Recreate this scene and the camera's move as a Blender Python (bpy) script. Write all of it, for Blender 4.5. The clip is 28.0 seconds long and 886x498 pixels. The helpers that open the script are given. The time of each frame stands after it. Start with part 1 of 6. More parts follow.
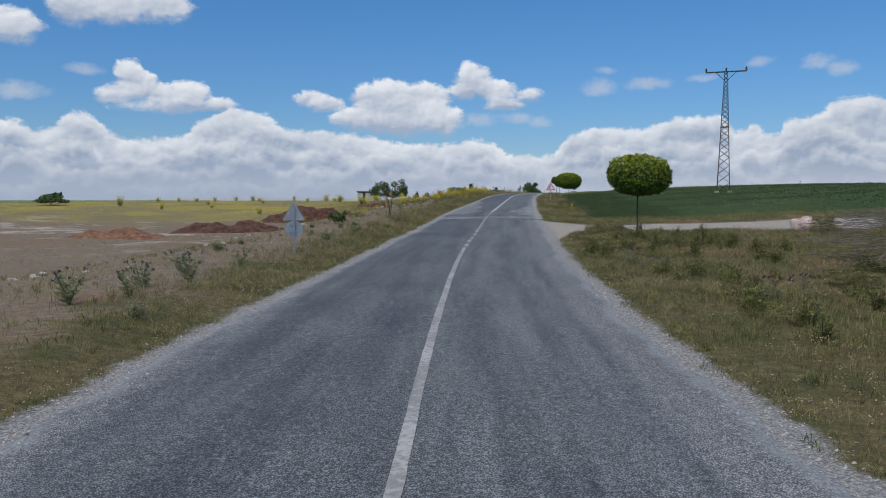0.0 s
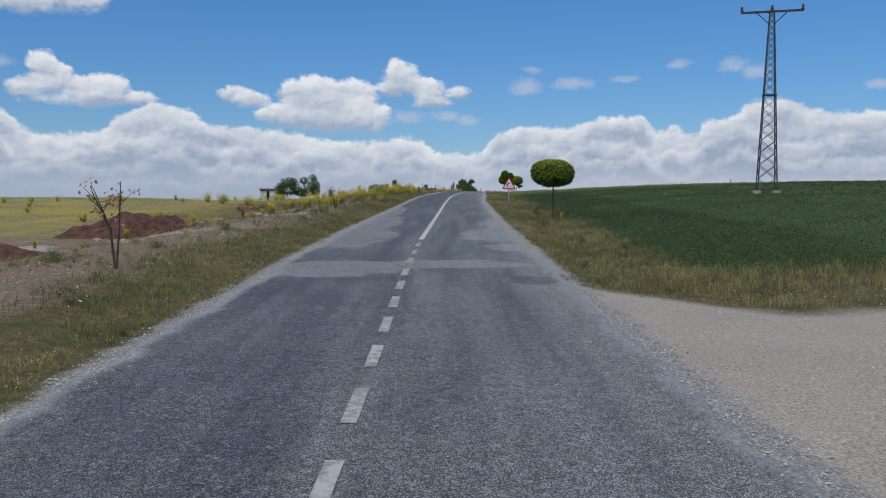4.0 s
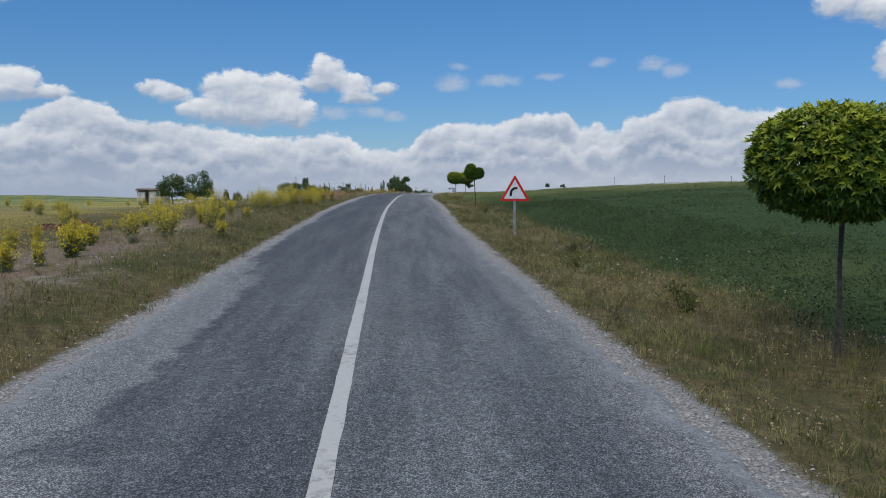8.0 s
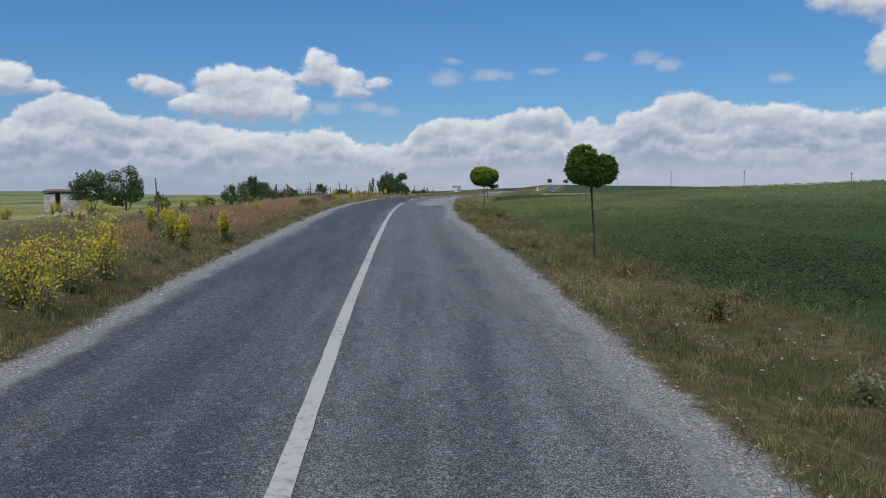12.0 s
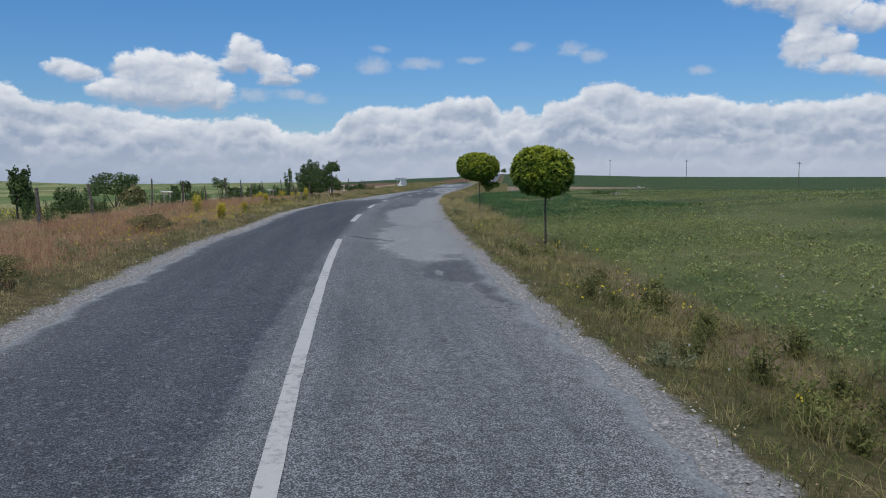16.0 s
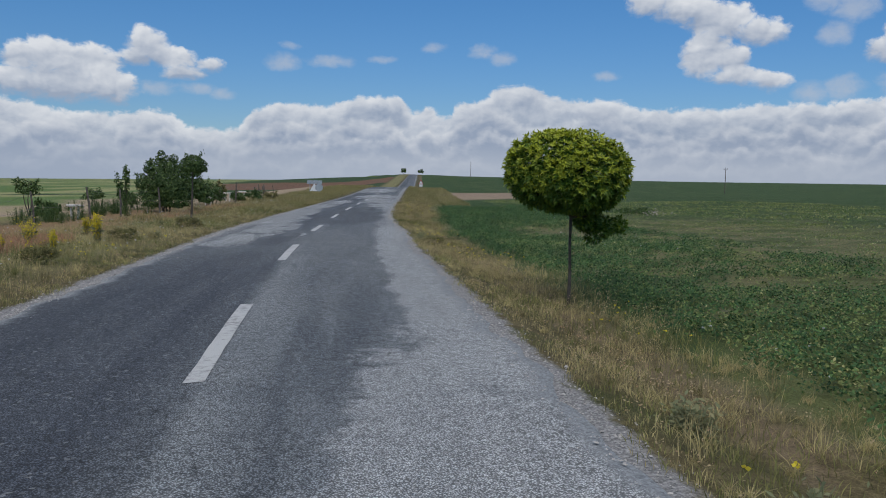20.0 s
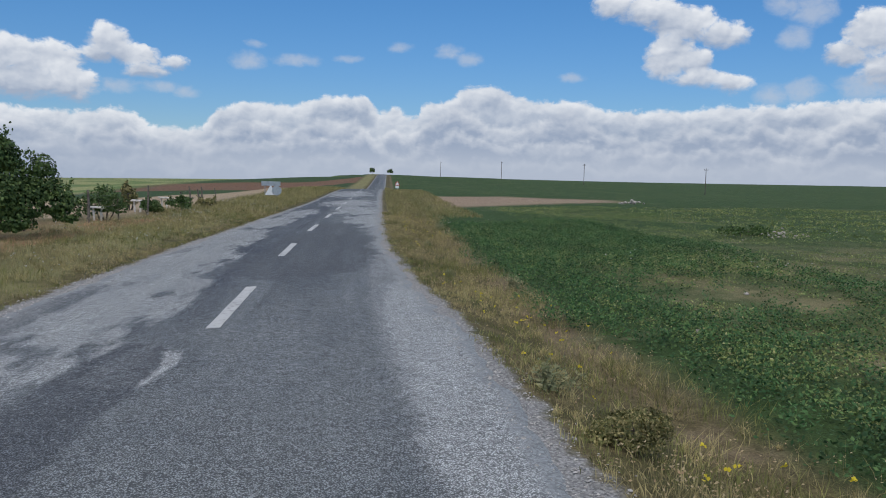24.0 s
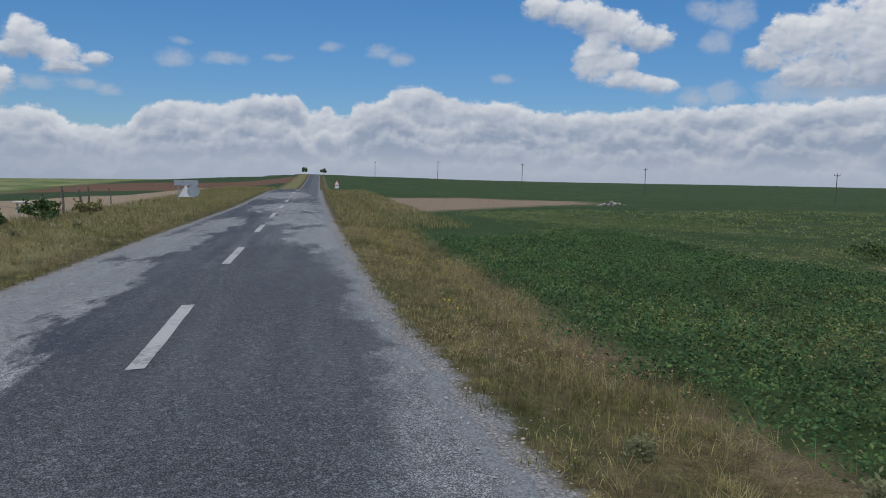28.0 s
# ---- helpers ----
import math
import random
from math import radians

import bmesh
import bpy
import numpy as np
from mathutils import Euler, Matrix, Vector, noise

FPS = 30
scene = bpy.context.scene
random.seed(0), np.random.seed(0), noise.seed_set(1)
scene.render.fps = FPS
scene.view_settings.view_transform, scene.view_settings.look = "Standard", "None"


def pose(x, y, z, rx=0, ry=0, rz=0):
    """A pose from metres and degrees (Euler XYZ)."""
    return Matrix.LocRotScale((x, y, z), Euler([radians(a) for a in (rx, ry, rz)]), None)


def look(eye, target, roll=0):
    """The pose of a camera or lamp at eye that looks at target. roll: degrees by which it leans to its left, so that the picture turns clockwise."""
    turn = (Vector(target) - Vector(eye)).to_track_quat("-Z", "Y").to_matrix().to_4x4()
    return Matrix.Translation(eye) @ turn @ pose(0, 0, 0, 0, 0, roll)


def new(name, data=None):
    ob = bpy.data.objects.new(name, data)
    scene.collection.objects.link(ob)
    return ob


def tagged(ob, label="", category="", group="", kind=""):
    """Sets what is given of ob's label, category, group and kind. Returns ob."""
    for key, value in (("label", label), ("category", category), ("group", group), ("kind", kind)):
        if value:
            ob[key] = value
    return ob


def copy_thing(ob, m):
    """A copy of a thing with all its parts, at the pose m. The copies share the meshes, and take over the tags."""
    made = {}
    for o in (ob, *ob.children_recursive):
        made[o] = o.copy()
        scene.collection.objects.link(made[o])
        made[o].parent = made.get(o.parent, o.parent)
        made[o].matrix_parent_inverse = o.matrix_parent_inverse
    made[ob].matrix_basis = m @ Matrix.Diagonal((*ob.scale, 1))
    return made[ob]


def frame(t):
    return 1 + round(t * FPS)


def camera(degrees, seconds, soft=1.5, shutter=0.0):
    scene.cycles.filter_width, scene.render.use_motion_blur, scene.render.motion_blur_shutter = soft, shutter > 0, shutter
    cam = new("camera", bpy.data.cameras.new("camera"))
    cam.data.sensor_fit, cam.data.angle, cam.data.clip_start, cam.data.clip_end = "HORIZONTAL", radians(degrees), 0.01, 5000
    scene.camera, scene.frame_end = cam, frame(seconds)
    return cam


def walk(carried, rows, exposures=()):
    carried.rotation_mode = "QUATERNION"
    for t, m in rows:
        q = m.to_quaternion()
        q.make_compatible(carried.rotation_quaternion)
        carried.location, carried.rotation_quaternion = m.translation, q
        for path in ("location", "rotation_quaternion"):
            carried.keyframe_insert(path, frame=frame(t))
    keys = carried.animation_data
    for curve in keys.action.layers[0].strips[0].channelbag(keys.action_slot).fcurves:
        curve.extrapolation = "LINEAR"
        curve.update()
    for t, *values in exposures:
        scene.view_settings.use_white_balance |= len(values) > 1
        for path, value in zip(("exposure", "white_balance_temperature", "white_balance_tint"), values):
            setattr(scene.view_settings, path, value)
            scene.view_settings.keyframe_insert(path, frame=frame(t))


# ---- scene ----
cam = camera(58.5, 28.0, soft=1.0)

# seconds, x, y, z, yaw, pitch, roll
ROWS = [
    (0.0, 0.00, 0.00, 1.500, -0.00, -4.00, 0.02),
    (0.5, -0.02, 2.91, 1.491, -1.28, -4.03, 0.21),
    (1.0, 0.06, 5.81, 1.486, -2.60, -4.05, 0.24),
    (1.5, 0.26, 8.74, 1.489, -4.13, -4.03, 0.32),
    (2.0, 0.52, 11.74, 1.507, -5.96, -4.04, 0.33),
    (2.5, 0.77, 14.82, 1.534, -5.27, -4.06, 0.27),
    (3.0, 1.03, 17.96, 1.565, -5.23, -4.08, 0.22),
    (3.5, 1.27, 21.10, 1.598, -5.22, -4.12, 0.22),
    (5.5, 2.04, 34.06, 1.856, -5.13, -4.29, -0.06),
    (6.0, 2.37, 37.29, 1.925, -7.66, -4.29, 0.04),
    (6.5, 2.69, 40.50, 1.992, -9.84, -4.37, 0.00),
    (7.0, 3.05, 43.70, 2.056, -10.02, -4.40, 0.11),
    (7.5, 3.41, 46.92, 2.118, -10.30, -4.40, 0.02),
    (8.0, 3.79, 50.10, 2.175, -10.38, -4.42, 0.03),
    (8.5, 4.15, 53.22, 2.225, -10.45, -4.47, 0.09),
    (9.0, 4.53, 56.36, 2.279, -10.50, -4.52, -0.02),
    (9.5, 4.87, 59.53, 2.342, -10.59, -4.54, -0.00),
    (10.0, 5.27, 62.77, 2.405, -10.64, -4.61, -0.06),
    (10.5, 5.73, 66.06, 2.471, -10.70, -4.65, -0.08),
    (11.0, 6.19, 69.35, 2.545, -10.80, -4.67, -0.02),
    (11.5, 6.65, 72.65, 2.621, -10.82, -4.74, -0.03),
    (12.0, 7.06, 75.95, 2.697, -10.81, -4.79, -0.10),
    (12.5, 7.45, 79.25, 2.775, -10.79, -4.84, -0.09),
    (13.0, 7.86, 82.54, 2.848, -10.89, -4.95, -0.01),
    (13.3, 8.10, 84.50, 2.886, -14.60, -5.02, 0.20),
    (13.5, 8.26, 85.81, 2.910, -14.85, -5.07, 0.28),
    (15.5, 9.99, 98.56, 2.983, -15.65, -5.64, 0.24),
    (16.0, 10.51, 101.88, 3.027, -15.94, -5.60, -0.01),
    (16.5, 11.05, 105.22, 3.069, -17.19, -5.63, 0.19),
    (17.0, 11.66, 108.56, 3.108, -18.74, -5.59, 0.25),
    (17.5, 12.29, 111.82, 3.143, -19.27, -5.60, 0.45),
    (18.0, 12.95, 114.99, 3.168, -20.22, -5.63, 0.46),
    (18.5, 13.64, 118.02, 3.186, -20.94, -5.58, 0.61),
    (19.0, 14.33, 120.84, 3.196, -22.12, -5.57, 0.77),
    (19.5, 14.98, 123.45, 3.202, -22.25, -5.55, 0.88),
    (20.0, 15.60, 125.85, 3.203, -22.47, -5.55, 0.98),
    (20.5, 16.20, 128.05, 3.202, -22.87, -5.55, 0.95),
    (21.0, 16.75, 130.11, 3.199, -23.35, -5.55, 1.00),
    (21.5, 17.28, 132.05, 3.198, -23.71, -5.55, 1.18),
    (23.5, 19.27, 138.99, 3.153, -24.68, -5.52, 1.07),
    (24.0, 19.71, 140.44, 3.133, -24.89, -5.50, 1.20),
    (24.5, 20.13, 141.84, 3.110, -25.27, -5.49, 1.21),
    (25.0, 20.55, 143.21, 3.084, -27.34, -5.43, 1.29),
    (25.5, 20.95, 144.54, 3.052, -27.31, -5.42, 1.24),
    (26.0, 21.33, 145.82, 3.017, -29.73, -5.36, 1.37),
    (26.5, 21.71, 147.08, 2.982, -29.80, -5.38, 1.30),
    (27.0, 22.07, 148.30, 2.948, -29.80, -5.38, 1.32),
    (27.5, 22.39, 149.54, 2.918, -29.78, -5.38, 1.24),
    (28.0, 22.76, 150.78, 2.887, -29.76, -5.39, 1.21),
]
walk(cam, [(t, pose(x, y, z, 90 + p, 0, w) @ pose(0, 0, 0, 0, 0, r)) for t, x, y, z, w, p, r in ROWS],
     exposures=[(0.0, 0.0), (7.0, -0.04), (12.0, -0.08), (13.5, -0.05), (16.3, -0.02), (18.0, 0.0), (19.0, -0.06), (20.0, -0.16), (21.5, -0.18),
                (24.0, 0.0), (26.0, -0.04), (27.0, -0.12), (28.0, -0.22)])

SUN_ELEVATION, SUN_AZIMUTH = 58.0, 215.0     # degrees; azimuth clockwise from +y
SUN_STRENGTH, SKY_STRENGTH = 1.7, 0.10


# ---------------------------------------------------------------- node helpers
class Nodes:
    """Short-hand for building node trees."""

    def __init__(self, tree):
        self.t = tree
        tree.nodes.clear()

    def n(self, kind):
        return self.t.nodes.new(kind)

    def put(self, socket, v):
        if isinstance(v, bpy.types.NodeSocket):
            self.t.links.new(v, socket)
        elif v is not None:
            socket.default_value = v

    def m(self, op, a, b=None, c=None, clamp=False):
        node = self.n("ShaderNodeMath")
        node.operation, node.use_clamp = op, clamp
        for s, v in zip(node.inputs, (a, b, c)):
            self.put(s, v)
        return node.outputs[0]

    def v(self, op, a, b=None, c=None):
        node = self.n("ShaderNodeVectorMath")
        node.operation = op
        for s, val in zip(node.inputs, (a, b, c)):
            self.put(s, val)
        return node.outputs["Value"] if op in ("DOT_PRODUCT", "LENGTH") else node.outputs[0]

    def step(self, x, lo, hi, a=0.0, b=1.0):
        node = self.n("ShaderNodeMapRange")
        node.interpolation_type = "SMOOTHSTEP"
        for s, val in zip(node.inputs, (x, lo, hi, a, b)):
            self.put(s, val)
        return node.outputs[0]

    def noise(self, scale, detail=4.0, rough=0.55, vec=None, dims="3D", out=0, distortion=0.0):
        node = self.n("ShaderNodeTexNoise")
        node.noise_dimensions = dims
        self.put(node.inputs["Scale"], scale)
        self.put(node.inputs["Detail"], detail)
        self.put(node.inputs["Roughness"], rough)
        self.put(node.inputs["Distortion"], distortion)
        if vec is not None:
            self.put(node.inputs["W" if dims == "1D" else "Vector"], vec)
        return node.outputs[out]

    def voronoi(self, scale, vec=None, feature="F1", out="Distance", rnd=1.0):
        node = self.n("ShaderNodeTexVoronoi")
        node.feature = feature
        self.put(node.inputs["Scale"], scale)
        self.put(node.inputs["Randomness"], rnd)
        if vec is not None:
            self.put(node.inputs["Vector"], vec)
        return node.outputs[out]

    def mix(self, fac, a, b, blend="MIX"):
        node = self.n("ShaderNodeMix")
        node.data_type, node.blend_type = "RGBA", blend
        self.put(node.inputs[0], fac)
        for s, val in zip((node.inputs[6], node.inputs[7]), (a, b)):
            self.put(s, (*val, 1.0) if isinstance(val, tuple) and len(val) == 3 else val)
        return node.outputs[2]

    def attr(self, name):
        node = self.n("ShaderNodeAttribute")
        node.attribute_name = name
        return node.outputs["Fac"]

    def bump(self, height, strength, distance):
        node = self.n("ShaderNodeBump")
        self.put(node.inputs["Height"], height)
        node.inputs["Strength"].default_value, node.inputs["Distance"].default_value = strength, distance
        return node.outputs[0]

    def pos(self):
        return self.n("ShaderNodeNewGeometry").outputs["Position"]

    def surface(self, color, rough=0.9, bump=None, metal=0.0, spec=0.3, translucent=0.0):
        b = self.n("ShaderNodeBsdfPrincipled")
        self.put(b.inputs["Base Color"], (*color, 1.0) if isinstance(color, tuple) else color)
        self.put(b.inputs["Roughness"], rough)
        self.put(b.inputs["Metallic"], metal)
        b.inputs["Specular IOR Level"].default_value = spec
        if bump is not None:
            self.put(b.inputs["Normal"], bump)
        shader = b.outputs[0]
        if translucent:
            tr, mx = self.n("ShaderNodeBsdfTranslucent"), self.n("ShaderNodeMixShader")
            self.put(tr.inputs[0], (*color, 1.0) if isinstance(color, tuple) else color)
            mx.inputs[0].default_value = translucent
            self.t.links.new(shader, mx.inputs[1])
            self.t.links.new(tr.outputs[0], mx.inputs[2])
            shader = mx.outputs[0]
        self.t.links.new(shader, self.n("ShaderNodeOutputMaterial").inputs[0])


def material(name):
    mat = bpy.data.materials.new(name)
    mat.use_nodes = True
    return mat, Nodes(mat.node_tree)


# ---------------------------------------------------------------- sky and sun
# fair-weather clouds, each a heap of rounded masses: azimuth, elevation, half width, half height, in degrees
HEAPS = [(-21.5, 8.1, 1.0, 0.8), (-21.0, 7.2, 1.6, 1.1), (-22.2, 6.6, 1.4, 0.7), (-19.2, 6.6, 1.8, 0.9), (-17.6, 6.8, 1.3, 0.9), (-15.9, 6.1, 1.7, 0.5), (-18.9, 5.9, 3.3, 0.5),
         (-3.8, 6.9, 1.7, 1.3), (-5.4, 6.8, 1.3, 1.0), (-1.3, 6.6, 2.0, 1.3), (-3.0, 5.4, 3.6, 1.4), (-5.8, 5.3, 2.4, 0.9), (-0.2, 5.2, 1.7, 1.2),
         (-9.4, 6.7, 1.2, 0.6), (-8.2, 6.3, 1.2, 0.6), (2.1, 8.1, 1.3, 1.1), (1.5, 7.2, 1.3, 0.6), (3.7, 7.3, 1.7, 0.8), (4.3, 6.5, 1.4, 0.6), (6.1, 7.0, 1.1, 0.5)]
TOWERS = [(36.4, 11.6, 1.6, 0.9), (38.8, 11.2, 2.3, 1.0), (41.1, 10.2, 2.3, 1.3), (43.8, 9.5, 1.7, 1.0), (40.4, 8.4, 1.7, 1.3), (42.0, 7.8, 1.3, 1.1), (40.1, 7.4, 1.4, 0.8),
          (42.4, 6.7, 2.3, 0.6), (44.5, 6.3, 1.3, 0.7), (53.1, 9.2, 2.0, 1.6), (55.4, 9.4, 2.2, 1.9), (57.9, 9.6, 2.2, 2.3), (51.2, 8.0, 1.4, 0.9), (54.6, 7.0, 2.9, 1.4),
          (58.2, 7.2, 2.8, 1.7), (-24.6, 12.0, 1.7, 1.3), (-22.3, 12.1, 2.6, 1.3), (-19.5, 12.5, 2.2, 1.4), (-28.2, 10.4, 1.7, 1.2)]
# thin scraps that the blue shows through
SCRAPS = [(-24.1, 8.1, 1.2, 0.4), (-28.0, 6.5, 1.7, 0.6), (2.7, 5.3, 1.5, 0.5), (5.1, 5.4, 1.3, 0.5), (6.9, 5.1, 1.0, 0.4), (11.0, 7.4, 1.3, 0.7), (14.3, 7.6, 1.7, 0.5),
          (11.6, 8.5, 0.9, 0.3), (17.8, 7.9, 1.1, 0.3), (21.7, 8.7, 1.0, 0.4), (25.1, 8.4, 1.2, 0.6), (26.4, 8.0, 1.0, 0.5), (33.8, 6.8, 1.1, 0.4), (48.3, 9.2, 1.1, 0.9),
          (47.4, 11.2, 1.3, 0.8), (49.2, 10.9, 1.6, 1.1), (48.8, 5.8, 1.4, 0.9), (47.0, 5.5, 1.1, 0.8), (52.6, 6.0, 2.0, 1.1), (55.7, 5.5, 2.9, 1.4)]
# the crest of the bank along the horizon: azimuth, elevation, in degrees
CREST_WEST = [(-29.0, 4.9), (-27.8, 4.7), (-27.2, 4.3), (-25.6, 5.0), (-24.5, 5.4), (-23.5, 5.0), (-22.8, 4.2), (-21.1, 3.8), (-18.9, 3.9), (-17.1, 5.0), (-15.6, 5.6), (-14.1, 6.0),
              (-13.1, 5.8), (-11.6, 5.0), (-10.6, 4.6), (-7.4, 4.4), (-5.4, 4.2), (-3.4, 3.8), (0.6, 3.7), (2.3, 4.0), (3.6, 3.8), (4.4, 3.1), (6.3, 2.8), (7.8, 2.9)]
CREST_EAST = [(8.6, 4.0), (10.7, 4.7), (12.6, 4.8), (14.5, 4.7), (16.4, 5.3), (19.3, 5.4), (20.1, 4.4), (21.0, 4.7), (22.2, 4.0), (23.4, 4.9), (24.6, 5.1), (25.8, 5.9), (27.5, 6.2),
              (29.2, 6.0), (30.3, 5.4), (34.2, 5.3), (36.6, 4.6), (40.2, 4.7), (44.0, 4.9), (48.0, 5.0), (53.7, 5.3), (58.5, 5.5)]


def make_world():
    world = bpy.data.worlds.new("sky")
    scene.world = world
    world.use_nodes = True
    k = Nodes(world.node_tree)
    sky = k.n("ShaderNodeTexSky")
    sky.sky_type, sky.sun_disc = "NISHITA", False
    sky.sun_elevation, sky.sun_rotation = radians(SUN_ELEVATION), radians(SUN_AZIMUTH)
    sky.altitude, sky.air_density, sky.dust_density, sky.ozone_density = 900.0, 1.2, 0.0, 5.0
    way = k.n("ShaderNodeTexCoord").outputs["Generated"]
    sep = k.n("ShaderNodeSeparateXYZ")
    k.put(sep.inputs[0], way)
    x, y, z = sep.outputs
    az = k.m("MULTIPLY", k.m("ARCTAN2", x, y), 180 / math.pi)
    el = k.m("MULTIPLY", k.m("ARCSINE", z), 180 / math.pi)
    comb = k.n("ShaderNodeCombineXYZ")
    k.put(comb.inputs[0], az)
    k.put(comb.inputs[1], k.m("MULTIPLY", el, 1.35))
    flat = comb.outputs[0]
    # billows: rounded puffs on puffs, which shift every outline a little
    warp = k.v("SUBTRACT", k.noise(0.45, 3, 0.5, flat, out=1), (0.5, 0.5, 0.5))
    bent = k.v("MULTIPLY_ADD", warp, (1.1, 0.8, 0.0), flat)

    def puffs(v):
        total = k.m("MULTIPLY", k.m("SUBTRACT", k.noise(0.55, 4, 0.55, v), 0.5), 1.0)
        for scale, amount in ((0.75, 0.50), (1.7, 0.26), (3.6, 0.10)):
            total = k.m("MULTIPLY_ADD", k.m("SUBTRACT", 0.45, k.voronoi(scale, v)), amount, total)
        return total

    lump = puffs(bent)
    lit = puffs(k.v("ADD", bent, (-0.20, 0.36, 0.0)))
    relief = k.m("SUBTRACT", lump, lit)
    broad = k.m("SUBTRACT", k.noise(0.24, 3, 0.5, bent), k.noise(0.24, 3, 0.5, k.v("ADD", bent, (-0.4, 1.1, 0.0))))
    relief = k.m("MULTIPLY_ADD", broad, 2.2, relief)
    # wisps torn off the edges
    fray = k.m("MULTIPLY", k.m("SUBTRACT", k.noise(1.3, 6, 0.68, k.v("MULTIPLY_ADD", warp, (1.5, 1.0, 0.0), flat)), 0.5), 1.7)
    lump = k.m("ADD", lump, fray)

    def masses(heap):
        """The depth inside a heap of masses, and how high in it a place lies."""
        field, tall, mass = -3.0, 0.0, 0.10
        for a, e, ra, re in heap:
            d = k.v("MULTIPLY_ADD", bent, (1 / ra, 1 / (re * 1.35), 0.0), (-a / ra, -e / re, 0.0))
            f = k.m("MULTIPLY", k.m("SUBTRACT", 1.0, k.v("DOT_PRODUCT", d, d)), min(1.0, 0.55 + 0.4 * re))
            field = k.m("MAXIMUM", field, f)
            w = k.m("MAXIMUM", k.m("ADD", f, 0.5), 0.0)
            tall = k.m("MULTIPLY_ADD", w, k.v("DOT_PRODUCT", d, (0.0, 1.0, 0.0)), tall)
            mass = k.m("ADD", mass, w)
        return field, k.m("DIVIDE", tall, mass)

    def clamp(v, lo, hi):
        return k.m("MINIMUM", k.m("MAXIMUM", v, lo), hi)

    grey, bright = (0.250, 0.325, 0.465), (0.80, 0.825, 0.865)
    tint = k.mix(k.step(el, 0.0, 16.0), tuple(SKY_STRENGTH * c for c in (0.47, 0.635, 0.88)), tuple(SKY_STRENGTH * c for c in (0.41, 0.745, 1.01)))
    col = k.mix(1.0, sky.outputs[0], tint, blend="MULTIPLY")
    # scattered clouds added over the unseen dome, brighter with height for soft top light
    far = k.m("ADD", k.m("MULTIPLY_ADD", k.noise(0.06, 4, 0.5, flat), 6.0, -2.5), k.m("MULTIPLY", lump, 0.6))
    far = k.m("MINIMUM", far, k.step(el, 15.0, 22.0, -3.0, 1.0))
    col = k.mix(k.m("MULTIPLY", k.step(far, -0.1, 0.7), 0.95), col, k.mix(k.step(el, 17.0, 45.0), (0.50, 0.55, 0.65), (0.95, 1.0, 1.08)))
    # thin scraps
    field, height = masses(SCRAPS)
    thin = k.m("MULTIPLY", k.step(k.m("MULTIPLY_ADD", lump, 0.75, field), -0.35, 1.1), 0.62)
    col = k.mix(thin, col, (0.52, 0.57, 0.66))
    # heaped clouds: shining rounded tops, flat grey undersides
    for heap in (TOWERS, HEAPS):
        field, height = masses(heap)
        dense = k.m("ADD", k.m("MULTIPLY_ADD", lump, 0.85, field), 0.10)
        cover = k.step(dense, -0.22, k.step(height, -0.6, 0.4, 0.95, 0.45))
        tone = k.m("MULTIPLY_ADD", k.m("ADD", height, 0.20), 0.62, 0.44)
        tone = clamp(k.m("MULTIPLY_ADD", relief, 0.50, tone), 0.20, 1.0)
        col = k.mix(k.m("MULTIPLY", cover, 0.96), col, k.mix(tone, grey, bright))
    # the bank: cloud tops behind cloud tops, each row lower and nearer
    curve = k.n("ShaderNodeFloatCurve")
    line = curve.mapping.curves[0]
    knots = [((a + 35.0) / 100.0, e / 10.0) for a, e in [(-35.0, 4.6)] + CREST_WEST + CREST_EAST + [(65.0, 5.0)]]
    line.points[0].location, line.points[1].location = knots[0], knots[-1]
    for a, e in knots[1:-1]:
        line.points.new(a, e)
    curve.mapping.update()
    side = k.n("ShaderNodeSeparateXYZ")
    k.put(side.inputs[0], bent)
    k.put(curve.inputs["Value"], k.m("MULTIPLY_ADD", side.outputs[0], 0.01, 0.35))
    crest = k.m("MULTIPLY", curve.outputs[0], 10.0)
    for q, (share, sway, top) in enumerate(((1.0, 0.0, 0.84), (0.72, 1.6, 0.62), (0.45, 1.4, 0.52), (0.20, 1.0, 0.46))):
        rim = k.m("MULTIPLY", crest, share)
        if sway:
            rim = k.m("MULTIPLY_ADD", k.m("SUBTRACT", k.noise(0.16 + 0.05 * q, 3, 0.5, k.m("ADD", side.outputs[0], 40.0 * q), dims="1D"), 0.5), 2 * sway, rim)
        down = k.m("ADD", k.m("SUBTRACT", rim, el), k.m("MULTIPLY", lump, 0.55))
        cover = k.m("MULTIPLY", k.step(down, -0.08, 0.34 if q == 0 else 0.55), 0.96 if q == 0 else 0.85)
        tone = k.m("MULTIPLY_ADD", k.step(down, 0.15, 1.5), -0.50, top)
        tone = clamp(k.m("MULTIPLY_ADD", relief, 0.46, tone), 0.10, 1.0)
        # haze evens out the foot
        tone = k.m("MULTIPLY_ADD", k.m("SUBTRACT", k.step(az, -12.0, 22.0, 0.22, 0.40), tone), k.step(el, 2.6, 0.2, 0.0, 0.75), tone)
        col = k.mix(cover, col, k.mix(tone, grey, bright))
    bg = k.n("ShaderNodeBackground")
    k.put(bg.inputs[0], col)
    bg.inputs[1].default_value = 1.0
    k.t.links.new(bg.outputs[0], k.n("ShaderNodeOutputWorld").inputs[0])
    sun = new("sun", bpy.data.lights.new("sun", "SUN"))
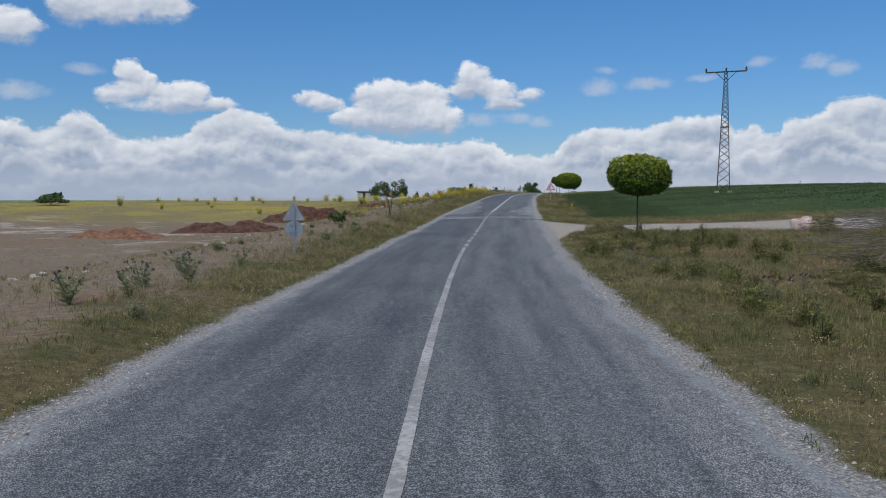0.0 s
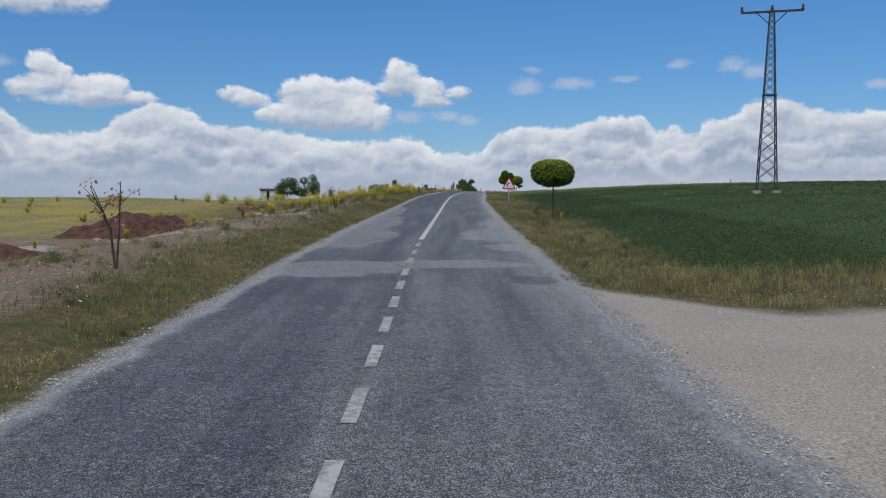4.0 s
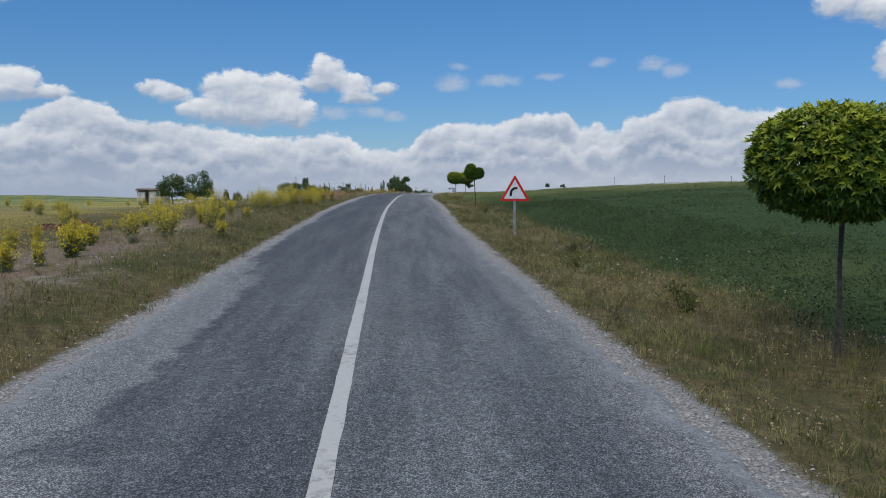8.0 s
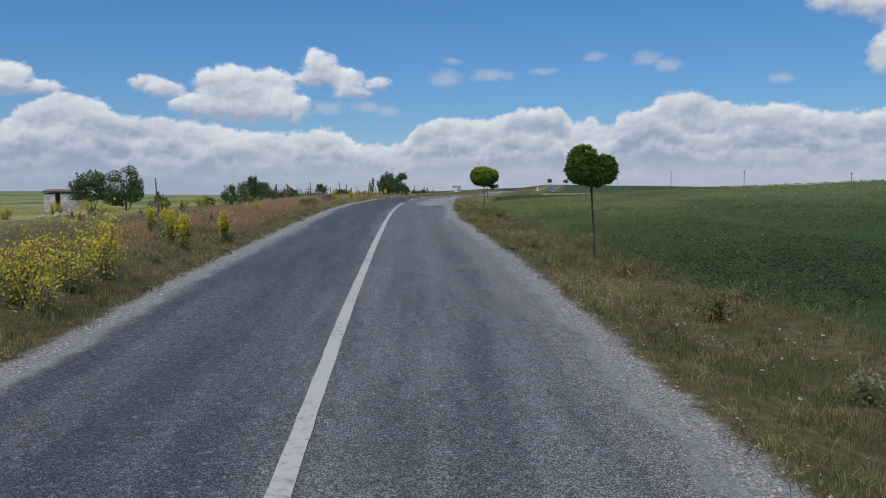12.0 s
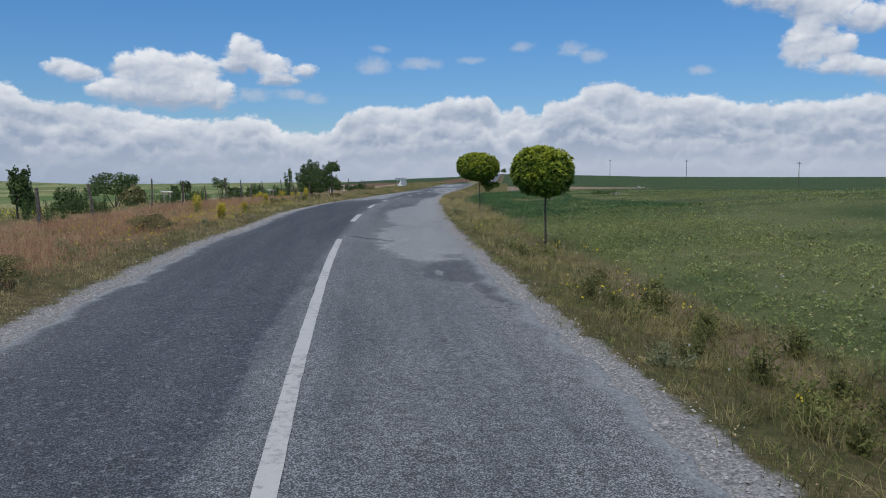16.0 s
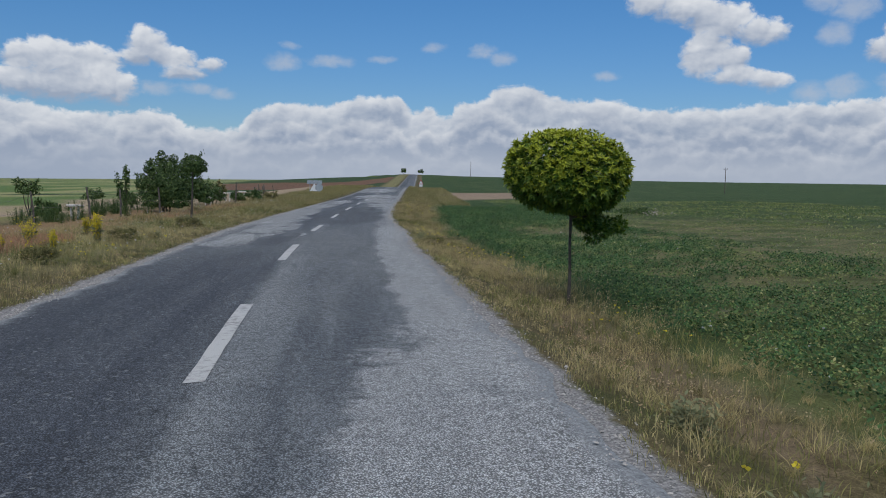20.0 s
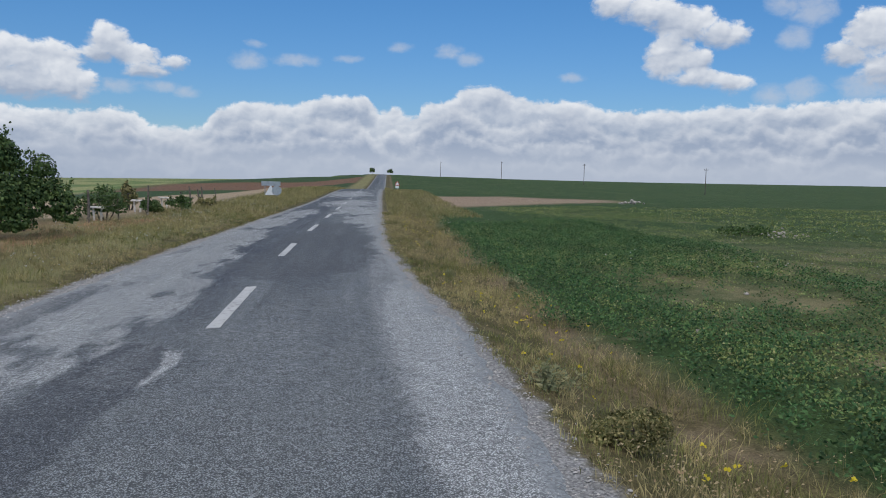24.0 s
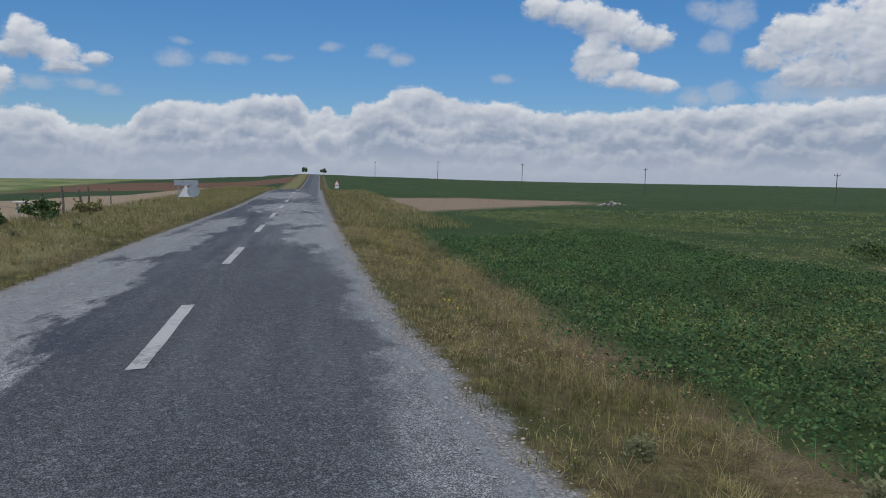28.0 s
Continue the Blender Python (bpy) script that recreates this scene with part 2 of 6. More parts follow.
    sun.data.energy, sun.data.angle, sun.data.color = SUN_STRENGTH, radians(45.0), (1.0, 0.955, 0.88)
    e, a = radians(SUN_ELEVATION), radians(SUN_AZIMUTH)
    toward = Vector((math.sin(a) * math.cos(e), math.cos(a) * math.cos(e), math.sin(e)))
    sun.matrix_world = look(toward * 50, (0, 0, 0))


make_world()

# ---------------------------------------------------------------- lie of the land
CENTRE_Y = [-120, -60, -30, 0, 10, 20, 30, 40, 50, 60, 70, 80, 90, 100, 110, 120, 130, 140, 150, 160, 170, 200, 260, 520, 900, 3200]
CENTRE_X = [-3.2, -1.9, -1.15, -0.37, -0.07, 0.48, 1.38, 2.29, 3.42, 4.57, 5.74, 7.02, 8.39, 9.83, 11.42, 13.31, 15.64, 18.31,
            21.26, 24.60, 28.22, 39.3, 61.9, 160.5, 304.0, 1170.0]
ROAD_Y = [-120, -40, 0, 6, 12, 21, 34, 44, 56, 69, 82, 98, 109, 118, 132, 139, 145, 151, 165, 190, 232, 300, 370, 430, 520, 700, 1200, 3200]
ROAD_Z = [1.2, 0.25, -0.09, -0.10, -0.08, 0.01, 0.27, 0.47, 0.69, 0.95, 1.25, 1.39, 1.52, 1.60, 1.61, 1.56, 1.45, 1.31, 1.18, 1.0, 0.95,
          -1.5, -1.3, -0.5, 0.95, 0.9, -1.5, -14.0]


def smooth_table(xs, ys):
    """A monotone-friendly cubic through the nodes."""
    xs, ys = np.array(xs, float), np.array(ys, float)
    h, d = np.diff(xs), np.diff(ys) / np.diff(xs)
    slope = np.r_[d[0], (d[:-1] * h[1:] + d[1:] * h[:-1]) / (h[:-1] + h[1:]), d[-1]]

    def at(x):
        x = np.clip(np.asarray(x, float), xs[0], xs[-1])
        i = np.clip(np.searchsorted(xs, x) - 1, 0, len(h) - 1)
        t, hh = (x - xs[i]) / h[i], h[i]
        return ((1 + 2 * t) * (1 - t) ** 2 * ys[i] + t * (1 - t) ** 2 * hh * slope[i]
                + t * t * (3 - 2 * t) * ys[i + 1] + t * t * (t - 1) * hh * slope[i + 1])
    return at


centre_x, road_z = smooth_table(CENTRE_Y, CENTRE_X), smooth_table(ROAD_Y, ROAD_Z)


def bend(y):
    """The cosine of the road's heading, to turn offsets along x into offsets across the road."""
    s = (centre_x(np.asarray(y) + 1.0) - centre_x(np.asarray(y) - 1.0)) / 2.0
    return 1.0 / np.sqrt(1.0 + s * s)


def lateral(x, y):
    return (np.asarray(x) - centre_x(y)) * bend(y)


def soft(x, a, b):
    t = np.clip((np.asarray(x, float) - a) / (b - a), 0, 1)
    return t * t * (3 - 2 * t)


# where the gravel ends and the grass begins, on either side
VERGE_Y_RIGHT = [0, 10, 22, 42, 50, 63, 75, 83, 89, 94, 99, 103, 106, 112, 116, 123, 130, 136, 143, 149, 154, 160, 166, 190, 400]
VERGE_RIGHT = [2.72, 2.70, 2.75, 2.66, 2.56, 2.53, 2.50, 2.60, 2.75, 2.72, 2.72, 2.50, 2.60, 2.65, 2.72, 2.76, 2.86, 2.88, 2.78, 2.95, 2.68, 2.48, 2.45, 2.40, 2.50]
VERGE_Y_LEFT = [0, 5, 11, 17, 25, 33, 43, 50, 65, 75, 85, 90, 100, 107, 113, 119, 123, 130, 138, 143, 152, 158, 166, 175, 190, 400]
VERGE_LEFT = [2.85, 2.85, 2.80, 2.58, 2.50, 2.40, 2.47, 2.55, 2.55, 2.55, 2.63, 2.78, 2.90, 2.92, 2.98, 2.95, 2.75, 2.90, 2.60, 2.60, 2.90, 2.80, 2.65, 2.60, 2.45, 2.50]


def verge_rim(y, d):
    """How far beyond the edge of the grass a place lies; negative on the gravel and the road."""
    d = np.asarray(d, float)
    return np.abs(d) - np.where(d > 0, np.interp(y, VERGE_Y_RIGHT, VERGE_RIGHT), np.interp(y, VERGE_Y_LEFT, VERGE_LEFT))


def waves(x, y):
    """Gentle unevenness, a sum of fixed waves."""
    return (np.sin(0.9 * x + 0.31 * y + 1.3) * 0.5 + np.sin(0.37 * x - 0.62 * y + 4.1) * 0.8 + np.sin(1.7 * x + 1.1 * y) * 0.25
            + np.sin(2.6 * y - 1.9 * x + 0.7) * 0.18)


def ground_z(x, y):
    x, y = np.asarray(x, float), np.asarray(y, float)
    d = lateral(x, y)
    z = road_z(y)
    right, left = np.maximum(d, 0), np.maximum(-d, 0)
    # right: a shallow ditch, then the field, which rises to the east in the first half
    near = soft(y, 40, 33)
    rise = 1.85 * soft(y, 30, 45) * (1 - 0.85 * soft(y, 120, 170)) - 0.25 * soft(y, 118, 140)
    zr = -0.03 - 0.22 * soft(right, 2.7, 4.0) * (1 - near) - 0.06 * near * soft(right, 2.8, 5.0)
    zr = zr + rise * (1 - np.exp(-np.maximum(right - 4.5, 0) / 20.0)) + 0.12 * near * soft(right, 5, 30)
    zr = zr - 0.20 * soft(right, 3.0, 4.6) * soft(y, 120, 134) * (1 - soft(y, 144, 158))
    zr = zr - 1.2 * soft(right, 110, 320) - 3.4 * soft(right, 45, 240) * soft(y, 110, 150) - 7.0 * soft(right, 250, 1800) - 0.9 * soft(right, 10, 50) * soft(y, 165, 240)
    # left: a low bank, then a shallow basin, then the open plain
    zl = -0.03 + 0.16 * soft(left, 2.7, 3.9) * (1 - soft(y, 95, 130) * 0.6) - 1.35 * soft(left, 4.0, 17.0)
    zl = zl - 0.8 * soft(left, 7, 16) * (1 - soft(left, 30, 60)) * soft(y, 15, 40) * (1 - soft(y, 82, 104))
    zl = zl + 0.6 * soft(y, 105, 135) * soft(left, 5, 11) * (1 - soft(left, 17, 26))
    zl = zl - 2.0 * soft(left, 40, 150) * soft(y, 170, 400)
    # the land falls away to the north beyond the fields
    zl = zl - 0.006 * np.maximum(y - 250, 0) * soft(left, 60, 200) * (1 - soft(left / np.maximum(y, 1.0), 0.45, 0.62))
    zl = zl - 1.8 * soft(left, 8, 45) * soft(y, 280, 420)
    zl = zl - 1.8 * soft(left, 45, 170) - 8.0 * soft(left, 180, 1700)
    z = z + np.where(d > 0, zr, zl)
    z = z + waves(x, y) * 0.05 * soft(np.abs(d), 3.2, 8.0)
    return z


def at(x, y, dz=0.0):
    return Vector((x, y, float(ground_z(x, y)) + dz))


def beside(y, d):
    """The place at station y and offset d across the road."""
    return float(centre_x(y) + d / bend(y)), float(y)


# ---------------------------------------------------------------- materials
def plain(name, color, rough=0.8, metal=0.0, spread=0.12, scale=6.0, bump=0.15):
    """Painted, rusty or wooden stuff with two scales of variation."""
    mat, k = material(name)
    p = k.pos()
    f = k.m("ADD", k.m("MULTIPLY", k.noise(scale, 5, 0.6, p), 0.7), k.m("MULTIPLY", k.noise(scale * 9, 3, 0.6, p), 0.3))
    lo = tuple(c * (1 - spread * 2) for c in color)
    hi = tuple(min(1.0, c * (1 + spread * 2)) for c in color)
    k.surface(k.mix(k.step(f, 0.3, 0.7), lo, hi), rough, k.bump(f, bump, 0.01), metal)
    return mat


def leafy(name, dark, light, young, translucent=0.35, rough=0.55, upright=0.0, lit_tips=False, pale=None, patchy=0.0, ripe=None):
    """Leaves and blades that differ from one to the next; upright: how far a sward is shaded as one soft sheet."""
    mat, k = material(name)
    geo = k.n("ShaderNodeNewGeometry")
    rnd = geo.outputs["Random Per Island"]
    big = k.noise(0.8, 3, 0.5, k.pos())
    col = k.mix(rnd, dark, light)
    # paleness of young growth, with light and shade of the crown painted in
    if lit_tips:
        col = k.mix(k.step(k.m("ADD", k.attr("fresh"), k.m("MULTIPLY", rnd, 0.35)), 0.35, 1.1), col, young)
    else:
        col = k.mix(k.step(k.m("ADD", rnd, k.m("MULTIPLY", big, 0.8)), 0.95, 1.5), col, young)
    if pale is not None:
        # thin, yellowed stands where the soil is poor
        sep = k.n("ShaderNodeSeparateXYZ")
        k.put(sep.inputs[0], k.pos())
        poor = k.m("MULTIPLY", k.step(k.noise(0.16, 4, 0.6, k.pos()), 0.30, 0.55), k.step(sep.outputs[1], 88.0, 112.0))
        well = k.step(sep.outputs[1], 88.0, 112.0, 0.0, 0.55)
        col = k.mix(well, col, (0.085, 0.155, 0.045))
        col = k.mix(k.m("MULTIPLY", poor, 0.75), col, pale)
        col = k.mix(k.m("MULTIPLY", well, k.step(rnd, 0.90, 0.93)), col, (0.46, 0.40, 0.20))
        col = k.mix(1.0, col, k.step(sep.outputs[1], 85.0, 110.0, 0.82, 1.12), blend="MULTIPLY")
    if ripe is not None:
        # further on the grass stands taller and riper
        sep = k.n("ShaderNodeSeparateXYZ")
        k.put(sep.inputs[0], k.pos())
        col = k.mix(k.m("MULTIPLY", k.step(sep.outputs[1], 92.0, 128.0, 0.0, 0.50), k.step(sep.outputs[1], 160.0, 148.0, 0.45, 1.0)), col, ripe)
    if patchy:
        # richer and poorer tufts a hand's width to a stride across
        tuft = k.m("ADD", k.m("MULTIPLY", k.noise(5.5, 3, 0.6, k.pos()), 0.6), k.m("MULTIPLY", k.noise(1.3, 3, 0.55, k.pos()), 0.4))
        col = k.mix(1.0, col, k.step(tuft, 0.36, 0.62, 1 - patchy, 1 + 0.75 * patchy), blend="MULTIPLY")
    normal = None
    if upright:
        normal = k.v("NORMALIZE", k.v("MULTIPLY_ADD", geo.outputs["Normal"], (1 - upright,) * 3, (0.0, 0.0, upright)))
    k.surface(col, rough, normal, 0.0, 0.25, translucent)
    return mat


def ellipses(k, sta, lat, spots, warp):
    """How deep inside any of a few blots (station, offset, half length, half width) a place lies."""
    comb = k.n("ShaderNodeCombineXYZ")
    k.put(comb.inputs[0], lat)
    k.put(comb.inputs[1], sta)
    v = comb.outputs[0]
    best = -9.0
    for s, d, rs, rd in spots:
        q = k.v("MULTIPLY_ADD", v, (1 / rd, 1 / rs, 0.0), (-d / rd, -s / rs, 0.0))
        best = k.m("MAXIMUM", best, k.m("SUBTRACT", 1.0, k.v("DOT_PRODUCT", q, q)))
    return k.m("ADD", best, warp)


# worn pale patches and fresh dark ones in the asphalt: station, offset, half length, half width
PALE = [(37.6, -1.3, 1.2, 1.5), (38.2, 0.9, 0.7, 1.4), (44.4, -1.55, 3.4, 0.95), (50.5, -1.75, 5.0, 0.80), (58.5, -2.05, 5.5, 0.60), (62.8, -2.1, 2.2, 0.22),
        (45.2, 1.75, 2.6, 0.85), (50.0, 2.1, 3.2, 0.60), (41.4, 2.0, 0.95, 0.55), (75.6, -2.25, 1.1, 0.24),
        (118.5, 1.70, 4.6, 1.05), (127.0, 1.75, 6.5, 0.95), (136.0, 2.35, 6.0, 0.60), (142.0, 2.30, 6.0, 0.55), (148.5, 2.45, 5.0, 0.55)]
PALE_LEFT = [(146.5, -1.60, 3.0, 0.65), (151.5, -1.45, 3.4, 0.85), (157.0, -1.75, 4.0, 0.90), (163.0, -1.85, 4.5, 0.85),
             (170.0, -1.75, 4.0, 0.80), (177.0, -1.40, 4.5, 0.75), (147.5, -0.35, 1.2, 0.30), (171.5, 1.75, 4.5, 0.95), (180.0, 1.2, 5.0, 1.3), (190.0, 0.4, 6.0, 2.0), (210.0, -0.6, 9.0, 2.2)]
FRESH = [(112.9, 2.05, 1.35, 0.72), (111.2, 2.30, 1.2, 0.40), (36.0, 1.95, 0.55, 0.40), (157.6, 0.75, 3.4, 1.55), (162.0, 0.75, 4.0, 1.45), (166.0, 0.65, 3.0, 0.95), (156.0, 0.55, 2.6, 1.50),
         (147.2, -0.55, 1.7, 0.40), (145.2, -0.75, 1.6, 0.50), (140.5, -0.75, 2.0, 0.35)]


def road_material():
    mat, k = material("asphalt")
    p = k.pos()
    sta, lat = k.attr("sta"), k.attr("lat")
    # streaks run with the traffic
    comb = k.n("ShaderNodeCombineXYZ")
    k.put(comb.inputs[0], k.m("MULTIPLY", lat, 2.2))
    k.put(comb.inputs[1], k.m("MULTIPLY", sta, 0.16))
    streak = k.noise(1.0, 6, 0.6, comb.outputs[0])
    cloudy = k.noise(0.55, 5, 0.6, p)
    fine = k.noise(38.0, 3, 0.7, p)
    chips = k.voronoi(85.0, p)
    edge = k.m("MULTIPLY", k.m("SUBTRACT", k.noise(1.5, 6, 0.65, p), 0.5), 3.0)
    base = k.mix(k.step(streak, 0.32, 0.7), (0.100, 0.104, 0.112), (0.195, 0.196, 0.198))
    base = k.mix(k.m("MULTIPLY", k.step(cloudy, 0.45, 0.75), 0.5), base, (0.176, 0.173, 0.168))
    # dark wheel-worn bitumen on the left lane
    tracks = k.m("MULTIPLY", k.step(lat, -2.7, -2.1), k.step(lat, -0.05, -0.5))
    worn = k.m("MAXIMUM", k.step(k.noise(0.35, 5, 0.6, p), 0.35, 0.65, 0.30, 0.80), k.step(sta, 54.0, 70.0, 0.0, 0.85))
    base = k.mix(k.m("MULTIPLY", tracks, k.m("MULTIPLY", worn, k.step(streak, 0.25, 0.6, 1.0, 0.6))), base, (0.062, 0.066, 0.082))
    lane = k.m("MULTIPLY", k.step(lat, 0.1, 0.7), k.m("MULTIPLY", k.step(sta, 80.0, 100.0), k.step(sta, 134.0, 118.0)))
    base = k.mix(k.m("MULTIPLY", lane, k.step(cloudy, 0.3, 0.6, 0.30, 0.60)), base, (0.205, 0.200, 0.194))
    base = k.mix(k.m("MULTIPLY", k.m("MULTIPLY", k.step(sta, 132.0, 142.0, 0.0, 0.6), k.step(sta, 155.0, 147.0)), k.step(cloudy, 0.3, 0.6, 0.5, 1.0)), base, (0.200, 0.196, 0.190))
    # chip seal shows paler towards the edges
    away = k.m("ADD", k.m("ABSOLUTE", lat), k.m("MULTIPLY", edge, 0.22))
    chip = k.mix(cloudy, (0.215, 0.203, 0.200), (0.300, 0.282, 0.274))
    east = k.m("MULTIPLY", k.step(k.m("ADD", lat, k.m("MULTIPLY", edge, 0.10)), 1.72, 1.95), k.step(sta, 88.0, 108.0, 0.58, 0.35))
    base = k.mix(k.m("MAXIMUM", east, k.m("MULTIPLY", k.step(away, 2.0, 2.45), 0.6)), base, chip)
    dust = k.mix(cloudy, (0.330, 0.312, 0.298), (0.450, 0.428, 0.408))
    pale = k.step(ellipses(k, sta, lat, PALE, k.m("MULTIPLY", edge, 0.75)), -0.05, 0.40)
    base = k.mix(k.m("MULTIPLY", pale, k.m("MULTIPLY", k.step(streak, 0.25, 0.6, 1.0, 0.75), k.step(sta, 106.0, 113.0, 0.55, 0.92))), base, dust)
    comb = k.n("ShaderNodeCombineXYZ")
    k.put(comb.inputs[0], k.m("MULTIPLY", lat, 2.0))
    k.put(comb.inputs[1], k.m("MULTIPLY", sta, 0.55))
    smear = k.m("MULTIPLY", k.m("SUBTRACT", k.noise(1.0, 6, 0.62, comb.outputs[0]), 0.5), 4.2)
    pale = k.step(ellipses(k, sta, lat, PALE_LEFT, k.m("MULTIPLY_ADD", edge, 0.25, smear)), -0.10, 0.45)
    base = k.mix(k.m("MULTIPLY", pale, k.step(streak, 0.25, 0.6, 0.80, 0.55)), base, k.mix(cloudy, (0.400, 0.376, 0.350), (0.520, 0.495, 0.470)))
    # the right wheel path beyond the bend is worn to pale stone
    path = k.m("MULTIPLY", k.step(k.m("ADD", lat, k.m("MULTIPLY", edge, 0.09)), 1.70, 1.95), k.m("MULTIPLY", k.step(sta, 120.0, 127.0), k.step(sta, 182.0, 172.0)))
    base = k.mix(k.m("MULTIPLY", path, k.step(smear, -0.8, 0.6, 0.20, 0.44)), base, k.mix(cloudy, (0.345, 0.330, 0.315), (0.430, 0.412, 0.395)))
    # a newer dark strip fills the left lane, with loose chips lying along its seam
    run = k.m("MULTIPLY", k.step(sta, 96.0, 108.0), k.step(sta, 147.0, 138.0))
    seam = k.m("ADD", k.m("ADD", lat, k.m("MULTIPLY", edge, 0.10)), k.step(sta, 108.0, 121.0, 0.42, 0.0))
    base = k.mix(k.m("MULTIPLY", run, k.m("MULTIPLY", k.m("MULTIPLY", k.step(seam, 0.0, 0.1), k.step(seam, 0.7, 0.15)), k.step(cloudy, 0.35, 0.6, 0.15, 0.5))), base, (0.285, 0.280, 0.272))
    dark = k.m("MULTIPLY", k.step(seam, 0.03, -0.10), k.step(k.m("ADD", lat, k.m("MULTIPLY", edge, 0.22)), -2.95, -2.35))
    base = k.mix(k.m("MULTIPLY", run, k.m("MULTIPLY", dark, k.step(streak, 0.3, 0.65, 0.90, 0.55))), base, k.mix(k.step(sta, 112.0, 124.0), (0.084, 0.087, 0.097), (0.060, 0.063, 0.073)))
    fresh = k.step(ellipses(k, sta, lat, FRESH, k.m("MULTIPLY", edge, 0.55)), 0.0, 0.30)
    base = k.mix(k.m("MULTIPLY", fresh, k.step(streak, 0.3, 0.65, 0.92, 0.70)), base, (0.098, 0.098, 0.104))
    # spilt tar
    spill = k.step(ellipses(k, k.m("MULTIPLY_ADD", lat, 1.6, sta), lat, [(119.25, 0.40, 0.16, 0.36), (119.3, 0.92, 0.13, 0.28)], k.m("MULTIPLY", edge, 0.45)), 0.0, 0.3)
    base = k.mix(k.m("MULTIPLY", spill, 0.8), base, (0.070, 0.070, 0.074))
    # potholes where the old surface shows through, and a rusty stain
    hole = k.step(ellipses(k, sta, lat, [(112.8, 1.62, 0.30, 0.07)], k.m("MULTIPLY", edge, 1.6)), 0.0, 0.35)
    base = k.mix(k.m("MULTIPLY", hole, 0.6), base, (0.36, 0.35, 0.33))
    slant = k.m("MULTIPLY_ADD", lat, -1.7, sta)
    stain = k.step(ellipses(k, slant, lat, [(45.34, -1.14, 0.20, 0.29)], k.m("MULTIPLY", edge, 0.40)), 0.0, 0.35)
    base = k.mix(k.m("MULTIPLY", stain, 0.85), base, (0.125, 0.100, 0.078))
    cracks = k.step(k.voronoi(0.9, k.v("ADD", p, k.v("SCALE", k.noise(1.2, 4, 0.6, p, out=1), None)), feature="DISTANCE_TO_EDGE"), 0.0, 0.012, 1.0, 0.0)
    cracks = k.m("MULTIPLY", cracks, k.step(k.noise(0.21, 2, 0.5, p), 0.52, 0.62))
    base = k.mix(k.m("MULTIPLY", cracks, 0.6), base, (0.03, 0.03, 0.03))
    stones = k.step(k.m("ADD", k.m("MULTIPLY", chips, 0.9), k.m("MULTIPLY", fine, 0.6)), 0.35, 0.9, 1.95, 0.38)
    rough_mid = k.noise(13.0, 4, 0.75, p)
    stones = k.m("MULTIPLY", stones, k.step(rough_mid, 0.25, 0.75, 0.70, 1.30))
    spots = k.step(k.voronoi(42.0, p, out="Color"), 0.80, 0.92, 0.0, 0.30)
    col = k.mix(1.0, base, stones, blend="MULTIPLY")
    col = k.mix(spots, col, (0.42, 0.40, 0.38))
    # the lip crumbles into loose stone
    loose = k.mix(k.voronoi(58.0, p, out="Color"), (0.126, 0.124, 0.124), (0.335, 0.328, 0.322))
    col = k.mix(k.step(k.m("ADD", k.attr("lip"), k.m("MULTIPLY", edge, 0.16)), 0.22, 0.02), col, loose)
    col = k.mix(1.0, col, (0.925, 1.0, 1.055), blend="MULTIPLY")
    h = k.m("ADD", k.m("MULTIPLY", chips, -0.6), k.m("MULTIPLY", fine, 0.5))
    k.surface(col, k.m("MULTIPLY_ADD", fine, 0.2, 0.72), k.bump(h, 0.55, 0.012), 0.0, 0.3)
    return mat


def paint_material(name="road_paint", clean=(0.45, 0.45, 0.44), bare=(0.20, 0.197, 0.195), lo=0.56):
    mat, k = material(name)
    p = k.pos()
    worn = k.step(k.m("ADD", k.m("MULTIPLY", k.noise(14.0, 5, 0.7, p), 0.75), k.m("MULTIPLY", k.noise(1.1, 3, 0.5, p), 0.4)), lo, lo + 0.19)
    chips = k.voronoi(85.0, p)
    col = k.mix(k.m("MULTIPLY", worn, 0.8), clean, bare)
    k.surface(col, 0.7, k.bump(k.m("MULTIPLY", chips, -1.0), 0.4, 0.008), 0.0, 0.3)
    return mat


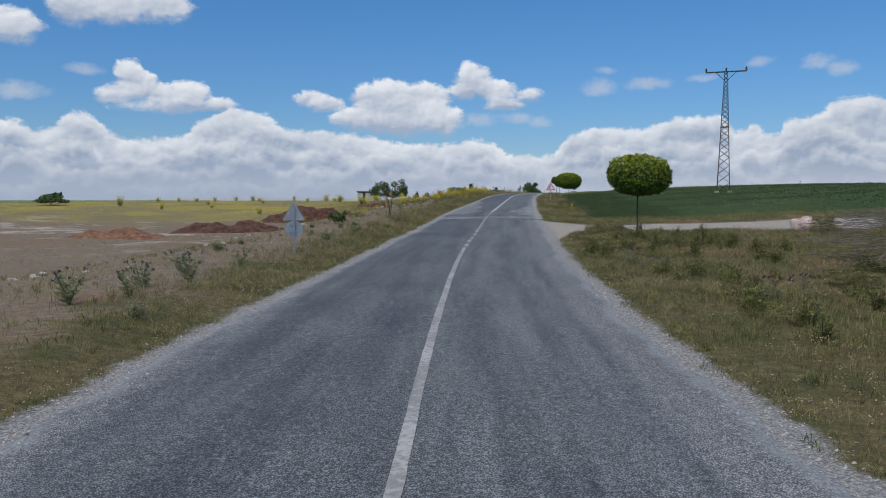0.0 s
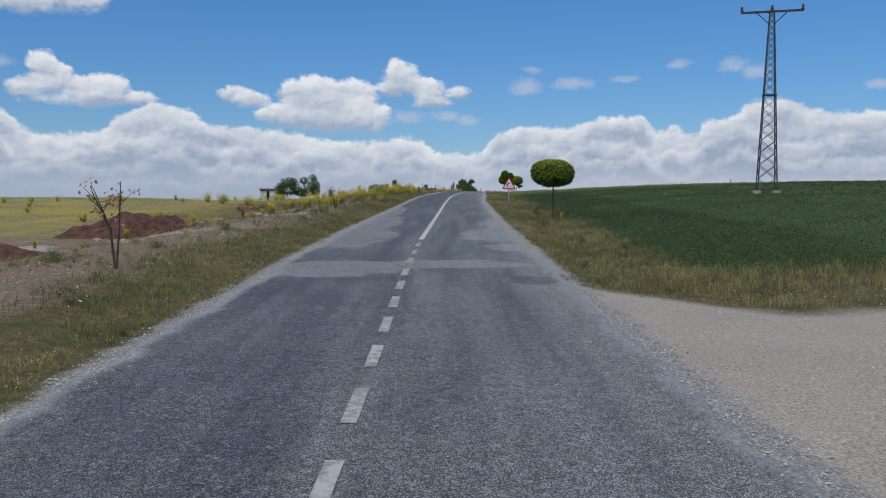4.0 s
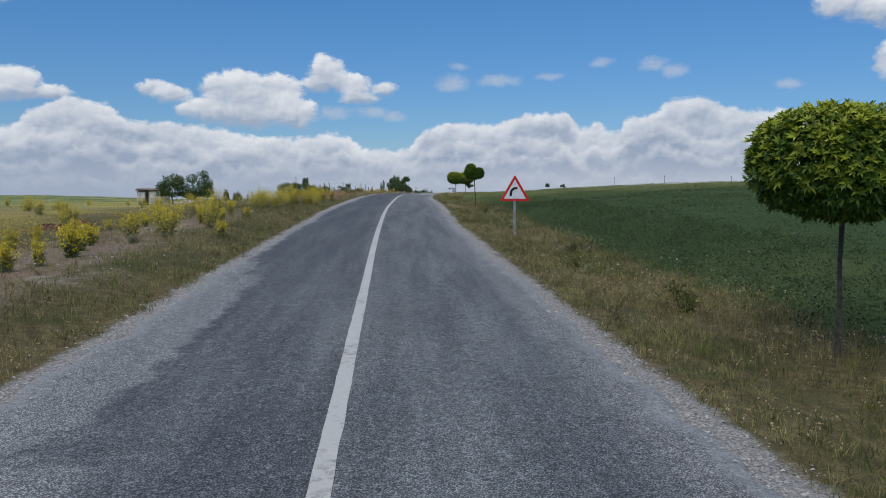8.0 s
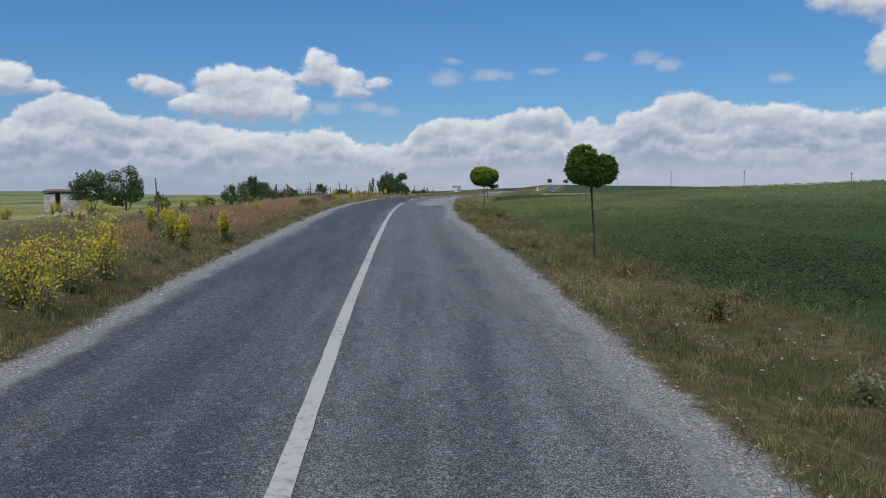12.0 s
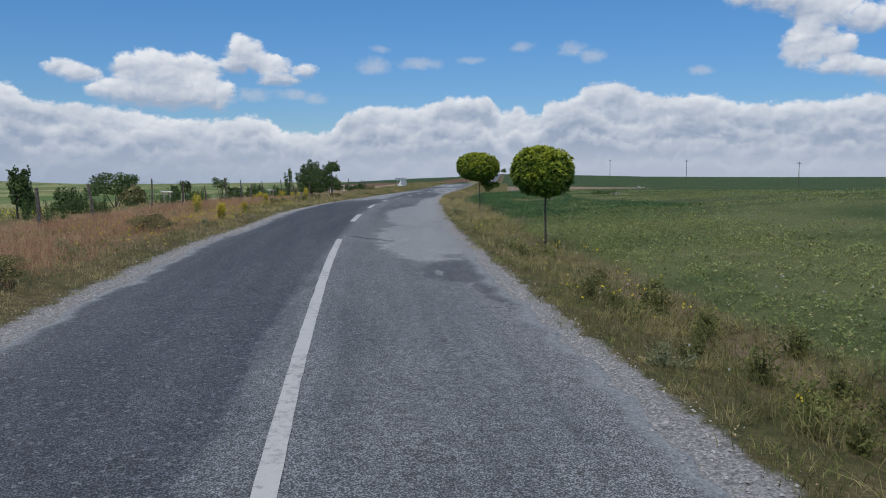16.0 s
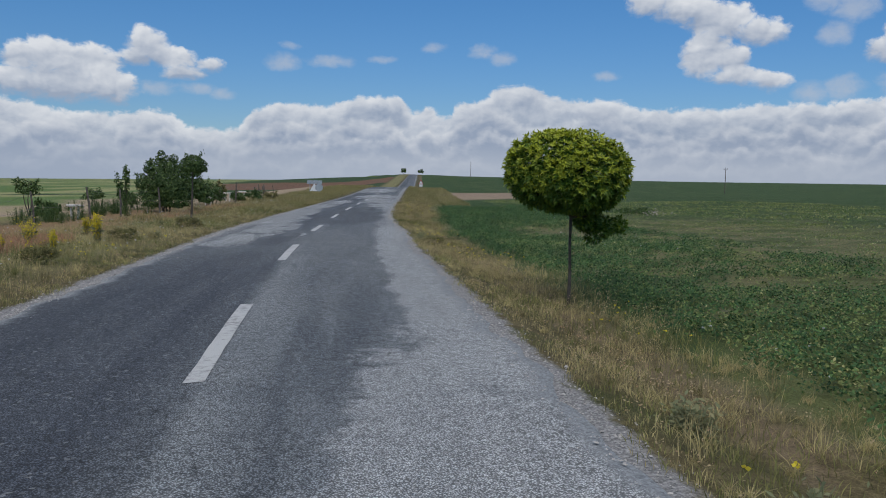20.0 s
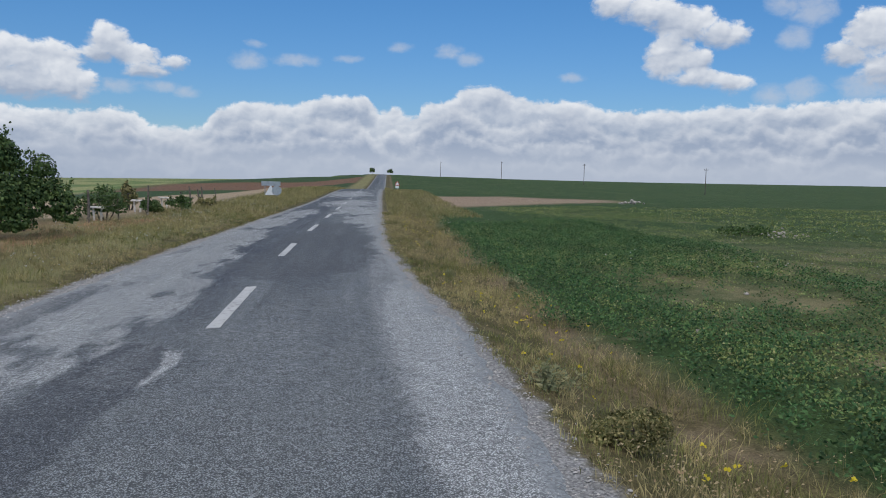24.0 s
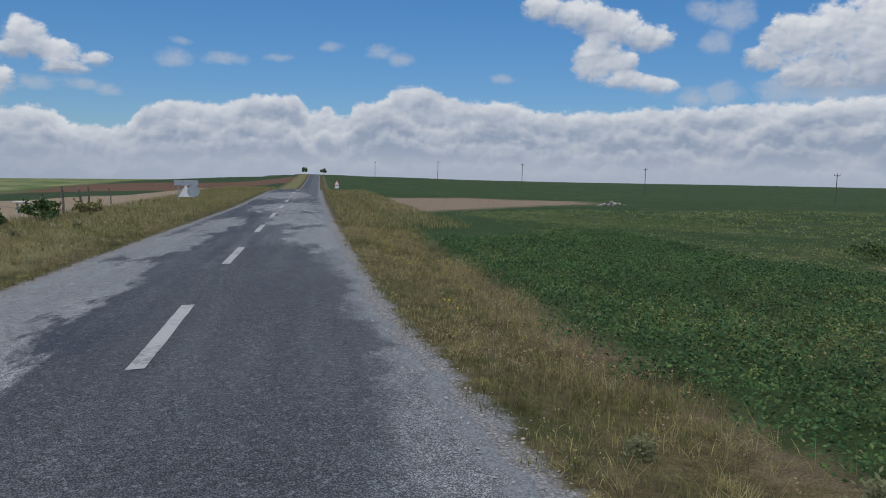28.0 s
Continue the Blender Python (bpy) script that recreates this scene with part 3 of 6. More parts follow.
def ground_material():
    mat, k = material("land")
    p = k.pos()
    sta, lat = k.attr("sta"), k.attr("lat")
    n_big, n_mid = k.noise(0.09, 5, 0.6, p), k.noise(0.7, 5, 0.65, p)
    n_fine, n_grit = k.noise(7.0, 5, 0.7, p), k.noise(45.0, 3, 0.7, p)
    wob = k.m("MULTIPLY", k.m("SUBTRACT", n_mid, 0.5), 2.4)
    wide = k.m("MULTIPLY", k.m("SUBTRACT", n_big, 0.5), 20.0)
    off = k.m("ADD", lat, wob)
    # dry verge grass over soil
    straw = k.mix(k.step(n_fine, 0.3, 0.72), (0.070, 0.058, 0.028), (0.158, 0.128, 0.064))
    verge = k.mix(k.step(n_mid, 0.46, 0.64, 0.0, 0.7), straw, (0.050, 0.060, 0.020))
    # bare trodden soil of the left-hand plot
    soil = k.mix(k.step(n_fine, 0.3, 0.7), (0.112, 0.080, 0.058), (0.255, 0.198, 0.152))
    soil = k.mix(k.step(n_mid, 0.46, 0.66, 0.0, 0.7), soil, k.mix(n_fine, (0.100, 0.090, 0.042), (0.215, 0.182, 0.095)))
    soil = k.mix(k.step(k.noise(0.33, 4, 0.6, p), 0.54, 0.68, 0.0, 0.7), soil, k.mix(n_fine, (0.15, 0.085, 0.052), (0.25, 0.155, 0.105)))
    stony = k.m("MULTIPLY", k.step(k.noise(0.28, 5, 0.65, p), 0.52, 0.62), k.step(sta, 36.0, 52.0))
    soil = k.mix(k.m("MULTIPLY", stony, 0.8), soil, k.mix(n_fine, (0.30, 0.26, 0.22), (0.46, 0.42, 0.37)))
    bare = k.m("MULTIPLY", k.step(k.m("ADD", off, k.m("MULTIPLY", wide, 0.12)), -3.5, -5.0), k.step(k.m("ADD", sta, wide), 90.0, 66.0))
    col = k.mix(bare, verge, soil)
    # rusty brome along the fence
    rust = k.mix(n_fine, (0.20, 0.120, 0.060), (0.33, 0.200, 0.110))
    m = k.m("MULTIPLY", k.m("MULTIPLY", k.step(k.m("ADD", off, k.step(sta, 132.0, 148.0, 0.0, 2.2)), -3.6, -5.0), k.step(off, -11.0, -8.5)), k.step(k.m("ADD", sta, wob), 90.0, 102.0))
    col = k.mix(k.m("MULTIPLY", m, k.step(sta, 178.0, 160.0, 0.0, 0.75)), col, rust)
    lank = k.mix(n_fine, (0.150, 0.142, 0.060), (0.270, 0.250, 0.120))
    col = k.mix(k.m("MULTIPLY", k.m("MULTIPLY", k.step(off, -3.0, -3.8), k.step(off, -9.0, -6.5)), k.step(sta, 132.0, 148.0, 0.0, 0.8)), col, lank)
    # open plain to the left: pale yellow weeds, then green
    weed = k.mix(k.step(k.noise(0.12, 4, 0.6, p), 0.42, 0.60), k.mix(n_fine, (0.150, 0.128, 0.060), (0.250, 0.205, 0.100)), k.mix(n_fine, (0.205, 0.172, 0.048), (0.35, 0.285, 0.070)))
    col = k.mix(k.m("MULTIPLY", k.step(k.m("ADD", lat, wide), -17.0, -26.0), k.m("MULTIPLY", k.step(sta, 150.0, 118.0), k.step(k.m("ADD", sta, wide), 60.0, 84.0))), col, weed)
    meadow = k.mix(k.step(k.noise(0.05, 3, 0.5, p), 0.4, 0.6), (0.165, 0.165, 0.060), (0.290, 0.260, 0.115))
    meadow = k.mix(k.step(k.m("ADD", sta, wide), 176.0, 190.0), meadow, k.mix(k.step(k.noise(0.02, 3, 0.5, p), 0.45, 0.58), (0.098, 0.150, 0.045), (0.250, 0.245, 0.110)))
    col = k.mix(k.m("MULTIPLY", k.step(k.m("ADD", lat, wob), -15.0, -19.0), k.step(k.m("ADD", sta, wide), 112.0, 140.0)), col, meadow)
    stripes = k.noise(0.012, 2, 0.5, p)
    plain_green = k.mix(k.step(stripes, 0.42, 0.58), (0.060, 0.092, 0.028), (0.175, 0.165, 0.075))
    col = k.mix(k.step(k.m("ADD", lat, wide), -95.0, -130.0), col, plain_green)
    # the crop to the right
    crop = k.mix(k.step(n_fine, 0.25, 0.75), (0.026, 0.050, 0.016), (0.048, 0.084, 0.026))
    crop = k.mix(k.m("MULTIPLY", k.m("MULTIPLY", k.step(sta, 88.0, 112.0), k.step(k.m("MULTIPLY_ADD", lat, 0.5, sta), 182.0, 160.0)), k.step(k.m("SUBTRACT", k.noise(0.16, 4, 0.6, p), k.step(sta, 122.0, 138.0, 0.0, 0.20)), 0.30, 0.55, 0.0, 0.9)), crop, k.mix(n_fine, (0.075, 0.090, 0.032), (0.165, 0.170, 0.068)))
    crop = k.mix(k.step(n_big, 0.46, 0.7, 0.0, 0.5), crop, (0.085, 0.105, 0.038))
    thin = k.m("MULTIPLY", k.step(n_mid, 0.55, 0.72), k.step(k.noise(0.16, 3, 0.5, p), 0.46, 0.6))
    crop = k.mix(k.m("MULTIPLY", thin, k.step(sta, 85.0, 120.0, 0.15, 0.75)), crop, (0.21, 0.18, 0.115))
    poor = k.m("MULTIPLY", k.m("MULTIPLY", k.step(lat, 6.0, 8.0), k.step(lat, 26.0, 15.0)), k.m("MULTIPLY", k.step(sta, 128.0, 140.0), k.step(sta, 162.0, 154.0)))
    crop = k.mix(k.m("MULTIPLY", poor, k.step(n_mid, 0.38, 0.62, 0.1, 0.65)), crop, k.mix(n_fine, (0.130, 0.110, 0.052), (0.270, 0.225, 0.130)))
    field = k.m("MULTIPLY", k.step(k.m("ADD", k.m("ADD", lat, k.m("MULTIPLY", wob, 0.5)), k.m("ADD", k.step(sta, 90.0, 114.0, 0.0, 0.65), 0.0)), 5.0, 5.8), k.step(k.m("ADD", sta, wob), 36.2, 38.0))
    col = k.mix(field, col, crop)
    # a strip of bare pinkish soil between verge and crop
    rim = k.m("MULTIPLY", k.m("MULTIPLY", k.step(off, 3.9, 4.4), k.step(off, 5.2, 4.7)), k.m("MULTIPLY", k.step(sta, 84.0, 104.0), k.step(n_mid, 0.40, 0.56)))
    col = k.mix(k.m("MULTIPLY", rim, 0.5), col, k.mix(n_fine, (0.19, 0.125, 0.085), (0.30, 0.215, 0.155)))
    # beyond the bend: strips of ploughland and corn up the far slope
    up = k.m("ADD", sta, k.m("MULTIPLY", lat, 0.12))
    tan = k.mix(n_fine, (0.25, 0.19, 0.125), (0.36, 0.28, 0.19))
    brown = k.mix(n_mid, (0.125, 0.068, 0.042), (0.17, 0.10, 0.062))
    green = k.mix(n_mid, (0.026, 0.050, 0.018), (0.048, 0.080, 0.028))
    lhs = k.step(k.m("ADD", lat, k.m("MULTIPLY", wob, 0.5)), -7.0, -9.0)
    col = k.mix(k.m("MULTIPLY", lhs, k.m("MULTIPLY", k.m("MULTIPLY", k.step(up, 172.0, 178.0), k.step(up, 232.0, 228.0)), k.step(k.m("ADD", lat, wide), -34.0, -26.0))), col, tan)
    near_side = k.step(k.m("ADD", lat, k.m("MULTIPLY", wide, 0.5)), -100.0, -78.0)
    col = k.mix(k.m("MULTIPLY", lhs, k.step(up, 228.0, 232.0)), col, k.mix(near_side, meadow, green))
    col = k.mix(k.m("MULTIPLY", lhs, k.m("MULTIPLY", k.m("MULTIPLY", near_side, k.step(up, 395.0, 402.0)), k.step(up, 485.0, 478.0))), col, brown)
    rhs = k.m("MULTIPLY", k.step(lat, 5.0, 7.0), k.step(k.m("ADD", lat, k.m("MULTIPLY", wide, 0.3)), 30.0, 23.0))
    plough = k.m("MULTIPLY", k.step(k.m("ADD", k.m("MULTIPLY_ADD", lat, -0.75, sta), wob), 183.0, 186.0), k.step(k.m("ADD", up, wob), 216.0, 211.0))
    col = k.mix(k.m("MULTIPLY", rhs, plough), col, k.mix(n_fine, (0.21, 0.15, 0.105), (0.31, 0.235, 0.165)))
    # the gravel track that turns off to the right, and the stony shoulders
    mid = k.m("SUBTRACT", sta, k.m("MULTIPLY_ADD", lat, 0.10, 31.2))
    track = k.m("MULTIPLY", k.step(k.m("SUBTRACT", k.m("ADD", k.m("ABSOLUTE", mid), k.m("MULTIPLY", wob, 0.4)), k.m("ADD", k.step(lat, 2.4, 5.0, 3.9, 1.9), k.m("MULTIPLY", k.step(mid, 0.0, -0.5), k.step(lat, 3.5, 2.7, 0.0, 2.6)))), 0.40, -0.40), k.step(lat, 1.0, 2.6))
    stones = k.voronoi(58.0, p, out="Color")
    gravel = k.mix(stones, (0.126, 0.124, 0.124), (0.335, 0.328, 0.322))
    col = k.mix(track, col, k.mix(n_mid, (0.27, 0.238, 0.205), (0.37, 0.33, 0.29)))
    side = k.m("MULTIPLY_ADD", k.m("SUBTRACT", k.noise(2.6, 5, 0.65, p), 0.5), 0.55, k.attr("rim"))
    col = k.mix(k.step(side, 0.10, -0.06), col, gravel)
    col = k.mix(1.0, col, k.step(n_grit, 0.25, 0.75, 0.55, 1.45), blend="MULTIPLY")
    h = k.m("ADD", k.m("MULTIPLY", n_fine, k.step(side, 0.3, 0.0, 0.7, 0.10)), k.m("MULTIPLY", n_grit, 0.3))
    k.surface(col, 0.95, k.bump(h, 0.8, 0.05), 0.0, 0.15)
    return mat


M_ROAD, M_PAINT, M_LAND = road_material(), paint_material(), ground_material()
M_OLDPAINT = paint_material("worn_road_paint", (0.39, 0.39, 0.385), (0.18, 0.178, 0.175), 0.45)
M_STONE = plain("pale_stone", (0.42, 0.37, 0.33), 0.9, spread=0.2, scale=5, bump=0.5)
M_PINK = plain("pinkish_rock", (0.46, 0.35, 0.31), 0.92, spread=0.25, scale=4, bump=0.7)
M_GRAVEL = plain("crushed_gravel", (0.36, 0.34, 0.32), 0.9, spread=0.25, scale=20)
M_STEEL = plain("galvanised_steel", (0.36, 0.38, 0.40), 0.55, 0.6, 0.12)
M_SIGNBACK = plain("dull_aluminium", (0.40, 0.43, 0.46), 0.5, 0.5, 0.1)
M_RANK = leafy("olive_weed_leaf", (0.072, 0.080, 0.027), (0.235, 0.212, 0.082), (0.370, 0.300, 0.145), 0.25, 0.7, 0.2, patchy=0.45)
M_SEED = leafy("ripe_seed_head", (0.340, 0.250, 0.130), (0.600, 0.490, 0.310), (0.400, 0.250, 0.140), 0.3, 0.9, 0.6)
M_RUST = plain("weathered_angle_iron", (0.075, 0.072, 0.07), 0.75, 0.2, 0.25, 3)
M_RED = plain("red_reflective_film", (0.62, 0.028, 0.022), 0.4, 0, 0.04)
M_WHITE = plain("white_reflective_film", (0.74, 0.75, 0.76), 0.4, 0, 0.03)
M_BLACK = plain("black_film", (0.012, 0.012, 0.013), 0.5, 0, 0.05)
M_WOOD = plain("grey_weathered_wood", (0.135, 0.115, 0.098), 0.9, 0, 0.25, 10, 0.4)
M_BARK = plain("grey_brown_bark", (0.085, 0.072, 0.060), 0.92, 0, 0.25, 16, 0.6)
M_TWIG = plain("bleached_twigs", (0.185, 0.165, 0.145), 0.92, 0, 0.3, 5, 0.2)
M_SOIL_RED = plain("dug_red_soil", (0.088, 0.042, 0.030), 0.97, 0, 0.3, 2.5, 0.9)
M_SOIL_ORANGE = plain("dug_orange_soil", (0.190, 0.098, 0.058), 0.97, 0, 0.3, 2.5, 0.9)
M_LIME = plain("chalky_limewash", (0.62, 0.57, 0.52), 0.9, 0, 0.22, 2.5, 0.4)
M_ROOFTIN = plain("rusted_tin_sheet", (0.20, 0.13, 0.10), 0.7, 0.3, 0.3, 3)
M_WIRE = plain("dull_wire", (0.16, 0.15, 0.14), 0.6, 0.6, 0.1)
M_CERAMIC = plain("brown_glazed_ceramic", (0.05, 0.03, 0.022), 0.3, 0, 0.1)
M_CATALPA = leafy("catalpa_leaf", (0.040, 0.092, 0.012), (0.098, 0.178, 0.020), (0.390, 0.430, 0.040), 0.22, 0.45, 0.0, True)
M_BUSH = leafy("dusky_shrub_leaf", (0.040, 0.075, 0.022), (0.090, 0.145, 0.042), (0.140, 0.200, 0.060), 0.25)
M_DRY = leafy("dry_grass_blade", (0.096, 0.084, 0.034), (0.390, 0.328, 0.150), (0.140, 0.138, 0.042), 0.25, 0.8, 0.3, patchy=0.62, ripe=(0.50, 0.41, 0.20))
M_GREENGRASS = leafy("green_grass_blade", (0.045, 0.062, 0.014), (0.150, 0.160, 0.045), (0.250, 0.215, 0.075), 0.25, 0.75, 0.3, patchy=0.55, ripe=(0.235, 0.235, 0.085))
M_RUSTGRASS = leafy("rusty_brome_blade", (0.330, 0.165, 0.095), (0.520, 0.300, 0.190), (0.40, 0.27, 0.15), 0.25, 0.8, 0.6, patchy=0.35)
M_CROP = leafy("crop_leaf", (0.040, 0.078, 0.024), (0.056, 0.100, 0.030), (0.085, 0.122, 0.034), 0.12, 0.7, 0.7, False, (0.195, 0.225, 0.072), 0.35)
M_SAGE = leafy("grey_green_weed_leaf", (0.150, 0.170, 0.085), (0.250, 0.265, 0.145), (0.300, 0.275, 0.140), 0.25, 0.8, 0.5)
M_YELLOW = leafy("yellow_blossom", (0.50, 0.40, 0.025), (0.76, 0.60, 0.040), (0.62, 0.52, 0.06), 0.25, 0.7, 0.5)
M_PURPLE = leafy("purple_thistle_head", (0.10, 0.03, 0.10), (0.19, 0.06, 0.17), (0.12, 0.05, 0.07), 0.2, 0.8)


# ---------------------------------------------------------------- mesh helpers
def mesh_of(name, verts, faces, mats=(), smooth=False):
    """A mesh from arrays; faces all of one size."""
    verts, faces = np.asarray(verts, np.float32), np.asarray(faces, np.int32)
    me = bpy.data.meshes.new(name)
    me.vertices.add(len(verts))
    me.vertices.foreach_set("co", verts.ravel())
    me.loops.add(faces.size)
    me.loops.foreach_set("vertex_index", faces.ravel())
    me.polygons.add(len(faces))
    me.polygons.foreach_set("loop_start", np.arange(0, faces.size, faces.shape[1], dtype=np.int32))
    if smooth:
        me.polygons.foreach_set("use_smooth", np.ones(len(faces), bool))
    me.update(calc_edges=True)
    for m in mats:
        me.materials.append(m)
    return me


def part(name, bm, mat, parent, label=""):
    """Links a bmesh as one mesh object under a thing or part."""
    me = bpy.data.meshes.new(name)
    bm.to_mesh(me)
    bm.free()
    me.materials.append(mat)
    ob = new(name, me)
    ob.parent = parent
    return tagged(ob, label) if label else ob


def part_me(name, me, parent, label=""):
    ob = new(name, me)
    ob.parent = parent
    return tagged(ob, label) if label else ob


def empty(name, m, label, category, group=""):
    ob = new(name)
    ob.matrix_world = m
    ob.empty_display_size = 0.2
    return tagged(ob, label, category, group)


def bm_box(bm, size, m=None, bevel=0.0):
    got = bmesh.ops.create_cube(bm, size=1.0)["verts"]
    bmesh.ops.scale(bm, vec=size, verts=got)
    if bevel:
        edges = list({e for v in got for e in v.link_edges})
        got = list({v for f in bmesh.ops.bevel(bm, geom=edges, offset=bevel, segments=1, affect="EDGES")["faces"] for v in f.verts} |
                   {v for v in got if v.is_valid})
    if m is not None:
        bmesh.ops.transform(bm, matrix=m, verts=[v for v in got if v.is_valid])
    return bm


def box(size, m=None, bevel=0.0):
    return bm_box(bmesh.new(), size, m, bevel)


def bm_rod(bm, a, b, ra, rb=None, sides=6):
    a, b = Vector(a), Vector(b)
    rb = ra if rb is None else rb
    m = Matrix.Translation((a + b) / 2) @ (b - a).to_track_quat("Z", "Y").to_matrix().to_4x4()
    bmesh.ops.create_cone(bm, cap_ends=True, segments=sides, radius1=ra, radius2=rb, depth=(b - a).length, matrix=m)
    return bm


def rod(a, b, ra, rb=None, sides=6):
    return bm_rod(bmesh.new(), a, b, ra, rb, sides)


def tube(points, radii, sides=7):
    """A bent tapering tube as arrays."""
    pts = [Vector(p) for p in points]
    V, F = [], []
    for i, p in enumerate(pts):
        way = (pts[min(i + 1, len(pts) - 1)] - pts[max(i - 1, 0)]).normalized()
        u = way.orthogonal().normalized()
        w = way.cross(u)
        for s in range(sides):
            a = 2 * math.pi * s / sides
            V.append(p + (u * math.cos(a) + w * math.sin(a)) * radii[i])
    for i in range(len(pts) - 1):
        for s in range(sides):
            a, b = i * sides + s, i * sides + (s + 1) % sides
            F.append((a, b, b + sides, a + sides))
    return np.array([tuple(v) for v in V]), np.array(F)


def join(parts):
    V, F, n = [], [], 0
    for v, f in parts:
        V.append(v)
        F.append(f + n)
        n += len(v)
    return np.concatenate(V), np.concatenate(F)


def leaves(rng, at_, out, size, curl=0.35, droop=0.45, breadth=0.42):
    """Folded oval leaves at places, facing along out, as triangles: six points, four faces each."""
    n = len(at_)
    out = out / np.linalg.norm(out, axis=1, keepdims=True)
    spin = rng.normal(size=(n, 3))
    along = np.cross(out, spin)
    along /= np.linalg.norm(along, axis=1, keepdims=True) + 1e-9
    along[:, 2] -= droop
    along /= np.linalg.norm(along, axis=1, keepdims=True) + 1e-9
    side = np.cross(out, along)
    side /= np.linalg.norm(side, axis=1, keepdims=True) + 1e-9
    s = (np.broadcast_to(size, n) * rng.uniform(0.7, 1.25, n))[:, None]
    lift = out * curl
    v = np.stack([at_ - along * s * 0.5, at_ - along * s * 0.08 + side * s * breadth + lift * s * 0.3, at_ - along * s * 0.08 - side * s * breadth + lift * s * 0.3,
                  at_ + along * s * 0.12 , at_ + along * s * 0.62 - lift * s * 0.35], 1)
    base = (np.arange(n) * 5)[:, None, None]
    f = base + np.array([[0, 1, 3], [0, 3, 2], [1, 4, 3], [3, 4, 2]])[None]
    return v.reshape(-1, 3), f.reshape(-1, 3)


def blades(rng, at_, height, width, lean=0.35):
    """Grass blades: four points, two faces each."""
    n = len(at_)
    a = rng.uniform(0, 2 * np.pi, n)
    side = np.stack([np.cos(a), np.sin(a), np.zeros(n)], 1) * (np.broadcast_to(width, n)[:, None] * 0.5)
    b = rng.uniform(0, 2 * np.pi, n)
    h = (np.broadcast_to(height, n) * rng.uniform(0.55, 1.35, n))[:, None]
    tip = np.stack([np.cos(b), np.sin(b), np.zeros(n)], 1) * (np.abs(rng.normal(0, lean, n))[:, None] * h)
    up = np.array([0, 0, 1.0])
    mid = at_ + tip * 0.25 + up * h * 0.45
    v = np.stack([at_, mid - side, mid + side, at_ + tip + up * h], 1)
    f = (np.arange(n) * 4)[:, None, None] + np.array([[0, 2, 1], [1, 2, 3]])[None]
    return v.reshape(-1, 3), f.reshape(-1, 3)


def scatter(rng, n, y0, y1, d0, d1, keep=None, crowd=1.0):
    """n places on the ground between two stations and two offsets."""
    y, d = rng.uniform(y0, y1, n), d0 + (d1 - d0) * rng.uniform(0, 1, n) ** crowd
    if keep is not None:
        ok = keep(y, d)
        y, d = y[ok], d[ok]
    x = centre_x(y) + d / bend(y)
    return np.stack([x, y, ground_z(x, y)], 1), y, d


def blotch(x, y, s, seed=0.0):
    """A smooth pseudo-random field in -1..1 for clumping."""
    x, y = np.asarray(x) * s + seed, np.asarray(y) * s - seed * 1.7
    return (np.sin(x * 1.7 + 1.3 * np.sin(y * 1.1)) + np.sin(y * 2.1 + 1.7 * np.sin(x * 0.9 + 2)) + np.sin((x + y) * 1.3 + 4)) / 3


# ---------------------------------------------------------------- ground
def steps(*spans):
    out = []
    for a, b, s in spans:
        out += list(np.arange(a, b, s))
    return np.array(out + [spans[-1][1]], float)


def make_ground():
    ys = steps((-400, -120, 40), (-120, -20, 5), (-20, 185, 0.7), (185, 300, 3), (300, 800, 12), (800, 3600, 140))
    half = steps((0, 1.6, 0.8), (1.6, 6.0, 0.2), (6, 20, 0.7), (20, 60, 2.5), (60, 200, 10), (200, 800, 50), (800, 3600, 280))
    ds = np.r_[-half[:0:-1], half]
    Y, D = np.meshgrid(ys, ds, indexing="ij")
    X = centre_x(Y) + D / bend(Y)
    Z = ground_z(X, Y)
    # the sheet sinks a little under the road
    Z = Z - 0.05 * (1 - soft(np.abs(D), 1.6, 2.0))
    ny, nd = Y.shape
    i = np.arange(ny - 1)[:, None] * nd + np.arange(nd - 1)[None]
    F = np.stack([i, i + 1, i + nd + 1, i + nd], -1).reshape(-1, 4)
    me = mesh_of("ground", np.stack([X, Y, Z], -1).reshape(-1, 3), F, [M_LAND], True)
    for name, arr in (("sta", Y), ("lat", D), ("rim", verge_rim(Y, D))):
        a = me.attributes.new(name, "FLOAT", "POINT")
        a.data.foreach_set("value", arr.astype(np.float32).ravel())
    return tagged(new("ground", me), "dry verges, bare soil and green crop fields beside the road", "ground", kind="structure")


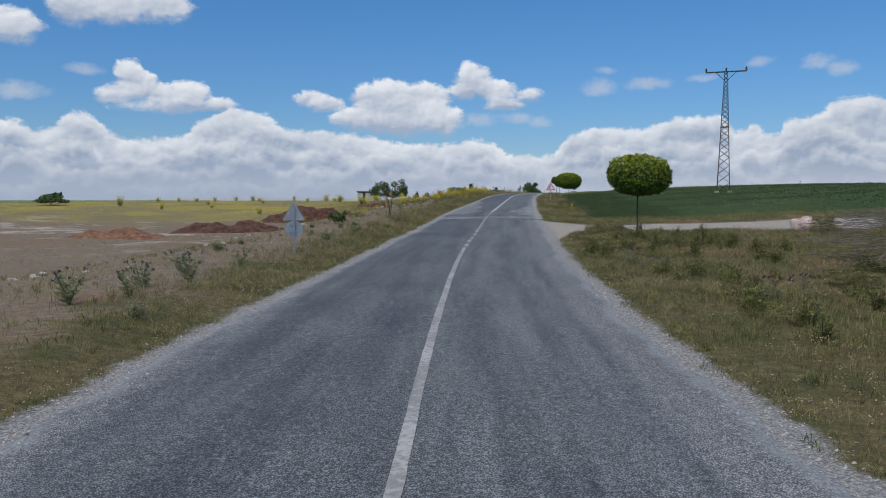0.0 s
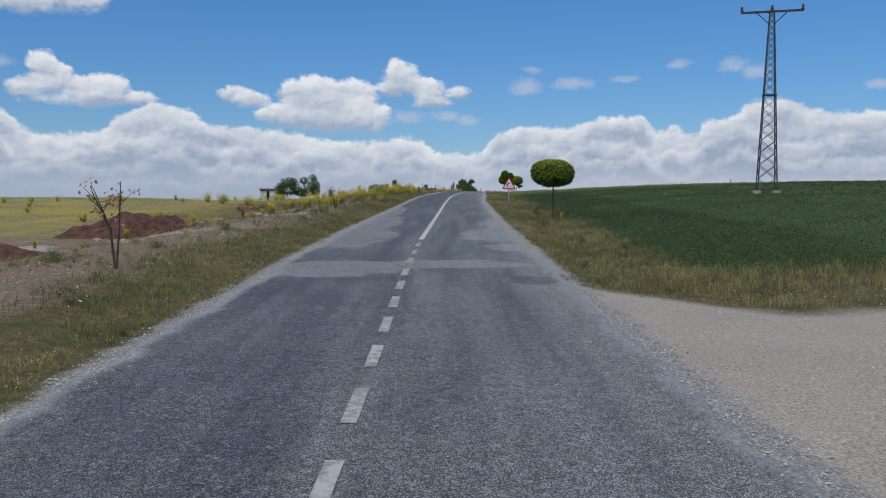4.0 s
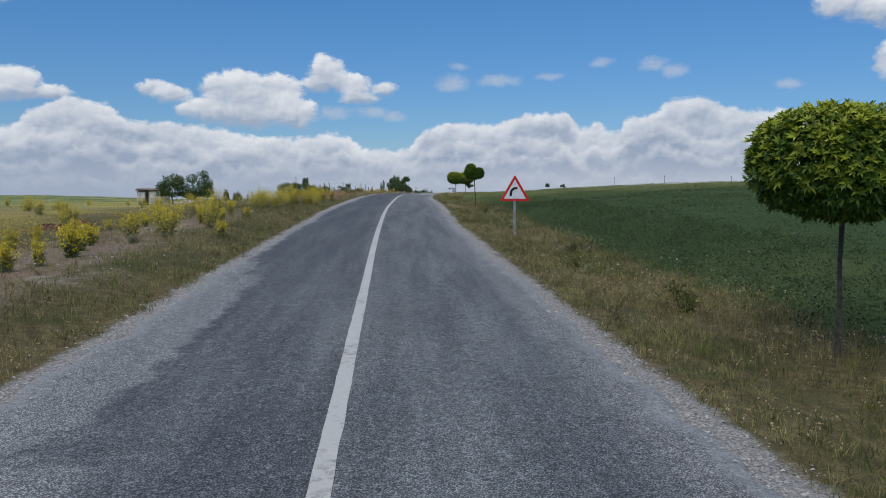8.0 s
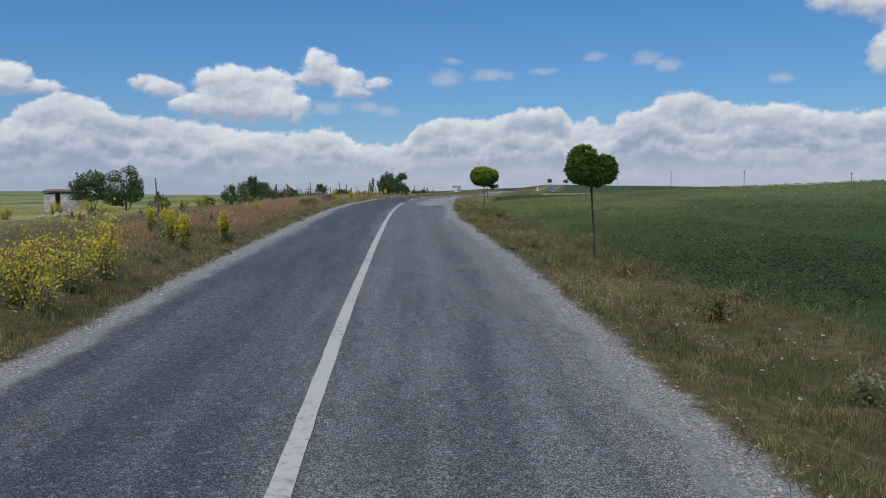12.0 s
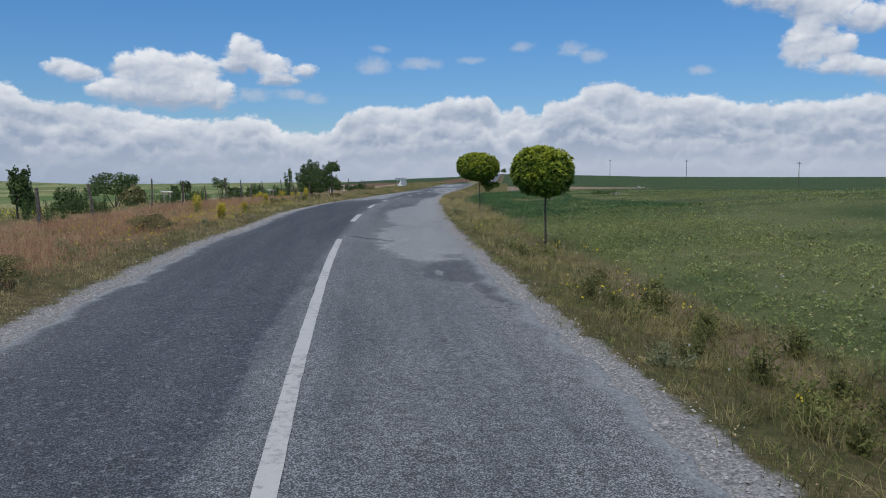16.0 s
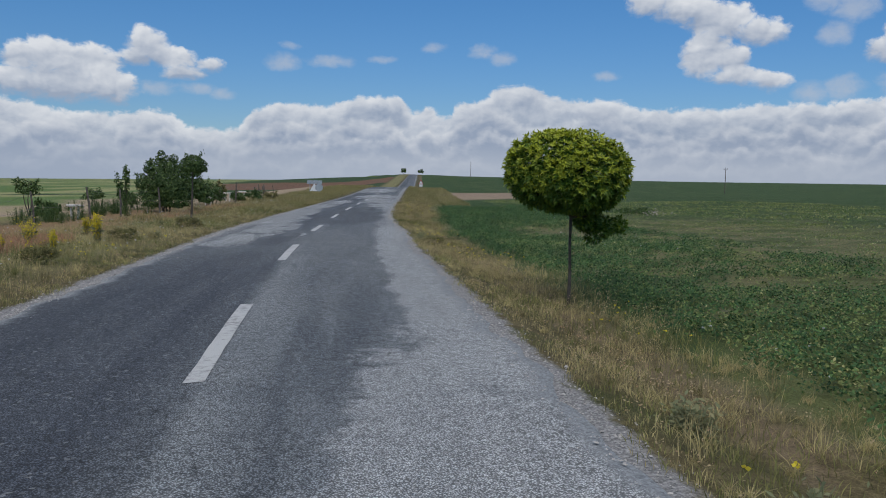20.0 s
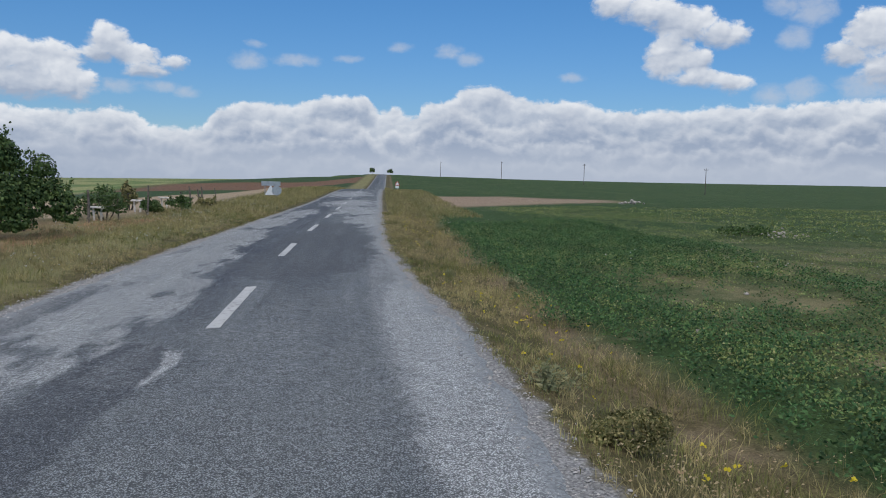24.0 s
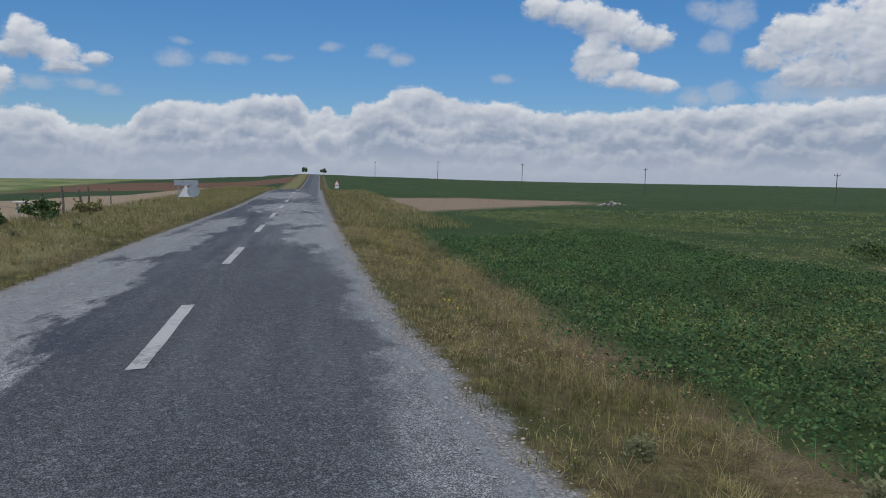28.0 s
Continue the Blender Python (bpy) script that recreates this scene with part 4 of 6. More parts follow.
def make_road():
    ys = steps((-120, -15, 3), (-15, 185, 0.22), (185, 300, 2), (300, 760, 8))
    ds = np.array([-1.02, -1.0, -0.96, -0.90, -0.80, -0.6, -0.3, 0.0, 0.3, 0.6, 0.80, 0.90, 0.96, 1.0, 1.02])
    rng = np.random.default_rng(5)
    lw, rw = np.interp(ys, VERGE_Y_LEFT, VERGE_LEFT), np.interp(ys, VERGE_Y_RIGHT, VERGE_RIGHT)
    ragged = lambda seed: 0.04 * np.sin(ys * 0.8 + seed) + 0.03 * np.sin(ys * 2.3 + seed * 2) + 0.03 * np.sin(ys * 5.3 + seed * 3) + 0.022 * rng.normal(size=len(ys))
    lw = lw - np.interp(ys, [0, 80, 100, 125, 140, 180], [0.24, 0.22, 0.40, 0.36, 0.24, 0.20]) + ragged(1.0)
    rw = rw - np.interp(ys, [0, 60, 95, 103, 112, 122, 140, 180], [0.30, 0.26, 0.30, 0.36, 0.30, 0.24, 0.20, 0.24]) + ragged(3.0)
    D = np.where(ds[None] < 0, ds[None] * lw[:, None], ds[None] * rw[:, None])
    Y = np.repeat(ys[:, None], len(ds), 1)
    X = centre_x(Y) + D / bend(Y)
    Z = road_z(Y) + 0.02 * (1 - (D / 2.6) ** 2) + 0.004 * np.sin(Y * 0.9 + D * 1.3)
    Z[:, [0, -1]] -= 0.045
    Z[:, [1, -2]] -= 0.012
    ny, nd = Y.shape
    i = np.arange(ny - 1)[:, None] * nd + np.arange(nd - 1)[None]
    F = np.stack([i, i + 1, i + nd + 1, i + nd], -1).reshape(-1, 4)
    me = mesh_of("road", np.stack([X, Y, Z], -1).reshape(-1, 3), F, [M_ROAD], True)
    lip = np.where(D < 0, lw[:, None], rw[:, None]) - np.abs(D)
    for name, arr in (("sta", Y), ("lat", D), ("lip", lip)):
        a = me.attributes.new(name, "FLOAT", "POINT")
        a.data.foreach_set("value", arr.astype(np.float32).ravel())
    return tagged(new("road", me), "patched grey asphalt country road with crumbling edges", "road", kind="structure")


def stripe(name, y0, y1, width, parent, label="", mat=None):
    """A painted line along the centre, a thin sheet with ragged edges."""
    n = max(3, int((y1 - y0) / 0.25))
    rng = np.random.default_rng(int(y0 * 10) + 900)
    y = np.linspace(y0, y1, n)
    V = []
    for s in (-1, 1):
        d = s * (width / 2 + rng.normal(0, 0.0025, n))
        x = centre_x(y) + d / bend(y)
        V.append(np.stack([x, y, road_z(y) + 0.02 + 0.004 * np.sin(y * 0.9) + 0.006], 1))
    V = np.concatenate(V)
    top = np.arange(n - 1)
    F = np.stack([top, top + n, top + n + 1, top + 1], 1)
    return part_me(name, mesh_of(name, V, F, [mat or M_PAINT]), parent, label)


GROUND = make_ground()
ROAD = make_road()
stripe("centre_line", -60.0, 21.6, 0.095, ROAD, "worn greyed solid centre line", M_OLDPAINT)
for q in range(11):
    if not 30.0 < 22.3 + 1.46 * q < 30.2:
        stripe("dash", 21.9 + 1.46 * q, 22.72 + 1.46 * q, 0.105, ROAD, "", M_OLDPAINT)
for y0 in (38.30, 39.92, 41.60):
    stripe("dash", y0, y0 + 0.89, 0.105, ROAD, "", M_OLDPAINT)
stripe("centre_line", 43.38, 118.3, 0.122, ROAD, "solid white centre line")
for y0, y1 in ((123.7, 127.2), (131.8, 135.2), (140.1, 143.8), (149.3, 152.8), (157.5, 160.6), (165.0, 168.2)):
    stripe("dash", y0, y1, 0.15, ROAD)
for q in range(10):
    stripe("dash", 173.0 + 8.2 * q, 176.2 + 8.2 * q, 0.15, ROAD)


# ---------------------------------------------------------------- trees and shrubs
def crown_points(rng, n, lobes, belly=0.6):
    """Places and outward ways near the skin of a few overlapping egg shapes."""
    P, O = [], []
    share = np.array([l[3] * l[3] * l[4] for l in lobes]) ** 0.667
    share = share / share.sum()
    for (cx, cy, cz, r, rz), s in zip(lobes, share):
        m = int(n * s)
        w = rng.normal(size=(m, 3))
        w /= np.linalg.norm(w, axis=1, keepdims=True)
        w[:, 2] = np.where(w[:, 2] < -0.55, w[:, 2] * belly, w[:, 2])
        depth = 1 - np.abs(rng.normal(0, 0.16, m))
        bump = 1 + 0.07 * np.sin(w[:, 0] * 7 + cx * 9) * np.sin(w[:, 1] * 6 + 2) + 0.05 * np.sin(w[:, 2] * 9 + w[:, 0] * 5)
        P.append(np.array([cx, cy, cz]) + w * np.array([r, r, rz]) * (depth * bump)[:, None])
        O.append(w + rng.normal(0, 0.35, (m, 3)) + np.array([0, 0, 0.35]))
    return np.concatenate(P), np.concatenate(O)


def tufts(rng, n, lobes, spacing=0.105, square=2.4):
    """Shoots gathered in tufts over the skin of a clipped crown, with leaves behind that fill it.

    Returns places, outward ways and how pale each shoot is: young tips, with light painted in on top and outside, shade
    within.
    """
    hubs, ways = [], []
    for q, (cx, cy, cz, r, rz) in enumerate(lobes):
        m = int(4 * math.pi * r * (r + 2 * rz) / 3 / spacing ** 2)
        i = np.arange(m) + 0.5
        wz, a = 1 - 2 * i / m, i * 2.39996 + q
        w = np.stack([np.sqrt(1 - wz * wz) * np.cos(a), np.sqrt(1 - wz * wz) * np.sin(a), wz], 1) + rng.normal(0, 0.05, (m, 3))
        w /= (np.hypot(w[:, 0], w[:, 1]) ** square + np.abs(w[:, 2]) ** square)[:, None] ** (1 / square)
        c = np.array([cx, cy, cz]) + w * np.array([r, r, rz]) * rng.uniform(0.93, 1.03, m)[:, None]
        keep = np.ones(m, bool)
        for o, (ox, oy, oz, s, sz) in enumerate(lobes):
            if o != q:
                keep &= ((c[:, 0] - ox) / s) ** 2 + ((c[:, 1] - oy) / s) ** 2 + ((c[:, 2] - oz) / sz) ** 2 > 0.8
        hubs.append(c[keep])
        way = w / np.array([r, r, rz])
        ways.append((way / np.linalg.norm(way, axis=1, keepdims=True))[keep])
    hubs, ways = np.concatenate(hubs), np.concatenate(ways)
    pick = rng.integers(0, len(hubs), n)
    off = rng.normal(0, spacing * 0.40, (n, 3))
    far = np.sum(off * ways[pick], 1, keepdims=True)
    flat = off - ways[pick] * far
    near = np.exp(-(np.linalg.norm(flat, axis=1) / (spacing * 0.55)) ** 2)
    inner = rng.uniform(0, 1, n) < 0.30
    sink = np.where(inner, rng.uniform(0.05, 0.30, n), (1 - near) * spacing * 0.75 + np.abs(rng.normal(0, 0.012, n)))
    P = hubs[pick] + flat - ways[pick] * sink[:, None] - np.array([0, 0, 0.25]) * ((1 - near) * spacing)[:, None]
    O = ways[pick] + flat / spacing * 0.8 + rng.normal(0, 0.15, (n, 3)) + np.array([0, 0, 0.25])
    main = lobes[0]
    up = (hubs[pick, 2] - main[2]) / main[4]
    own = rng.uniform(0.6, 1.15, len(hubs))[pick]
    # young tips plus painted light: paler outside and on top, darker inside and below
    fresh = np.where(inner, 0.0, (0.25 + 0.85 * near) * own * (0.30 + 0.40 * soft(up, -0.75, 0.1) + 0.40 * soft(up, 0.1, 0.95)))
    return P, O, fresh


def star_leaves(rng, P, O, size, each=6):
    """Shoots that end in a star of long, pointed, drooping leaves."""
    n = len(P)
    O = O / np.linalg.norm(O, axis=1, keepdims=True)
    O = O + np.array([0, 0, 0.35]) + rng.normal(0, 0.25, O.shape)
    O /= np.linalg.norm(O, axis=1, keepdims=True)
    u = np.cross(O, np.array([0.3, 0.5, 0.81]) + rng.normal(0, 0.2, O.shape))
    u /= np.linalg.norm(u, axis=1, keepdims=True) + 1e-9
    w = np.cross(O, u)
    own = rng.uniform(0.75, 1.25, n)
    out = []
    for q in range(each):
        a = (q * 2 * np.pi / each + rng.uniform(-0.4, 0.4, n))[:, None]
        radial = u * np.cos(a) + w * np.sin(a)
        along = radial * 0.62 + O * rng.uniform(0.35, 1.1, n)[:, None] + rng.normal(0, 0.12, O.shape)
        along /= np.linalg.norm(along, axis=1, keepdims=True)
        side = np.cross(O, along)
        side /= np.linalg.norm(side, axis=1, keepdims=True) + 1e-9
        face = np.cross(along, side)
        s = (size * own * rng.uniform(0.75, 1.2, n))[:, None]
        c = P + along * s * 0.5
        out.append(np.stack([c - along * s * 0.45, c - along * s * 0.05 + side * s * 0.20 + face * s * 0.05, c - along * s * 0.05 - side * s * 0.20 + face * s * 0.05,
                             c + along * s * 0.05 - face * s * 0.03, c + along * s * 0.68 - face * s * 0.16 - np.array([0, 0, 0.12]) * s], 1))
    v = np.stack(out, 1).reshape(-1, 3)
    f = (np.arange(n * each) * 5)[:, None, None] + np.array([[0, 3, 1], [0, 2, 3], [1, 3, 4], [3, 2, 4]])[None]
    return v, f.reshape(-1, 3)


def catalpa(place, fork, lobes, seed, label, count=3000, leaf=0.062, lean=(0.0, 0.0), tip_gain=1.0):
    """A small street tree grafted as a ball on a bare stem."""
    rng = np.random.default_rng(seed)
    tree = empty("round_crowned_tree", Matrix.Translation(place), label, "tree", "round-crowned trees along the verge")
    kx, ky = lean
    pts = [(0, 0, -0.15), (0.01 + kx * 0.2, ky * 0.2, fork * 0.35), (kx * 0.6, ky * 0.6 + 0.015, fork * 0.7), (kx, ky, fork)]
    part_me("trunk", mesh_of("trunk", *tube(pts, (0.034, 0.025, 0.022, 0.026), 8), [M_BARK], True), tree)
    for q in range(6):
        a = q * 1.05 + rng.uniform(0, 0.4)
        cx, cy, cz, r, rz = lobes[q % len(lobes)]
        end = Vector((cx + math.cos(a) * r * 0.6, cy + math.sin(a) * r * 0.6, cz + rz * rng.uniform(-0.1, 0.4)))
        mid = Vector((kx, ky, fork)).lerp(end, 0.5) + Vector((0, 0, -0.06))
        part_me("limb", mesh_of("limb", *tube([(kx, ky, fork - 0.05), mid, end], (0.024, 0.016, 0.006), 6), [M_BARK], True), tree)
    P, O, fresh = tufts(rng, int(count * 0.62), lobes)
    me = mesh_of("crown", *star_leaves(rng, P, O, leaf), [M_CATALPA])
    # per-leaf paleness: young growth and the painted light of the crown
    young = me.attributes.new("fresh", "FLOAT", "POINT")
    young.data.foreach_set("value", np.repeat(fresh * tip_gain, 30).astype(np.float32))
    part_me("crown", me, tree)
    return tree


def ball(w, h, z, dx=0.0):
    """One main egg with a few shoulders, so that the outline is uneven."""
    return [(dx, 0, z, w * 0.49, h * 0.49), (dx + w * 0.13, 0.05, z - h * 0.05, w * 0.385, h * 0.43), (dx - w * 0.14, -0.06, z + h * 0.04, w * 0.38, h * 0.43),
            (dx + 0.03, w * 0.14, z + h * 0.05, w * 0.38, h * 0.45), (dx, -w * 0.14, z - h * 0.05, w * 0.38, h * 0.44)]


def tree_at(x, y, fork_z, lobes_of, seed, label, count, lean=(0.0, 0.0), tip_gain=1.0):
    g = at(x, y)
    return catalpa(g, fork_z - g.z, lobes_of(g.z), seed, label, count, lean=lean, tip_gain=tip_gain)


tree_at(6.40, 26.08, 1.45, lambda g: ball(2.06, 1.36, 2.13 - g, 0.05), 11, "young catalpa with a dense round crown on a thin stem", 11000, tip_gain=1.0)
tree_at(9.06, 57.05, 1.88, lambda g: ball(1.80, 1.15, 2.44 - g, -0.03), 12, "young catalpa with a flat-topped round crown beside the field", 11000, tip_gain=1.0)
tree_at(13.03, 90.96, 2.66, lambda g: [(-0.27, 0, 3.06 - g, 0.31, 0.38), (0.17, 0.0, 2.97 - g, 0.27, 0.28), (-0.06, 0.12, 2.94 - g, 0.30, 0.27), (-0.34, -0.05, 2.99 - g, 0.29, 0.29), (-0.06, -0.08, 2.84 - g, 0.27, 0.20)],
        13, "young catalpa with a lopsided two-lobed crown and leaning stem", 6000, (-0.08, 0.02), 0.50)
tree_at(17.27, 117.56, 2.55, lambda g: ball(1.34, 1.05, 3.04 - g, -0.07), 14, "young catalpa with a shaggy round crown at the field edge", 8000, tip_gain=1.0)
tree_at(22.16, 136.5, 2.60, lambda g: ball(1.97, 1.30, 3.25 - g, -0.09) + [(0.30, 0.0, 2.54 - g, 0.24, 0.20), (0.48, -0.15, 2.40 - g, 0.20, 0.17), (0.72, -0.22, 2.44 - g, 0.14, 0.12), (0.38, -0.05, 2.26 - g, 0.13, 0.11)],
        15, "young yellow-green catalpa with one low hanging branch", 12500, tip_gain=1.25)


def shrub(place, lobes, seed, label, count, leaf=0.13, mat=None, stems=5, name="shrub", category="shrub", group=""):
    """A bushy tree branching from the ground."""
    rng = np.random.default_rng(seed)
    ob = empty(name, Matrix.Translation(place), label, category, group)
    for q in range(stems):
        cx, cy, cz, r, rz = lobes[q % len(lobes)]
        foot = Vector((rng.uniform(-0.15, 0.15), rng.uniform(-0.15, 0.15), -0.15))
        end = Vector((cx + rng.uniform(-0.3, 0.3) * r, cy + rng.uniform(-0.3, 0.3) * r, cz + rz * 0.5))
        mid = foot.lerp(end, 0.45) + Vector((rng.uniform(-0.1, 0.1), rng.uniform(-0.1, 0.1), 0.1))
        t = 0.02 + 0.012 * end.z
        part_me("stem", mesh_of("stem", *tube([foot, mid, end], (t, t * 0.7, t * 0.25), 6), [M_BARK], True), ob)
    P, O = crown_points(rng, count, lobes)
    # inner leaves and a few upright sprays that break the outline
    V, F = leaves(rng, P, O, leaf)
    sprays = [(V, F)]
    for q in range(max(4, stems * 2)):
        cx, cy, cz, r, rz = lobes[rng.integers(len(lobes))]
        a = rng.uniform(0, 6.28)
        foot = np.array([cx + math.cos(a) * r * 0.6, cy + math.sin(a) * r * 0.6, cz + rz * 0.5])
        tip = foot + np.array([math.cos(a) * 0.25 * r, math.sin(a) * 0.25 * r, rz * rng.uniform(0.5, 1.0)])
        m = 26
        s = rng.uniform(0, 1, m)[:, None]
        sprays.append(leaves(rng, foot + (tip - foot) * s + rng.normal(0, 0.05, (m, 3)), rng.normal(size=(m, 3)) + [0, 0, 0.3], leaf * 0.9))
    part_me("crown", mesh_of("crown", *join(sprays), [mat or M_BUSH]), ob)
    return ob


def shrub_at(x, y, w, h, seed, label, count, leaf=0.13, low=0.0, **more):
    """Lays out the uneven masses of a bush of a given width and height."""
    rng = np.random.default_rng(seed + 500)
    t = h - low
    lobes = [(0, 0, low + t * 0.48, w * 0.39, t * 0.43)]
    for q in range(12):
        a, r, z = q * 0.7 * math.pi + rng.uniform(0, 0.8), rng.uniform(0.22, 0.40) * w, rng.uniform(0.22, 0.88)
        s = rng.uniform(0.12, 0.19) * (1.15 - 0.5 * abs(z - 0.4))
        lobes.append((math.cos(a) * r * (1.2 - 0.6 * z), math.sin(a) * r * (1.2 - 0.6 * z), low + t * z, w * s, t * rng.uniform(0.13, 0.20)))
    return shrub(at(x, y), lobes, seed, label, count, leaf, **more)


# the big shrub by the fence with the round-headed tree before it
shrub(at(17.7, 163.9), [(0, 0, 1.28, 0.95, 1.0), (-0.62, 0.1, 0.95, 0.6, 0.7), (0.62, -0.1, 0.9, 0.62, 0.66), (0.12, 0, 2.05, 0.46, 0.5), (-0.36, 0.1, 1.9, 0.46, 0.55),
      (0.5, 0.2, 1.62, 0.45, 0.5), (-1.0, 0, 1.3, 0.34, 0.45), (0.1, -0.4, 1.05, 0.66, 0.8), (0.4, -0.25, 0.5, 0.7, 0.5), (-0.5, -0.15, 0.5, 0.66, 0.45), (1.0, 0, 1.3, 0.26, 0.36),
      (-0.2, 0, 2.48, 0.22, 0.32), (-0.75, 0.1, 1.95, 0.22, 0.4), (0.35, 0.1, 2.35, 0.2, 0.3), (1.15, 0.5, 1.35, 0.55, 0.65), (1.45, 0.3, 0.95, 0.5, 0.6), (1.2, 0.3, 1.85, 0.35, 0.4), (1.75, 0.2, 0.7, 0.4, 0.5)], 31, "large dark-leaved shrub beside the wire fence", 15000, 0.085)
shrub(at(18.3, 157.1), [(0, 0, 2.02, 0.50, 0.40), (0.2, 0.05, 1.95, 0.34, 0.32), (-0.2, 0, 2.0, 0.34, 0.34), (0, 0, 2.15, 0.36, 0.30)], 32, "slender tree with a round dark crown before the shrub",
      3600, 0.06, stems=1, name="small_tree", category="tree")
shrub_at(15.9, 164.5, 0.8, 1.9, 33, "spindly sapling beside the fence", 420, 0.10)
shrub_at(20.6, 173.1, 1.9, 1.4, 37, "spreading leafy shrub in the fence line", 2200, 0.075)
shrub_at(2.76, 169.4, 4.9, 3.05, 38, "broad leafy bush in the fenced plot", 5200, 0.12, 0.7)
shrub_at(9.22, 137.9, 0.62, 1.08, 39, "tiny round-headed tree beside the fence", 900, 0.05, 0.35, stems=1, name="small_tree", category="tree")
shrub_at(10.85, 177.3, 1.8, 2.2, 28, "spreading fruit sapling with a thin crown", 700, 0.11, 1.0, stems=3, name="small_tree", category="tree")
shrub_at(14.3, 180.8, 1.5, 1.5, 29, "small fruit sapling with a thin crown", 600, 0.10, 0.6, stems=3, name="small_tree", category="tree")
# trees at the hut
shrub_at(-12.4, 160.0, 5.0, 4.4, 34, "broad leafy tree beside the ruined hut", 6200, 0.14)
shrub_at(-8.6, 156.7, 4.2, 4.8, 35, "taller dark tree beside the ruined hut", 5000, 0.15)
shrub_at(-14.6, 163.5, 1.8, 2.6, 36, "bushy tree behind the ruined hut", 1400, 0.18)
for i, (x, y, w, h) in enumerate(((-5.0, 152.5, 0.8, 2.0), (-1.0, 158.0, 1.5, 1.4), (7.5, 165.5, 0.9, 1.6), (6.0, 150.0, 1.5, 1.1), (3.2, 144.5, 1.3, 1.0), (16.5, 186.0, 1.2, 1.2),
                                  (-2.8, 141.0, 1.3, 1.1), (9.0, 157.0, 1.2, 0.9), (13.0, 161.0, 1.3, 0.8), (21.8, 178.5, 0.9, 1.2), (24.2, 180.0, 1.5, 0.6), (22.6, 176.6, 1.2, 0.6),
                                  (26.0, 184.0, 1.3, 0.5), (4.6, 129.5, 0.9, 1.5), (5.4, 133.0, 1.3, 1.0), (6.9, 140.5, 1.4, 0.9), (3.4, 126.0, 1.2, 1.2), (11.6, 150.5, 1.2, 0.7))):
    shrub_at(x, y, w, h, 40 + i, "young orchard sapling among weeds" if h > 1.3 else "low leafy shrub in the fenced plot", 900 if h < 1.3 else 1100 + int(600 * w), 0.09,
             group="shrubs in the fenced plot", mat=M_BUSH if i % 3 else M_RANK)
shrub_at(-4.15, 31.2, 0.75, 0.42, 60, "low dark green weed clump on the bank", 260, 0.09)
shrub_at(-47.0, 95.0, 3.8, 1.5, 61, "broad dark shrub far out on the plain", 1800, 0.2)
# round trees on the far crest
for i, d in enumerate((-4.6, 4.4)):
    x, y = beside(516.0 + 6 * i, d)
    shrub_at(x, y, 3.4, 4.0, 64 + i, "round-crowned tree on the far crest beside the road", 700, 0.35, 1.3, stems=1, name="small_tree", category="tree")


# ---------------------------------------------------------------- signs, poles, pylon
def triangle(bm, side, thick, z, corner=0.06, y=0.0):
    """An upright rounded triangle, point up, in the xz plane."""
    r = side / math.sqrt(3)
    pts = []
    for q in range(3):
        a = math.pi / 2 + q * 2 * math.pi / 3
        c = Vector((math.cos(a), math.sin(a))) * (r - 2 * corner)
        for s in range(5):
            b = a - math.pi / 3 + s * math.pi / 6
            pts.append(c + Vector((math.cos(b), math.sin(b))) * corner)
    front = [bm.verts.new((p.x, y - thick / 2, z + p.y)) for p in pts]
    back = [bm.verts.new((p.x, y + thick / 2, z + p.y)) for p in pts]
    bm.faces.new(front)
    bm.faces.new(back[::-1])
    for i in range(len(pts)):
        j = (i + 1) % len(pts)
        bm.faces.new((front[j], front[i], back[i], back[j]))
    bmesh.ops.recalc_face_normals(bm, faces=bm.faces)
    return bm


def curve_sign(place, heading):
    """A warning triangle for a bend to the right, on a galvanised post."""
    ob = empty("road_sign", Matrix.Translation(place) @ pose(0, 0, 0, 0, 0, heading), "red and white triangular warning sign for a bend", "road sign")
    zc = 1.28
    part("post", box((0.06, 0.035, 1.70), pose(0, 0.03, 0.66), 0.006), M_STEEL, ob, "galvanised steel post")
    part("border", triangle(bmesh.new(), 0.835, 0.012, zc, 0.028), M_RED, ob, "red triangular border")
    panel = part("panel", triangle(bmesh.new(), 0.612, 0.010, zc, 0.012, -0.006), M_WHITE, ob, "white reflective panel")
    bm = bmesh.new()
    inner, outer = [], []
    for q in range(9):
        a = math.pi - q * radians(90) / 8
        c = Vector((0.040, -0.038))
        for lst, r in ((inner, 0.124), (outer, 0.187)):
            p = c + Vector((math.cos(a), math.sin(a))) * r
            lst.append((p.x, zc + p.y))
    inner.insert(0, (inner[0][0], zc - 0.107))
    outer.insert(0, (outer[0][0], zc - 0.101))
    for f in range(len(inner) - 1):
        quad = [inner[f], inner[f + 1], outer[f + 1], outer[f]]
        bm.faces.new([bm.verts.new((x, -0.0145, z)) for x, z in quad])
    tip = [(0.040, zc + 0.086), (0.064, zc + 0.091), (0.078, zc + 0.116), (0.064, zc + 0.142), (0.040, zc + 0.149)]
    bm.faces.new([bm.verts.new((x, -0.0145, z)) for x, z in tip])
    part("arrow", bm, M_BLACK, panel, "black curved arrow")
    for z in (zc - 0.14, zc + 0.12):
        part("bolt", rod((0, -0.02, z), (0, 0.0, z), 0.011, None, 8), M_STEEL, panel)
    return ob


curve_sign(at(9.65, 71.15), -7.0)


